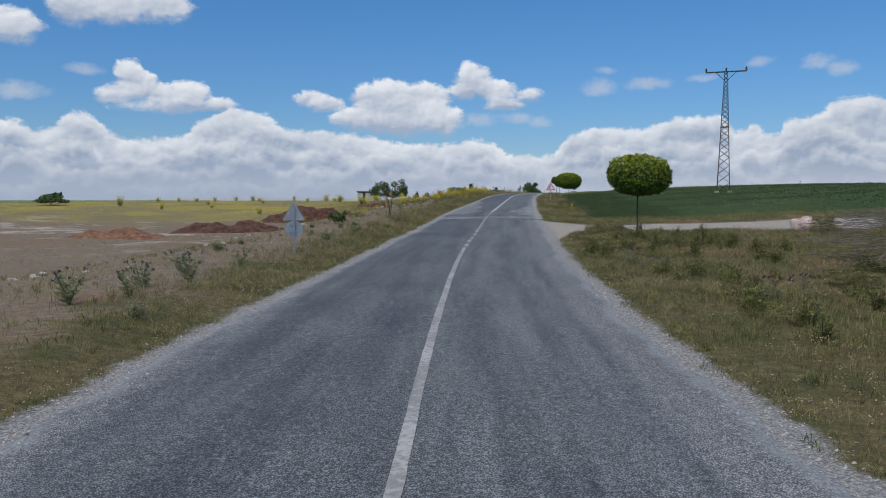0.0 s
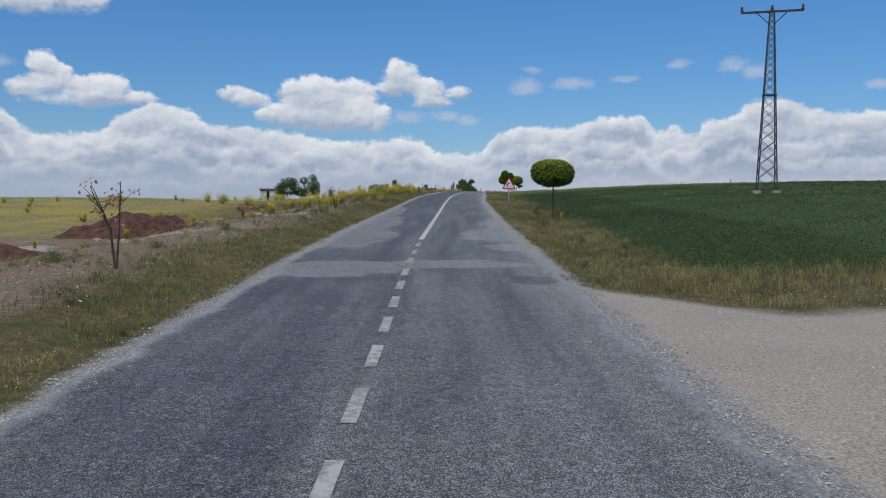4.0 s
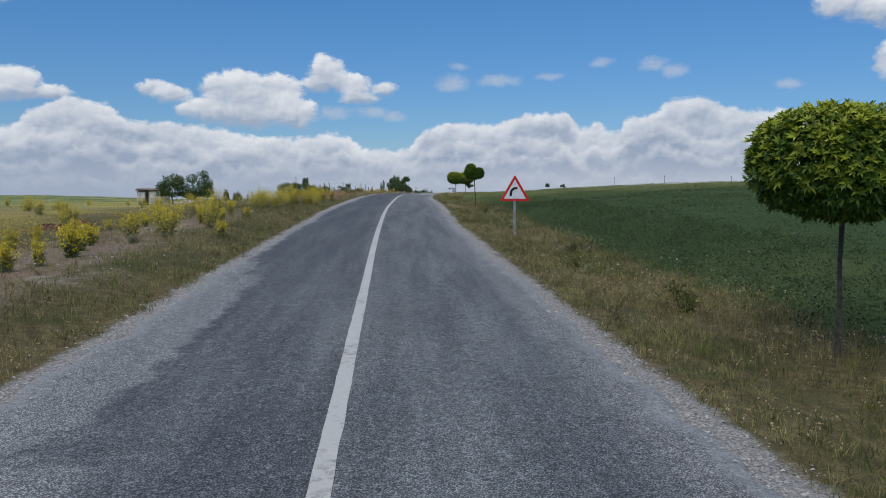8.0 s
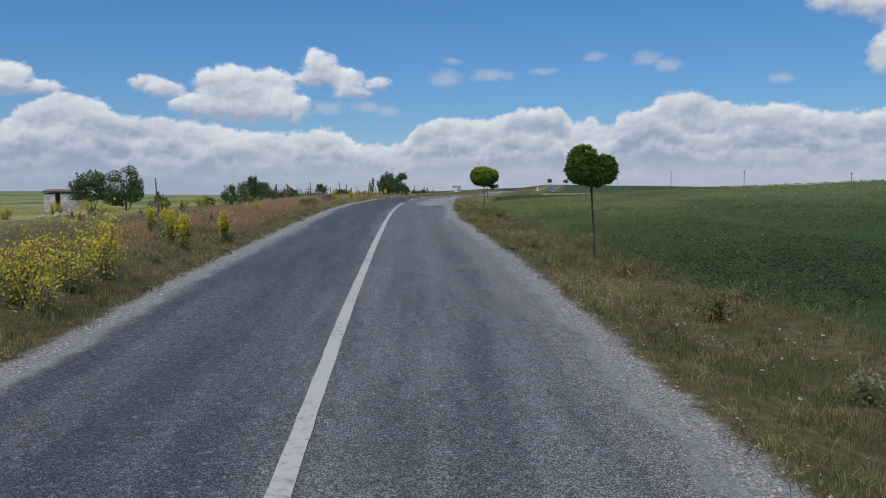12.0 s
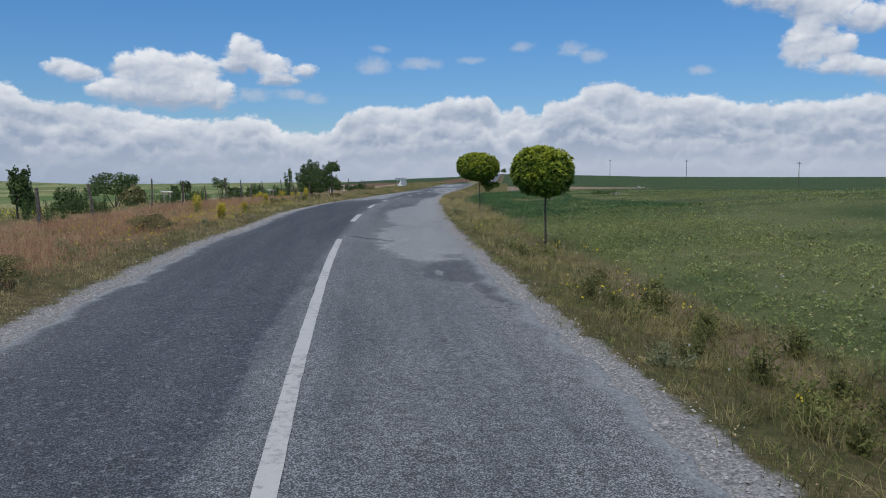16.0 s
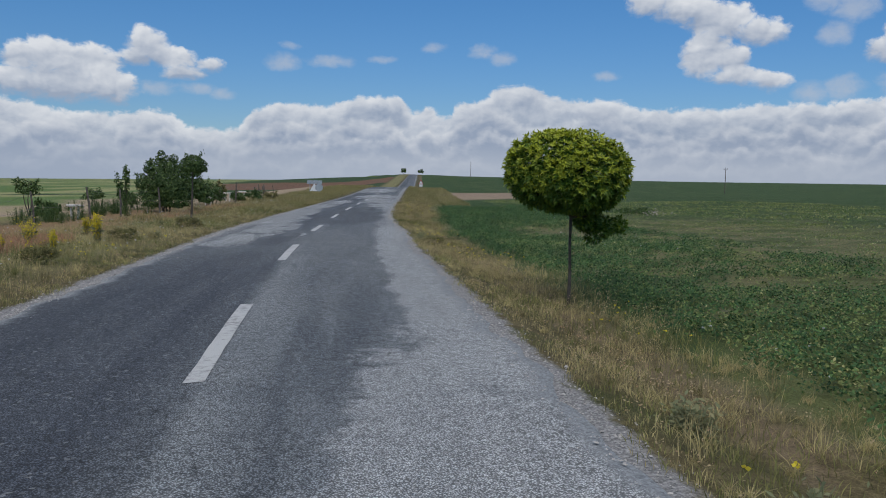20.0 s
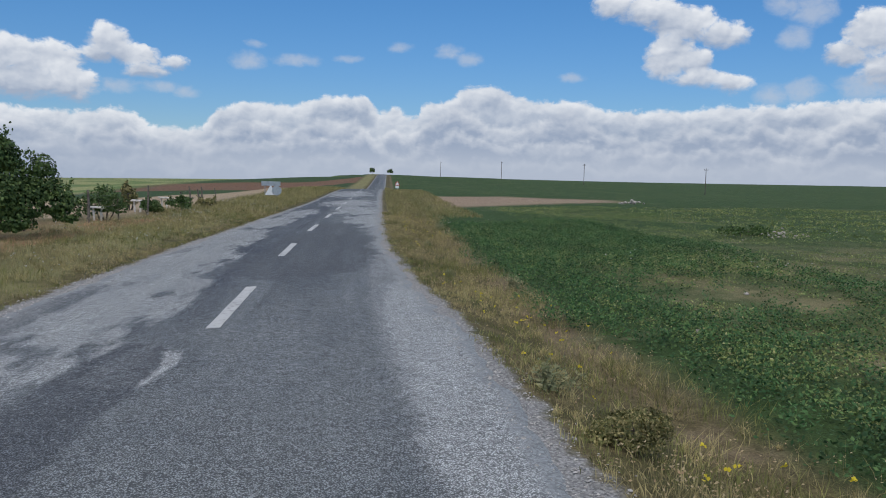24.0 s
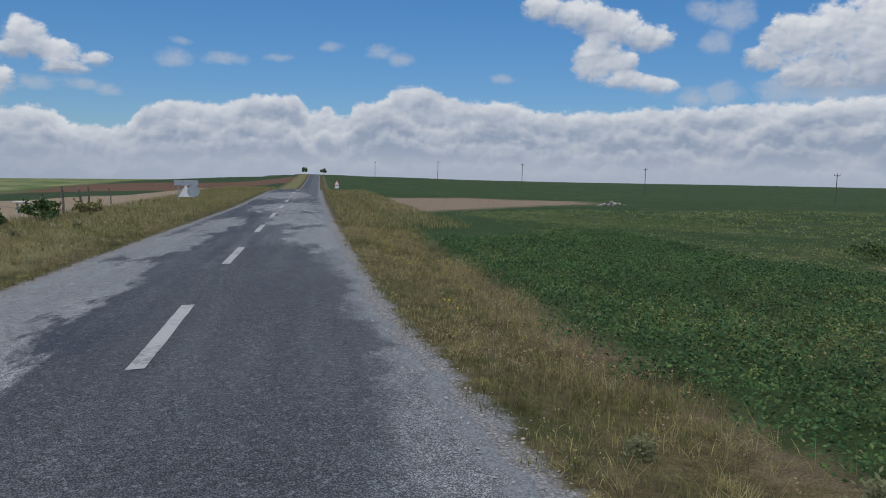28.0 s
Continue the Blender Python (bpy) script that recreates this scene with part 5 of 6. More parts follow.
def sign_back(place, heading, kind):
    """A traffic sign seen from behind: bare metal plate, brackets and post."""
    words = {"triangle": "bare metal rear of a triangular road sign", "pair": "bare metal rear of a stacked triangular and round road sign"}
    ob = empty("road_sign", Matrix.Translation(place) @ pose(0, 0, 0, 0, 0, heading), words[kind], "road sign", "signs seen from behind")
    if kind == "pair":
        part("post", box((0.05, 0.03, 1.35), pose(0, -0.03, 0.5), 0.005), M_STEEL, ob, "galvanised post")
        part("plate", triangle(bmesh.new(), 0.52, 0.008, 0.93, 0.02), M_SIGNBACK, ob, "grey triangular plate")
        bm = bmesh.new()
        bmesh.ops.create_cone(bm, cap_ends=True, segments=28, radius1=0.20, radius2=0.20, depth=0.008, matrix=pose(0, 0, 0.58, 90))
        disc = part("disc", bm, M_SIGNBACK, ob, "grey round plate")
        for z in (0.50, 0.66):
            part("bracket", box((0.20, 0.02, 0.025), pose(0, -0.012, z)), M_STEEL, disc)
    return ob


sign_back(at(-3.45, 18.3), 10.0, "pair")


def far_sign_group():
    ob = empty("road_sign", Matrix.Translation(at(32.9, 199.7)) @ pose(0, 0, 0, 0, 0, -19), "unpainted rear of a direction board, triangle and disc on posts", "road sign",
               "signs seen from behind")
    for s in (-0.42, 0.42):
        part("post", rod((s, 0, -0.2), (s, 0, 1.28), 0.03, None, 8), M_STEEL, ob, "galvanised post")
    part("board", box((1.40, 0.015, 0.32), pose(0.02, -0.04, 1.12), 0.004), M_SIGNBACK, ob, "grey rectangular board")
    part("plate", triangle(bmesh.new(), 0.86, 0.01, 0.52, 0.03, -0.04), M_WHITE, ob, "pale triangular plate")
    bm = bmesh.new()
    bmesh.ops.create_cone(bm, cap_ends=True, segments=28, radius1=0.36, radius2=0.36, depth=0.01, matrix=pose(0.44, -0.05, 0.62, 90))
    part("disc", bm, M_SIGNBACK, ob, "grey round plate")
    return ob


far_sign_group()


def far_warning():
    ob = empty("road_sign", Matrix.Translation(at(60.1, 243.0)) @ pose(0, 0, 0, 0, 0, -20), "distant white warning triangle with a small plate below", "road sign")
    part("post", rod((0, 0.03, -0.2), (0, 0.03, 1.30), 0.03, None, 8), M_STEEL, ob)
    part("border", triangle(bmesh.new(), 0.74, 0.012, 1.04, 0.03), M_RED, ob, "red border")
    part("panel", triangle(bmesh.new(), 0.54, 0.012, 1.04, 0.015, -0.007), M_WHITE, ob, "white panel")
    part("plate", box((0.50, 0.012, 0.34), pose(0, 0, 0.60), 0.004), M_WHITE, ob, "white plate")
    return ob


far_warning()


def lattice_pylon(place, height, heading):
    """A four-legged lattice pole with one crossarm and three insulators."""
    ob = empty("lattice_pylon", Matrix.Translation(place) @ pose(0, 0, 0, 0, 0, heading), "dark steel lattice power pylon with a single crossarm", "pylon")
    half = lambda z: 0.52 - 0.40 * (z / height)
    corner = lambda q, z: Vector(((1, 1, -1, -1)[q] * half(z), (1, -1, -1, 1)[q] * half(z), z))
    for q in range(4):
        part("leg", bm_rod(bmesh.new(), corner(q, -0.3), corner(q, height), 0.045, 0.03, 4), M_RUST, ob)
    z, levels = 0.0, [0.0]
    while z < height - 0.3:
        z += max(0.34, half(z) * 1.55)
        levels.append(min(z, height))
    for a, b in zip(levels, levels[1:]):
        for q in range(4):
            w = (q + 1) % 4
            part("brace", rod(corner(q, a), corner(w, b), 0.017, None, 4), M_RUST, ob)
            part("brace", rod(corner(w, a), corner(q, b), 0.017, None, 4), M_RUST, ob)
    for s in (-1, 1):
        part("crossarm", box((3.3, 0.05, 0.08), pose(0, s * 0.10, height - 0.05)), M_RUST, ob)
        part("strut", rod((s * 0.85, 0, height - 0.06), (s * 0.12, 0, height - 0.75), 0.025, None, 4), M_RUST, ob)
    for x in (-1.6, 0.0, 1.6):
        pin = part("insulator", rod((x, 0, height - 0.05), (x, 0, height + 0.30), 0.03, None, 8), M_CERAMIC, ob, "brown ceramic insulator")
        for q in range(3):
            part("shed", rod((x, 0, height + 0.03 + q * 0.09), (x, 0, height + 0.09 + q * 0.09), 0.105 - 0.012 * q, 0.06, 12), M_CERAMIC, pin)
    part("bracket", box((0.75, 0.5, 0.07), pose(0, 0, height * 0.54)), M_RUST, ob)
    for q in range(4):
        part("footing", box((0.34, 0.34, 0.45), Matrix.Translation(corner(q, -0.1)), 0.03), M_STONE, ob, "concrete footing")
    return ob


PYLON = at(23.95, 67.8)
lattice_pylon(PYLON, 11.85 - PYLON.z, -20.5)


def utility_pole():
    ob = empty("utility_pole", Matrix.Identity(4), "distant grey utility pole with a short crossarm", "utility pole", "poles across the field")
    part("shaft", bm_rod(bmesh.new(), (0, 0, -0.6), (0, 0, 10.6), 0.17, 0.11, 8), M_WOOD, ob)
    part("crossarm", box((0.12, 2.2, 0.14), pose(0, 0, 10.0)), M_WOOD, ob)
    for s in (-0.95, 0.0, 0.95):
        part("insulator", rod((0, s, 10.05), (0, s, 10.45 if s else 10.85), 0.07, 0.05, 8), M_CERAMIC, ob)
    return ob


pole = utility_pole()
pole.matrix_world = Matrix.Translation(at(249.5, 303.5, 0))
for y in (387.0, 473.0, 560.0, 650.0):
    copy_thing(pole, Matrix.Translation(at(249.5 + (y - 303) * 0.01, y)))


# ---------------------------------------------------------------- hut, fence, heaps
def ruined_hut(place, heading):
    """A low limewashed shed with a tin roof, its front half open."""
    ob = empty("ruined_hut", Matrix.Translation(place) @ pose(0, 0, 0, 0, 0, heading), "small ruined hut with chalky walls and a sagging tin roof", "hut")
    w, d, h = 4.2, 3.0, 1.95
    part("back_wall", box((w, 0.2, h), pose(0, d / 2, h / 2), 0.02), M_LIME, ob)
    for s in (-1, 1):
        part("side_wall", box((0.2, d - 0.2, h - 0.1), pose(s * (w / 2 - 0.1), 0, (h - 0.1) / 2), 0.02), M_LIME, ob)
    part("front_wall", box((2.7, 0.2, 1.80), pose(0.75, -d / 2, 0.90), 0.03), M_LIME, ob)
    part("front_wall", box((1.0, 0.2, 1.76), pose(-1.55, -d / 2, 0.85), 0.03), M_LIME, ob)
    for x in (-1.05, -0.35, 0.35, 1.85):
        part("upright", box((0.1, 0.1, h), pose(x, -d / 2 - 0.02, h / 2, 0, 2, 0)), M_WOOD, ob, "grey timber upright")
    part("lintel", box((w + 0.2, 0.12, 0.12), pose(0, -d / 2 - 0.03, h + 0.02, 0, 1.5, 0)), M_WOOD, ob)
    for q in range(6):
        part("roof_sheet", box((0.78, d + 0.5, 0.04), pose(-1.9 + q * 0.76, 0, h + 0.12 + 0.02 * (q % 2), 4, -1.5 + (q % 3), 0)), M_ROOFTIN, ob)
    return ob


ruined_hut(at(-15.5, 163.4), 8.0)


def rubble_heap(x, y, w, n, seed, label, mat, size=1.0):
    """A heap of separate broken stones."""
    rng = np.random.default_rng(seed)
    ob = empty("rubble_heap", Matrix.Translation(at(x, y)), label, "stones")
    for q in range(n):
        s = rng.uniform(0.12, 0.42) * size
        bm = bmesh.new()
        bmesh.ops.create_icosphere(bm, subdivisions=1, radius=s / 2)
        for v in bm.verts:
            v.co *= rng.uniform(0.75, 1.2)
            v.co.z *= 0.7
        r = abs(rng.normal(0, 0.4)) * w
        a = rng.uniform(0, 6.28)
        px, py = math.cos(a) * r, math.sin(a) * r * 0.5
        h = float(ground_z(x + px, y + py) - ground_z(x, y)) + max(0.0, 0.35 - r / w * 0.4) * rng.uniform(0, 1)
        bmesh.ops.translate(bm, vec=(px, py, h + s * 0.15), verts=bm.verts)
        part("stone", bm, mat, ob)
    return ob


rubble_heap(-7.2, 131.6, 3.2, 60, 71, "grey rubble heap in front of the hut", M_STONE, 1.4)
rubble_heap(-4.5, 150.0, 2.6, 30, 72, "grey rubble heap in the weeds", M_STONE, 1.3)
rubble_heap(66.6, 200.0, 2.2, 16, 73, "pale stone heap at the edge of the field", M_STONE)
rubble_heap(42.3, 160.7, 1.9, 60, 74, "pale stones cleared into a heap in the crop", M_STONE, 0.26)
shrub_at(41.8, 162.0, 2.8, 0.4, 63, "dark weeds behind the cleared stones", 500, 0.09)


def boulder(x, y, size, seed, label):
    bm = bmesh.new()
    bmesh.ops.create_icosphere(bm, subdivisions=3, radius=0.5)
    for v in bm.verts:
        n = noise.fractal(v.co * 2.2 + Vector((seed, 0, 0)), 1.0, 2.0, 4)
        v.co *= 1 + 0.35 * n
        v.co = Vector((v.co.x * size[0], v.co.y * size[1], max(v.co.z, -0.25) * size[2]))
    me = bpy.data.meshes.new("boulder")
    bm.to_mesh(me)
    bm.free()
    me.materials.append(M_PINK)
    me.polygons.foreach_set("use_smooth", np.ones(len(me.polygons), bool))
    ob = new("boulder", me)
    ob.location = at(x, y, size[2] * 0.2)
    return tagged(ob, label, "boulder")


boulder(13.9, 30.2, (1.15, 0.8, 0.75), 3.0, "pale pinkish boulder beside the brush pile")


def brush_pile(x, y, w, n, seed):
    """A long heap of cut, bleached branches."""
    rng = np.random.default_rng(seed)
    ob = empty("brush_pile", Matrix.Translation(at(x, y)), "long heap of cut grey branches and twigs", "brush pile")
    for q in range(n):
        a = rng.normal(0.15, 0.5)
        length = rng.uniform(0.7, 2.2)
        r = rng.uniform(-1, 1)
        c = Vector((r * w, rng.normal(0, 0.55), 0.0))
        c.z = float(ground_z(x + c.x, y + c.y) - ground_z(x, y)) + rng.uniform(0.02, 0.85) * (1 - r * r * 0.6)
        way = Vector((math.cos(a), math.sin(a), rng.normal(0, 0.16))) * length / 2
        bow = Vector((0, 0, rng.uniform(-0.05, 0.15)))
        t = rng.uniform(0.004, 0.014)
        part_me("branch", mesh_of("branch", *tube([c - way, c + bow, c + way], (t, t * 0.8, t * 0.3), 4), [M_TWIG]), ob)
    return ob


brush_pile(16.3, 29.3, 2.4, 170, 81)
brush_pile(12.7, 23.2, 1.6, 80, 82)
brush_pile(9.8, 17.4, 1.2, 60, 83)


def soil_heap(x, y, length, width, height, heading, mat, seed, label):
    """A tipped bank of dug earth: lumpy, with clods."""
    n, m = 56, 24
    c, s = math.cos(radians(heading)), math.sin(radians(heading))
    V = []
    for i in range(n):
        for j in range(m):
            u, v = i / (n - 1) * 2 - 1, j / (m - 1) * 2 - 1
            px, py = u * length / 2, v * width / 2
            wx, wy = x + px * c - py * s, y + px * s + py * c
            shape = max(0.0, 1 - abs(u) ** 2.2) * max(0.0, 1 - abs(v) ** 1.8)
            lump = 0.65 + 0.45 * noise.fractal(Vector((wx * 0.6, wy * 0.6, seed)), 1.0, 2.0, 3)
            fine = 0.09 * noise.fractal(Vector((wx * 3.5, wy * 3.5, seed)), 1.0, 2.0, 3)
            V.append((wx, wy, float(ground_z(wx, wy)) - 0.06 + max(0.0, height * shape * lump) + fine * (shape > 0.05)))
    i = np.arange(n - 1)[:, None] * m + np.arange(m - 1)[None]
    F = np.stack([i, i + m, i + m + 1, i + 1], -1).reshape(-1, 4)
    ob = new("earth_bank", mesh_of("earth_bank", V, F, [mat], True))
    return tagged(ob, label, "soil bank", "banks of dug soil")


soil_heap(-12.0, 72.5, 9.5, 4.6, 1.9, 3, M_SOIL_RED, 4.0, "long bank of dug dark red soil")
soil_heap(-15.6, 58.0, 8.5, 3.8, 1.1, 6, M_SOIL_RED, 8.0, "low bank of dug red-brown soil")
soil_heap(-21.5, 52.0, 6.5, 3.0, 0.8, -4, M_SOIL_ORANGE, 12.0, "low bank of dug orange soil")
soil_heap(-8.9, 97.0, 3.4, 2.0, 0.75, 0, M_SOIL_RED, 15.0, "small mound of dug brown soil")


def fence():
    """A leaning post-and-wire fence round the orchard plot."""
    rng = np.random.default_rng(91)
    ob = empty("wire_fence", Matrix.Translation(at(*beside(150.0, -11.0))), "old leaning post and wire fence round the plot", "fence")
    base = ob.location.copy()
    spots = []
    for q in range(21):
        y = 124.0 + q * 3.5
        d = np.interp(y, [124, 137, 151, 165, 181, 190, 205], [-8.0, -7.4, -8.0, -7.8, -7.5, -8.4, -8.5])
        spots.append(at(*beside(y + rng.uniform(-0.5, 0.5), d + rng.uniform(-0.3, 0.3))))
    tops = []
    for p in spots:
        h = rng.uniform(0.75, 1.25)
        top = p + Vector((rng.normal(0, 0.07), rng.normal(0, 0.07), h))
        tops.append(top)
        r = rng.uniform(0.03, 0.055)
        part_me("post", mesh_of("post", *tube([p - base - Vector((0, 0, 0.25)), (p + top) / 2 - base + Vector((0.02, 0, 0)), top - base], (r, r * 0.95, r * 0.8), 7), [M_WOOD], True), ob)
    for f in (0.92, 0.55):
        for (a, b), (c, e) in zip(zip(spots, tops), zip(spots[1:], tops[1:])):
            p, q = a.lerp(b, f) - base, c.lerp(e, f) - base
            sag = (p + q) / 2 - Vector((0, 0, 0.08))
            part_me("wire", mesh_of("wire", *tube([p, sag, q], (0.004,) * 3, 4), [M_WIRE]), ob)
    return ob


fence()


def lone_stake(x, y, h, lean, label):
    p = at(x, y)
    ob = new("stake", mesh_of("stake", *tube([(0, 0, -0.2), (lean * 0.4, 0.02, h * 0.5), (lean, 0, h)], (0.026, 0.022, 0.016), 6), [M_WOOD], True))
    ob.location = p
    return tagged(ob, label, "stake", "bare stakes")


lone_stake(3.75, 97.0, 1.35, -0.06, "tall bare stake beside the road")


def dead_shrub(x, y, h, seed):
    """A small leafless shrub with a few withered leaves."""
    rng = np.random.default_rng(seed)
    ob = empty("dead_shrub", Matrix.Translation(at(x, y)), "small withered shrub with bare brown branches", "shrub")
    tips = []
    for q in range(4):
        a = rng.uniform(0, 6.28)
        mid = Vector((math.cos(a) * 0.08, math.sin(a) * 0.08, h * 0.45))
        tip = Vector((-0.12 + math.cos(a) * 0.26, math.sin(a) * 0.2, h * rng.uniform(0.8, 1.05)))
        part_me("branch", mesh_of("branch", *tube([(0, 0, -0.1), mid, tip], (0.022, 0.016, 0.006), 6), [M_BARK], True), ob)
        for w in range(4):
            f = mid.lerp(tip, rng.uniform(0.1, 0.8))
            e = f + Vector((rng.normal(0, 0.14), rng.normal(0, 0.14), rng.uniform(0.05, 0.25)))
            part_me("twig", mesh_of("twig", *tube([f, e], (0.007, 0.003), 4), [M_BARK]), ob)
            tips.append(e)
    P = np.array([tuple(e) for e in tips]).repeat(7, 0) + rng.normal(0, 0.05, (len(tips) * 7, 3))
    part_me("foliage", mesh_of("foliage", *leaves(rng, P, rng.normal(size=P.shape), 0.055), [M_RUSTGRASS]), ob, "withered brown leaves")
    return ob


dead_shrub(-0.1, 58.8, 0.95, 95)
dead_shrub(-4.6, 62.5, 0.6, 96)
dead_shrub(-2.46, 36.8, 1.35, 97)


def rank_weeds(spots):
    """Low spreading masses of leafy weeds, broader than high."""
    for q, (y, d, w, h) in enumerate(spots):
        x, y = beside(y, d)
        shrub_at(x, y, w, h, 130 + q, "dense olive-green mass of leafy weeds at the verge", int(7000 * w), 0.019, mat=M_RANK, stems=3, name="weed_mass",
                 category="weeds", group="weed masses beside the track")


rank_weeds([(27.9, 4.6, 1.0, 0.40), (26.4, 4.1, 1.1, 0.45), (24.9, 3.9, 1.2, 0.46), (23.5, 3.65, 1.1, 0.42), (22.5, 3.7, 1.1, 0.40), (21.4, 3.8, 1.0, 0.32), (26.6, 4.6, 1.6, 0.45), (25.0, 5.6, 1.5, 0.40), (23.9, 4.2, 1.6, 0.42), (23.4, 5.8, 1.7, 0.45), (22.3, 4.6, 1.3, 0.32),
            (27.0, 8.0, 1.6, 0.30), (26.0, 7.4, 1.6, 0.30), (13.0, 4.9, 0.8, 0.24), (9.0, 6.2, 0.9, 0.22),
            (140.5, -3.9, 0.8, 0.30), (136.5, -4.2, 0.9, 0.30), (151.2, -3.8, 1.0, 0.36), (145.6, -4.0, 0.8, 0.32), (121.0, -4.4, 1.2, 0.40), (112.5, -4.0, 1.1, 0.42), (144.6, 3.3, 0.7, 0.26),
            (29.0, 12.6, 1.2, 0.7), (28.0, 14.8, 1.6, 0.8), (29.6, 15.8, 1.5, 0.8), (14.5, 7.4, 1.3, 0.3), (19.0, 9.5, 1.6, 0.4), (22.0, 12.0, 1.8, 0.5), (26.0, 14.5, 1.8, 0.5), (16.5, 10.5, 1.4, 0.45)])


def stand(y, d, turn):
    """A short white prop with a board on top."""
    ob = empty("wooden_stand", Matrix.Translation(at(*beside(y, d))) @ pose(0, 0, 0, 0, 0, turn), "small whitewashed wooden stand beside the fence", "stand", "white stands by the fence")
    part("board", box((0.52, 0.30, 0.06), pose(0, 0, 0.50, 3, 2, 0), 0.01), M_LIME, ob)
    for s in (-0.13, 0.13):
        part("leg", box((0.07, 0.07, 0.6), pose(s, 0, 0.2, 0, 4 if s > 0 else -4, 0), 0.008), M_LIME, ob)


for y, d, turn in ((140.0, -9.6, 20), (150.5, -9.4, -10), (158.0, -9.2, 30), (172.5, -8.2, 5), (177.5, -8.3, -20), (182.0, -8.4, 12)):
    stand(y, d, turn)


# ---------------------------------------------------------------- verge plants, crop, gravel
def stuff(name, parts, mat, label, category):
    return tagged(new(name, mesh_of(name, *join(parts), [mat])), label, category, kind="stuff")


def crop_edge(y):
    """The offset at which verge grass gives way to the crop."""
    return np.interp(y, [36, 90, 112, 120, 132, 141, 150, 156, 162, 175], [5.4, 5.3, 4.8, 4.8, 5.3, 5.1, 4.55, 4.45, 4.6, 5.0])


def thin_out(rng, y, d, inner, outer):
    """Fewer blades where gravel gives way to grass; d: the distance beyond the rim."""
    return rng.uniform(0, 1, len(y)) < soft(d, inner, outer)


def verge_grass():
    rng = np.random.default_rng(201)
    hither = lambda y, d: y < 31.2 + 0.10 * d
    off_track = lambda y, d: (d < 2.3) | (np.abs(y - (31.2 + 0.10 * d)) > np.where(hither(y, d), np.interp(d, [2.6, 2.8, 3.1, 3.4, 5.0], [7.2, 6.6, 4.4, 3.4, 2.2]), np.interp(d, [2.4, 3.2, 5.0], [4.0, 3.1, 2.1])))
    dry, green, rusty, heads = [], [], [], []
    for sgn, far, n in ((1, 5.9, 330000), (-1, 7.2, 270000)):
        P, y, d = scatter(rng, n, -3.0, 178.0, sgn * 2.3, sgn * far, off_track, 1.35)
        clump = 0.6 * blotch(P[:, 0], P[:, 1], 0.9, 3.0) + 0.6 * blotch(P[:, 0], P[:, 1], 3.1, 5.0)
        fringe = 0.22 * blotch(P[:, 0], P[:, 1], 1.3, 8.0) + 0.10 * blotch(P[:, 0], P[:, 1], 4.1, 3.0)
        ok = thin_out(rng, y, verge_rim(y, d) + 0.5 * fringe, -0.08, 0.14) & (rng.uniform(-1.0, 0.9, len(y)) < 1.5 * clump + 0.2)
        ok &= (y < 37) | (d < 0) | (rng.uniform(0, 1, len(y)) > soft(d + fringe - crop_edge(y), -0.3, 0.5))
        P, y, d, clump = P[ok], y[ok], d[ok], clump[ok]
        bare_left = soft(-d, 3.5, 4.9) * (1 - soft(y, 72, 92))
        ok = rng.uniform(0, 1, len(y)) > 0.86 * bare_left
        P, y, d, clump = P[ok], y[ok], d[ok], clump[ok]
        tone = 0.7 * blotch(P[:, 0], P[:, 1], 0.35, 9.0) + 0.75 * blotch(P[:, 0], P[:, 1], 1.6, 2.0) + rng.normal(0, 0.22, len(y))
        tall = np.interp(y, [0, 60, 110, 150, 178], [0.095, 0.11, 0.13, 0.135, 0.13]) * (0.5 + 0.6 * soft(verge_rim(y, d), 0.0, 1.3)) * (1 + 0.5 * clump)
        is_rust = (d < np.interp(y, [92, 130, 146], [-3.4, -3.7, -5.8])) & (y > 92) & (tone > -0.25) & (y < 172)
        is_green = ~is_rust & (tone < np.where(d > 0, np.interp(y, [95, 106, 122, 140], [0.22, 0.45, 0.42, -0.10]), np.interp(y, [75, 95, 140], [0.18, 0.05, -0.05])))
        for lst, m, w in ((rusty, is_rust, 0.008), (green, is_green, 0.007), (dry, ~is_rust & ~is_green, 0.006)):
            lst.append(blades(rng, P[m], tall[m], w, 0.75))
        # ripe stalks that stand above the sward and carry loose seed heads
        m = (rng.uniform(0, 1, len(y)) < 0.30) & ~is_green
        top = tall[m] * rng.uniform(1.2, 2.1, m.sum())
        dry.append(blades(rng, P[m], top, 0.0035, 0.25))
        Q = P[m] + np.stack([rng.normal(0, 0.03, m.sum()), rng.normal(0, 0.03, m.sum()), top * 0.95], 1)
        for q in range(3):
            heads.append(leaflets(rng, Q + rng.normal(0, 0.008, Q.shape) - [0, 0, 0.014 * q], 0.019, 0.28))
    # tufts that creep over the broken edge of the asphalt
    for sgn in (1, -1):
        P, y, d = scatter(rng, 60000, -2.0, 178.0, sgn * 2.3, sgn * 3.0, off_track)
        c = blotch(P[:, 0], P[:, 1], 2.3, 6.0) + 0.5 * blotch(P[:, 0], P[:, 1], 0.7, 2.0) + 4.0 * np.minimum(verge_rim(y, d), 0.1)
        P, c = P[c > 0.22], c[c > 0.22]
        m = rng.uniform(0, 1, len(P)) < 0.6
        green.append(blades(rng, P[m], 0.055, 0.008, 1.0))
        dry.append(blades(rng, P[~m], 0.06, 0.006, 1.0))
    # weedy ground right of the road before the track, and the plot on the left
    P, y, d = scatter(rng, 150000, 0.0, 36.0, 5.6, 24.0, off_track)
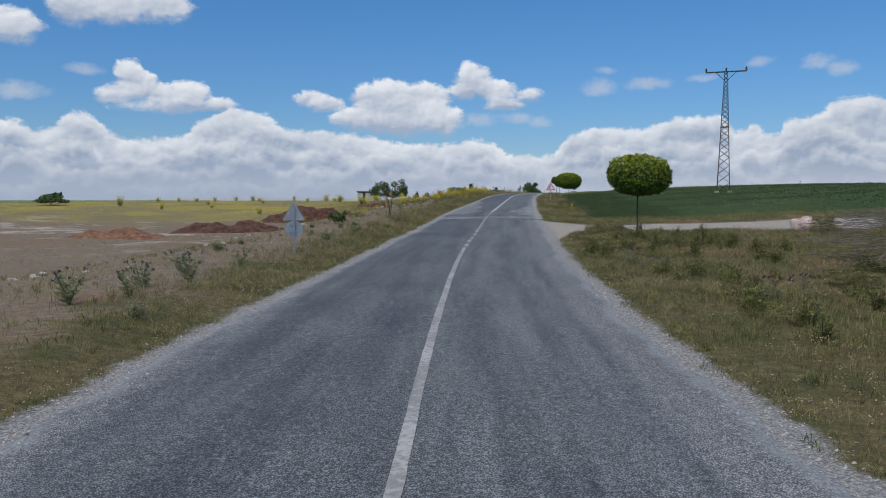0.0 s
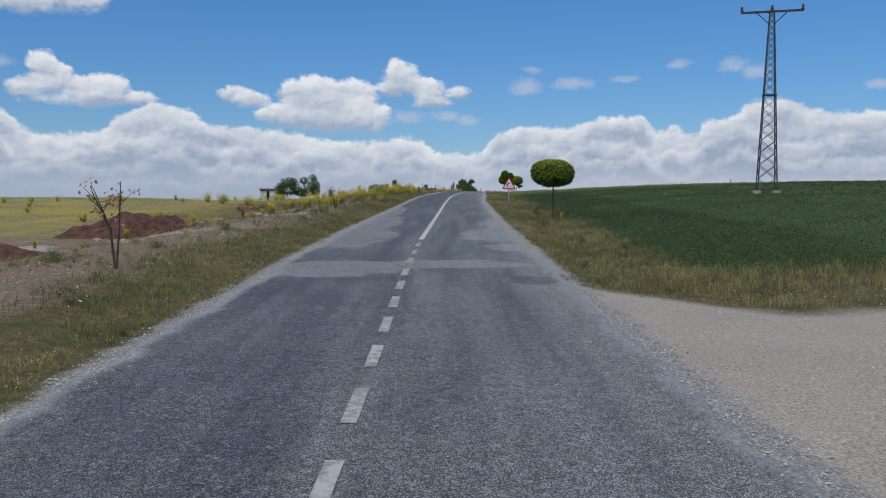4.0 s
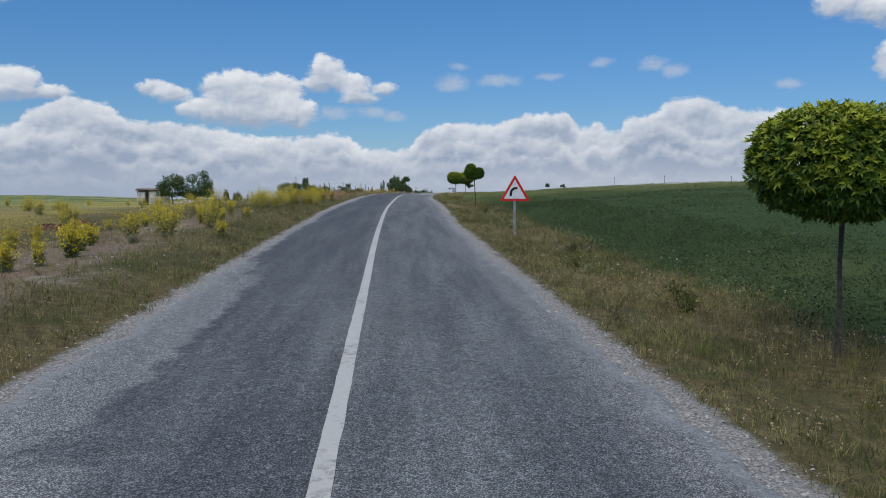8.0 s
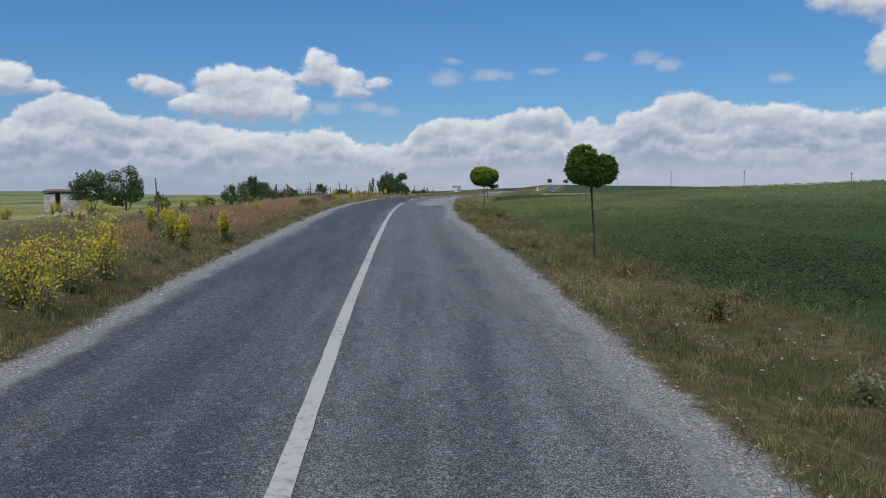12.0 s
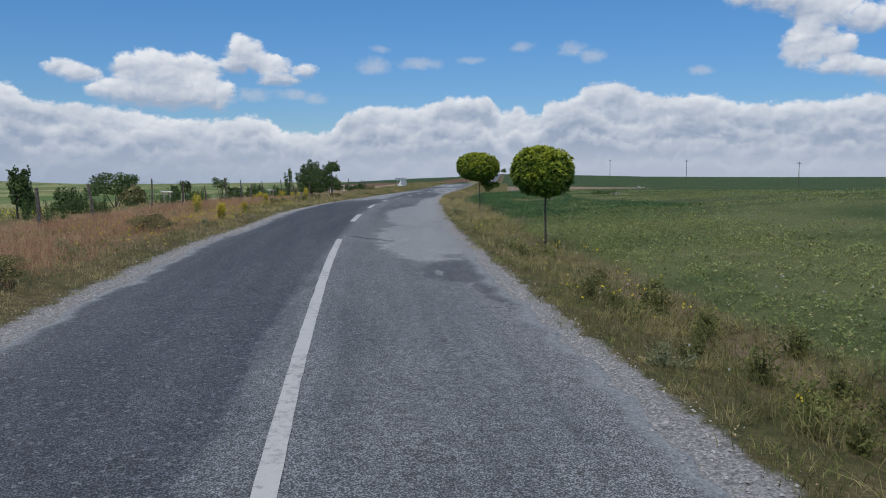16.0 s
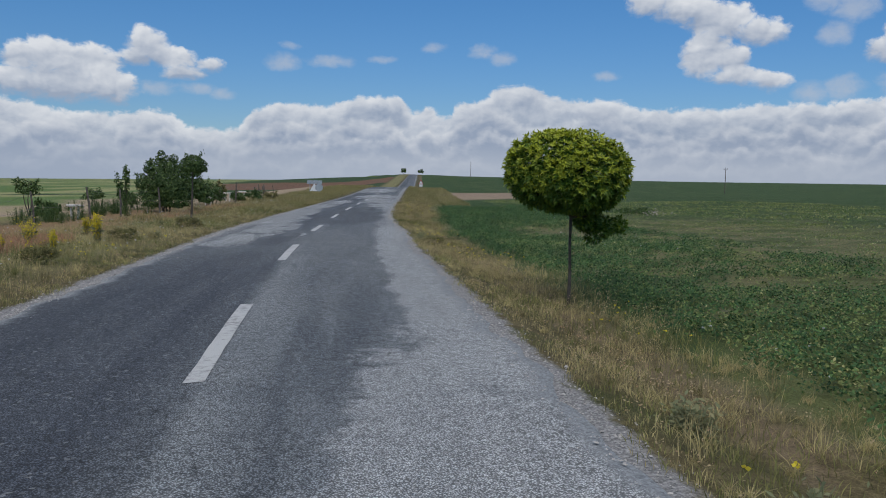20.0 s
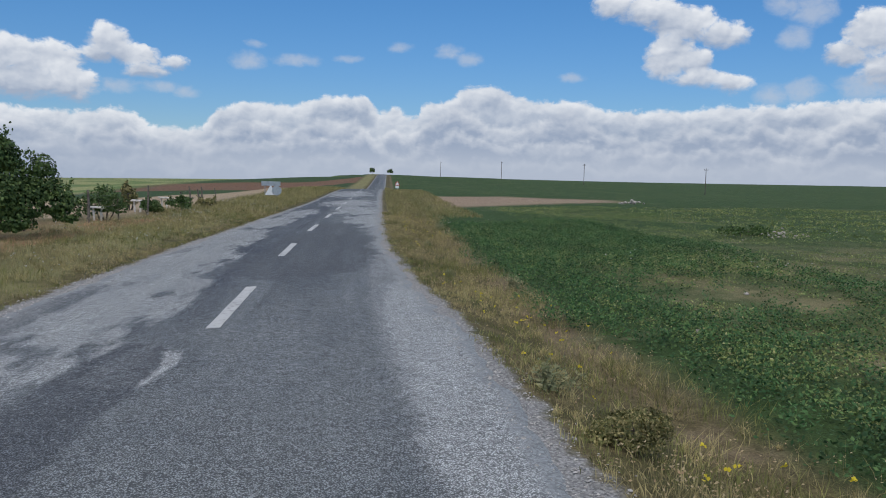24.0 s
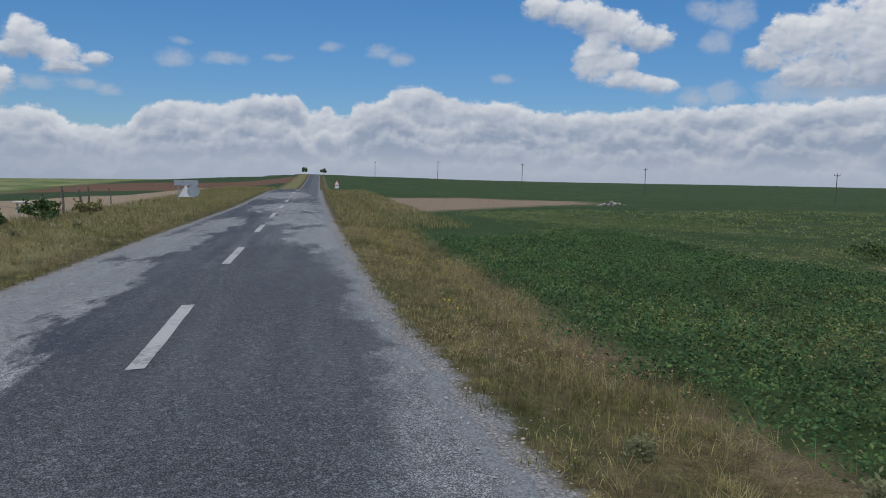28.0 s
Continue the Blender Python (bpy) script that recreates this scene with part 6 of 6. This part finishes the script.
    c = 0.7 * blotch(P[:, 0], P[:, 1], 0.6, 5.0) + 0.5 * blotch(P[:, 0], P[:, 1], 2.3, 1.0)
    ok = rng.uniform(-1.0, 0.8, len(y)) < c + 0.05
    P, c = P[ok], c[ok]
    m = c + rng.normal(0, 0.3, len(P)) < 0.05
    green.append(blades(rng, P[m], 0.11, 0.010, 0.8))
    ripe = ~m & (blotch(P[:, 0], P[:, 1], 0.8, 6.0) > 0.15)
    rusty.append(blades(rng, P[ripe], 0.13, 0.008, 0.7))
    dry.append(blades(rng, P[~m & ~ripe], 0.13, 0.008, 0.8))
    P, y, d = scatter(rng, 150000, 4.0, 150.0, -24.0, -6.6)
    c = 0.8 * blotch(P[:, 0], P[:, 1], 0.5, 1.0) + 0.6 * blotch(P[:, 0], P[:, 1], 1.9, 1.0)
    ok = rng.uniform(-0.6, 1.2, len(y)) < c * 1.2 - 0.65 + 0.7 * soft(y, 45, 95)
    P, y = P[ok], y[ok]
    m = rng.uniform(0, 1, len(P)) < 0.3
    green.append(blades(rng, P[m], 0.13, 0.014, 0.7))
    dry.append(blades(rng, P[~m], 0.15, 0.013, 0.7))
    # separate tufts, fans of blades from one root, with gaps between them
    for sgn, n, y0, y1, d0, d1 in ((1, 7500, 0.0, 178.0, 2.4, 5.9), (-1, 7500, 3.0, 178.0, 2.4, 7.5), (-1, 2600, 8.0, 75.0, 6.0, 16.0), (1, 2200, 4.0, 29.0, 5.5, 15.0)):
        P, y, d = scatter(rng, n, y0, y1, sgn * d0, sgn * d1, off_track)
        c = 0.7 * blotch(P[:, 0], P[:, 1], 0.45, 13.0) + 0.5 * blotch(P[:, 0], P[:, 1], 1.7, 4.0)
        ok = (verge_rim(y, d) > 0.06) & (rng.uniform(-0.9, 0.9, len(y)) < c + 0.1 - 0.75 * soft(-d, 3.6, 5.0) * (1 - soft(y, 72, 92))) & ((y < 37) | (d < 0) | (d < crop_edge(y)))
        P, c, y, d = P[ok], c[ok], y[ok], d[ok]
        size = rng.gamma(4.0, 0.25, len(P)) * np.where(verge_rim(y, d) < 0.3, 0.7, 1.0)
        for each, lst, m in ((34, dry, c > -0.25), (34, green, c <= -0.25)):
            Q = np.repeat(P[m], each, 0)
            big = np.repeat(size[m], each)
            Q = Q + np.stack([rng.normal(0, 0.035, len(Q)) * big, rng.normal(0, 0.035, len(Q)) * big, np.zeros(len(Q))], 1)
            lst.append(blades(rng, Q, np.minimum(0.12 * big, 0.21), 0.0055, 0.9))
    # a sheet of ripe brome along the fence side
    P, y, d = scatter(rng, 90000, 97.0, 146.0, -3.8, -7.6)
    ok = (rng.uniform(-0.8, 0.6, len(y)) < blotch(P[:, 0], P[:, 1], 0.33, 17.0) + 0.3 * blotch(P[:, 0], P[:, 1], 1.5, 3.0)) & (-d > np.interp(y, [97, 112, 146], [3.8, 4.3, 5.0]))
    rusty.append(blades(rng, P[ok], 0.24, 0.007, 0.5))
    # coarser tufts beyond the last bend
    for sgn in (1, -1):
        P, y, d = scatter(rng, 26000, 176.0, 250.0, sgn * 2.7, sgn * 7.5)
        m = rng.uniform(0, 1, len(P)) < 0.35
        green.append(blades(rng, P[m], 0.22, 0.018, 0.6))
        dry.append(blades(rng, P[~m], 0.26, 0.016, 0.6))
    # the golden fringe between track and field
    P, y, d = scatter(rng, 16000, 34.6, 37.8, 3.2, 26.0)
    P = P[np.abs(y - 36.3 - 0.10 * (d - 5)) < 1.3]
    dry.append(blades(rng, P, 0.22, 0.008, 0.5))
    stuff("dry_grass", dry, M_DRY, "dry straw-coloured grass along both verges", "grass")
    stuff("green_grass", green, M_GREENGRASS, "short green grass among the dry verge", "grass")
    stuff("brome_grass", rusty, M_RUSTGRASS, "reddish ripe brome grass by the fence", "grass")
    stuff("grass_seed_heads", heads, M_SEED, "loose pale seed heads above the verge grass", "grass")


def leaflets(rng, P, size, spread, flat=0.0):
    """Small lozenge leaves set round sprigs: four points, two faces each."""
    n = len(P)
    way = rng.normal(size=(n, 3))
    way[:, 2] = np.abs(way[:, 2]) * 0.5 + 0.1
    way /= np.linalg.norm(way, axis=1, keepdims=True)
    side = np.cross(way, rng.normal(size=(n, 3)) * 0.7 + np.array([0, 0, flat]))
    side /= np.linalg.norm(side, axis=1, keepdims=True) + 1e-9
    s = (np.broadcast_to(size, n) * rng.uniform(0.6, 1.4, n))[:, None]
    v = np.stack([P, P + way * s * 0.5 + side * s * spread, P + way * s, P + way * s * 0.5 - side * s * spread], 1)
    f = (np.arange(n) * 4)[:, None, None] + np.array([[0, 1, 2], [0, 2, 3]])[None]
    return v.reshape(-1, 3), f.reshape(-1, 3)


def mounds(rng, P, radius, height, each, size):
    """Leafy little plants: leaflets heaped in a rounded mound over each place."""
    n = len(P)
    a, r = rng.uniform(0, 6.283, (n, each)), np.sqrt(rng.uniform(0, 1, (n, each)))
    r_w = np.broadcast_to(radius, n)[:, None] * r
    z = np.broadcast_to(height, n)[:, None] * (1 - 0.75 * r * r) * rng.uniform(0.35, 1.0, (n, each))
    Q = P[:, None, :] + np.stack([np.cos(a) * r_w, np.sin(a) * r_w, z], -1)
    return leaflets(rng, Q.reshape(-1, 3), size, 0.30, 1.0)


def crop_field():
    rng = np.random.default_rng(202)
    out, lush = [], []
    # far part: loose plants; near part: separate mounds
    for n, y0, y1, d0, d1, size, h, each in ((26000, 37.0, 128.0, 4.6, 9.5, 0.042, 0.24, 10), (20000, 37.0, 190.0, 9.5, 19.0, 0.048, 0.20, 8),
                                             (18000, 37.0, 190.0, 19.0, 42.0, 0.10, 0.18, 4), (15000, 126.0, 172.0, 5.6, 11.0, 0.040, 0.16, 8)):
        P, y, d = scatter(rng, n, y0, y1, d0, d1)
        c = blotch(P[:, 0], P[:, 1], 0.28, 2.0) + 0.5 * blotch(P[:, 0], P[:, 1], 1.1, 7.0)
        bare = 0.95 * soft(y, 85, 112) * soft(d, 4.5, 7.0) * (1 - 0.5 * soft(y, 150, 165))
        ok = (rng.uniform(-1.6, 0.6, len(y)) < c + 0.45 - bare) & (rng.uniform(0, 1, len(y)) < soft(d + 0.4 * c - crop_edge(y), -0.4, 0.4))
        P, y, d, c = P[ok], y[ok], d[ok], c[ok]
        top = h * (0.8 + 0.4 * c) * (1 - 0.35 * soft(y, 85, 112) * soft(d, 6, 9))
        out.append(mounds(rng, P, 0.11 + 0.02 * each * (d0 > 9), np.maximum(top, 0.06), each, size))
    # the lush edge of the stand beyond the last tree, thin and yellowed further in
    P, y, d = scatter(rng, 20000, 126.0, 172.0, 3.8, 12.0)
    c = 0.7 * blotch(P[:, 0], P[:, 1], 0.55, 4.0) + 0.5 * blotch(P[:, 0], P[:, 1], 1.7, 1.0)
    inner = soft(d - crop_edge(y), 1.2, 3.0) * (1 - soft(y, 152, 158))
    ok = rng.uniform(0, 1, len(y)) < soft(d + 0.5 * c - crop_edge(y), -0.2, 0.5) * (1 - inner * (0.25 + 0.65 * soft(-c, -0.1, 0.3)))
    P, c, d = P[ok], c[ok], d[ok]
    lush.append(mounds(rng, P, 0.12, np.maximum((0.27 + 0.10 * c) * (1 - 0.45 * inner[ok]), 0.07), 15, 0.042))
    stuff("lush_crop_plants", lush, M_LUSH, "lush blue-green crop along the edge of the field", "crop")
    stuff("crop_plants", out, M_CROP, "low dark green field crop, thin in places", "crop")


def flowers():
    rng = np.random.default_rng(203)
    spots = []
    for sgn, n, y0, y1 in ((1, 1000, 97.0, 175.0), (-1, 1100, 80.0, 146.0)):
        P, y, d = scatter(rng, n, y0, y1, sgn * 3.0, sgn * 6.2)
        ok = (blotch(P[:, 0], P[:, 1], 0.5, 11.0) > 0.12) & ((d < 0) | (d < crop_edge(y)))
        P = P[ok].copy()
        P[:, 2] += rng.uniform(0.12, 0.30, len(P))
        spots.append(P)
    P, y, d = scatter(rng, 700, 123.0, 136.0, -4.8, -3.3)
    P = P[blotch(P[:, 0], P[:, 1], 0.7, 5.0) > -0.15].copy()
    P[:, 2] += rng.uniform(0.06, 0.2, len(P))
    spots.append(P)
    P = np.concatenate(spots)
    heads = [leaflets(rng, P + rng.normal(0, 0.006, P.shape), 0.024, 0.5) for q in range(4)]
    P, y, d = scatter(rng, 14000, 72.0, 152.0, -15.0, -58.0, None, 1.4)
    P = P[blotch(P[:, 0], P[:, 1], 0.13, 3.0) + 0.4 * blotch(P[:, 0], P[:, 1], 0.6, 1.0) > -0.25].copy()
    P[:, 2] += rng.uniform(0.15, 0.5, len(P))
    heads.append(leaflets(rng, P, 0.062, 0.45))
    stuff("verge_flowers", heads, M_YELLOW, "small yellow wild flowers scattered through the verge", "flowers")
    P, y, d = scatter(rng, 2600, 40.0, 188.0, 5.0, 24.0)
    P = P[blotch(P[:, 0], P[:, 1], 0.3, 21.0) > 0.25].copy()
    P[:, 2] += 0.22
    pale = [P]
    for n, y0, y1, d0, d1, h in ((1100, 138.0, 190.0, -8.0, -3.0, 0.22), (350, 60.0, 120.0, 3.2, 5.0, 0.15), (900, 20.0, 90.0, -6.0, -3.2, 0.12)):
        Q, y, d = scatter(rng, n, y0, y1, d0, d1)
        Q = Q[blotch(Q[:, 0], Q[:, 1], 0.6, 2.0) > 0.0].copy()
        Q[:, 2] += h * rng.uniform(0.6, 1.3, len(Q))
        pale.append(Q)
    P = np.concatenate(pale)
    stuff("white_flowers", [leaflets(rng, P, 0.022, 0.5) for q in range(3)], M_WHITEBLOOM, "tiny pale flowers among crop and verge grass", "flowers")


def gravel():
    """Loose chippings along both edges and over the mouth of the track."""
    rng = np.random.default_rng(204)
    sets = []
    for sgn in (1, -1):
        n = 30000
        y = rng.uniform(-2, 178, n)
        d = sgn * (-verge_rim(y, np.zeros(n) + sgn * 1e-6) - 0.14 + rng.normal(0, 0.13, n))
        sets.append((y, d))
    y = rng.uniform(25.5, 36, 5000)
    sets.append((y, rng.uniform(2.4, 14, 5000)))
    y, d = np.concatenate([s[0] for s in sets]), np.concatenate([s[1] for s in sets])
    x = centre_x(y) + d / bend(y)
    z = np.maximum(ground_z(x, y), np.where(verge_rim(y, d) < -0.24, road_z(y) + 0.004, -99)) + 0.004
    n = len(x)
    s = rng.gamma(1.6, 0.0023, n)[:, None] + 0.0034
    a = rng.uniform(0, 6.28, n)
    u = np.stack([np.cos(a), np.sin(a), rng.normal(0, 0.2, n)], 1) * s
    w = np.stack([-np.sin(a), np.cos(a), rng.normal(0, 0.2, n)], 1) * s * rng.uniform(0.5, 1.0, n)[:, None]
    up = np.stack([np.zeros(n), np.zeros(n), np.ones(n)], 1) * s * rng.uniform(0.5, 0.9, n)[:, None]
    P = np.stack([x, y, z], 1)
    v = np.stack([P - u - w, P + u - w * 0.8, P + u * 0.8 + w, P - u * 0.9 + w, P + up - u * 0.3, P + up * 0.85 + u * 0.4], 1)
    f = (np.arange(n) * 6)[:, None, None] + np.array([[0, 1, 5], [0, 5, 4], [1, 2, 5], [2, 3, 4], [2, 4, 5], [3, 0, 4]])[None]
    stuff("loose_gravel", [(v.reshape(-1, 3), f.reshape(-1, 3))], M_GRAVEL, "loose pale chippings along the crumbling road edges", "gravel")


M_LUSH = leafy("lush_crop_leaf", (0.030, 0.080, 0.028), (0.076, 0.155, 0.050), (0.122, 0.180, 0.054), 0.15, 0.7, 0.35, patchy=0.5)
M_WHITEBLOOM = leafy("white_blossom", (0.45, 0.45, 0.40), (0.62, 0.62, 0.58), (0.55, 0.5, 0.55), 0.3, 0.8)
verge_grass()
crop_field()
flowers()
gravel()


def split(verts, quads):
    """Quads into triangles."""
    return verts, np.concatenate([quads[:, [0, 1, 2]], quads[:, [0, 2, 3]]])


def flowering_bush(seed, w, h):
    """A tall yellow-flowered weed: many stems, small leaves below, blossom above."""
    rng = np.random.default_rng(seed)
    ob = empty("yellow_bush", Matrix.Identity(4), "bushy weed covered in yellow flowers", "wild flowers", "yellow-flowered weeds on the bank")
    stems, bloom, leaf = [], [], []
    for q in range(16):
        a, r = rng.uniform(0, 6.28), rng.uniform(0.05, 0.5) * w
        tip = np.array([math.cos(a) * r, math.sin(a) * r, h * rng.uniform(0.7, 1.05)])
        foot = np.array([math.cos(a) * r * 0.25, math.sin(a) * r * 0.25, -0.05])
        stems.append(tube([foot, foot * 0.4 + tip * 0.6, tip], (0.007, 0.006, 0.003), 4))
        m = 60
        t = rng.uniform(0.30, 1.0, m)[:, None]
        bloom.append(leaflets(rng, foot + (tip - foot) * t + rng.normal(0, 0.09, (m, 3)) * w, 0.033, 0.45))
        t = rng.uniform(0.05, 0.6, 16)[:, None]
        leaf.append(leaflets(rng, foot + (tip - foot) * t + rng.normal(0, 0.04, (16, 3)) * w, 0.09, 0.2))
    part_me("foliage", mesh_of("foliage", *join([split(*s) for s in stems] + leaf), [M_SAGE]), ob)
    part_me("blossom", mesh_of("blossom", *join(bloom), [M_YELLOW]), ob, "yellow blossom")
    return ob


def thistle(seed, h, label, mat_head):
    """A branched thistle with spiny leaves and round heads."""
    rng = np.random.default_rng(seed)
    ob = empty("thistle", Matrix.Identity(4), label, "thistle", "thistles on the verges")
    stems, leaf, head = [], [], []
    for q in range(11):
        a = rng.uniform(0, 6.28)
        tip = np.array([math.cos(a), math.sin(a), 0]) * rng.uniform(0.08, 0.40) + [0, 0, h * rng.uniform(0.6, 1.0)]
        mid = tip * 0.5 + [0, 0, 0.05]
        stems.append(tube([(0, 0, -0.05), mid, tip], (0.009, 0.007, 0.004), 4))
        t = rng.uniform(0.05, 0.85, 13)[:, None]
        leaf.append(leaflets(rng, tip * t + rng.normal(0, 0.02, (13, 3)), 0.11, 0.11))
        head.append(leaflets(rng, np.repeat(tip[None], 14, 0) + rng.normal(0, 0.010, (14, 3)), 0.032, 0.5))
    part_me("foliage", mesh_of("foliage", *join([split(*s) for s in stems] + leaf), [M_SAGE]), ob)
    part_me("blossom", mesh_of("blossom", *join(head), [mat_head]), ob, "round flower heads")
    return ob


def weed_clump(seed, w, h, label, mat, name="weed_clump"):
    """A low leafy weed, broader than high."""
    rng = np.random.default_rng(seed)
    ob = empty(name, Matrix.Identity(4), label, "weeds", "leafy weeds on the verges")
    stems, leaf = [], []
    for q in range(22):
        a, r = rng.uniform(0, 6.28), abs(rng.normal(0, 0.42)) * w
        tip = np.array([math.cos(a) * r, math.sin(a) * r, h * rng.uniform(0.5, 1.1) * (1 - 0.4 * r / w)])
        foot = np.array([math.cos(a) * r * 0.5, math.sin(a) * r * 0.5, -0.05])
        stems.append(tube([foot, foot * 0.5 + tip * 0.5 + [0, 0, 0.03], tip], (0.006, 0.005, 0.003), 3))
        t = rng.uniform(0.1, 1.05, 26)[:, None]
        leaf.append(leaflets(rng, foot + (tip - foot) * t + rng.normal(0, 0.03, (26, 3)), 0.040, 0.2))
    part_me("foliage", mesh_of("foliage", *join([split(*s) for s in stems] + leaf), [mat]), ob)
    return ob


def plant_out(proto, rng, spots, lo=0.8, hi=1.2):
    """Sets the first plant and its copies at (station, offset) pairs, each turned and scaled a little."""
    for q, (y, d) in enumerate(spots):
        s = rng.uniform(lo, hi)
        m = Matrix.Translation(at(*beside(y, d))) @ pose(0, 0, 0, 0, 0, rng.uniform(0, 360))
        if q == 0:
            proto.matrix_world = m
            proto.scale = (s, s, s)
        else:
            ob = copy_thing(proto, m)
            ob.scale = (s, s, s * rng.uniform(0.85, 1.15))


RNG = np.random.default_rng(301)
near_bank = [(80.7, -4.2), (81.4, -4.7), (83.1, -4.5), (82.7, -4.1), (84.1, -4.0), (84.5, -4.3), (85.2, -4.1), (85.0, -3.5), (86.2, -3.4), (84.8, -3.2), (87.4, -3.5), (80.2, -4.7),
             (81.5, -7.3), (82.4, -6.6), (69.9, -5.8), (69.2, -4.8), (70.6, -5.2), (71.3, -4.3), (55.3, -4.4)]
small_bank = [(64.6, -5.1), (66.0, -5.5), (68.9, -6.3), (67.6, -5.9), (63.3, -5.1), (62.7, -5.3), (69.2, -3.6), (75.7, -4.2), (73.9, -4.6), (73.4, -5.0), (77.5, -5.8), (78.2, -5.2), (72.6, -5.6),
              (75.0, -6.6), (76.2, -7.4), (61.0, -7.7), (66.8, -7.4), (71.5, -7.6), (64.0, -6.6), (73.0, -8.4)]
plant_out(flowering_bush(302, 0.85, 0.90), RNG, near_bank, 0.75, 1.0)
plant_out(flowering_bush(306, 0.45, 0.50), RNG, small_bank, 0.65, 1.1)
outer = [(RNG.uniform(57, 92), -RNG.uniform(6.0, 20.0)) for q in range(44)] + [(RNG.uniform(95, 150), -RNG.uniform(4.5, 7.0)) for q in range(4)]
plant_out(flowering_bush(303, 0.6, 0.75), RNG, outer, 0.4, 0.85)
plant_out(flowering_bush(304, 0.30, 0.62), RNG, [(55.4, 4.95), (91.5, -3.5), (92.4, -4.0), (96.5, -5.6), (93.8, -3.3), (95.6, -5.0), (142.4, -4.35), (145.3, -4.45), (142.9, -5.4), (128.6, -3.8), (124.6, -3.6), (136.7, -4.7), (148.0, -7.6), (147.2, -7.2), (149.0, -8.0), (149.5, -6.0)], 0.55, 1.1)
far_yellow = [(RNG.uniform(74, 150), -RNG.uniform(16.0, 52.0)) for q in range(36)]
plant_out(flowering_bush(305, 1.1, 0.8), RNG, far_yellow, 0.7, 1.4)
plant_out(thistle(311, 0.52, "dry brown-headed thistle on the bank", M_TWIG), RNG,
          [(10.4, -4.9), (11.1, -4.4), (12.2, -4.7), (12.9, -4.2), (9.4, -5.6), (13.7, -4.6), (7.6, -5.0), (14.6, -5.0), (15.6, -4.2), (98.0, -4.6), (93.0, -4.3), (58.9, -4.5)], 0.7, 1.15)
plant_out(thistle(312, 0.62, "grey-green thistle with purple heads", M_PURPLE), RNG,
          [(16.6, 3.95), (17.4, 4.5), (18.1, 3.9), (12.5, 5.2), (13.2, 6.0), (21.0, 6.3)], 0.45, 0.7)
weeds = [(RNG.uniform(20.5, 27.2), RNG.uniform(3.8, 8.0)) for q in range(46)]
plant_out(weed_clump(321, 0.55, 0.42, "rank green weeds beside the gravel track", M_GREENGRASS), RNG, weeds, 0.5, 1.1)
weeds = [(RNG.uniform(4, 27), RNG.uniform(3.2, 9.0)) for q in range(64)]
plant_out(weed_clump(326, 0.34, 0.24, "straggling olive weed in the rough grass", M_GREENGRASS), RNG, weeds, 0.5, 1.3)
weeds = [(RNG.uniform(2, 178), -RNG.uniform(3.0, 6.5)) for q in range(46)] + [(RNG.uniform(36, 178), RNG.uniform(3.1, 5.6)) for q in range(22)]
plant_out(weed_clump(322, 0.26, 0.17, "grey-green weed clump in the dry verge", M_SAGE), RNG, weeds, 0.6, 1.5)
plot = [(RNG.uniform(120, 190), -RNG.uniform(9.0, 20.0)) for q in range(40)] + [(RNG.uniform(123, 166), -RNG.uniform(8.0, 10.5)) for q in range(46)]
plant_out(weed_clump(323, 0.75, 0.55, "rank green weeds in the fenced plot", M_BUSH), RNG, plot, 0.7, 1.4)
herbs = [(RNG.uniform(105.5, 118.0), RNG.uniform(3.2, 4.7)) for q in range(34)] + [(RNG.uniform(44, 104), RNG.uniform(3.4, 4.6)) for q in range(16)]
plant_out(weed_clump(325, 0.34, 0.26, "leafy green herbs among the verge grass", M_GREENGRASS), RNG, herbs, 0.6, 1.3)
plant_out(weed_clump(324, 0.30, 0.22, "rosette of broad grey leaves at the gravel edge", M_SAGE), RNG, [(107.5, 2.95), (88.6, 3.0), (86.9, 3.05), (128.4, 3.2), (146.0, 3.1)], 0.8, 1.2)


def field_stone(seed):
    rng = np.random.default_rng(seed)
    bm = bmesh.new()
    bmesh.ops.create_icosphere(bm, subdivisions=2, radius=0.5)
    for v in bm.verts:
        v.co *= 1 + 0.4 * noise.fractal(v.co * 1.8 + Vector((seed, 0, 0)), 1.0, 2.0, 3)
        v.co.z *= 0.55
    me = bpy.data.meshes.new("field_stone")
    bm.to_mesh(me)
    bm.free()
    me.materials.append(M_STONE)
    return tagged(new("field_stone", me), "pale limestone lying in the bare soil", "stone", "stones on the bare plot")


for seed, spots in ((331, [(RNG.uniform(40, 92), -RNG.uniform(7, 19)) for q in range(40)]), (332, [(RNG.uniform(8, 60), -RNG.uniform(6.5, 16)) for q in range(22)]),
                    (333, [(RNG.uniform(100, 165), RNG.uniform(6.0, 12)) for q in range(10)])):
    proto = field_stone(seed)
    for q, (y, d) in enumerate(spots):
        s = RNG.uniform(0.10, 0.42) if seed < 333 else RNG.uniform(0.05, 0.12)
        m = Matrix.Translation(at(*beside(y, d), s * 0.12)) @ pose(0, 0, 0, RNG.uniform(-12, 12), RNG.uniform(-12, 12), RNG.uniform(0, 360))
        ob = proto if q == 0 else copy_thing(proto, m)
        ob.matrix_world = m @ Matrix.Diagonal((s, s * RNG.uniform(0.6, 1.0), s, 1))
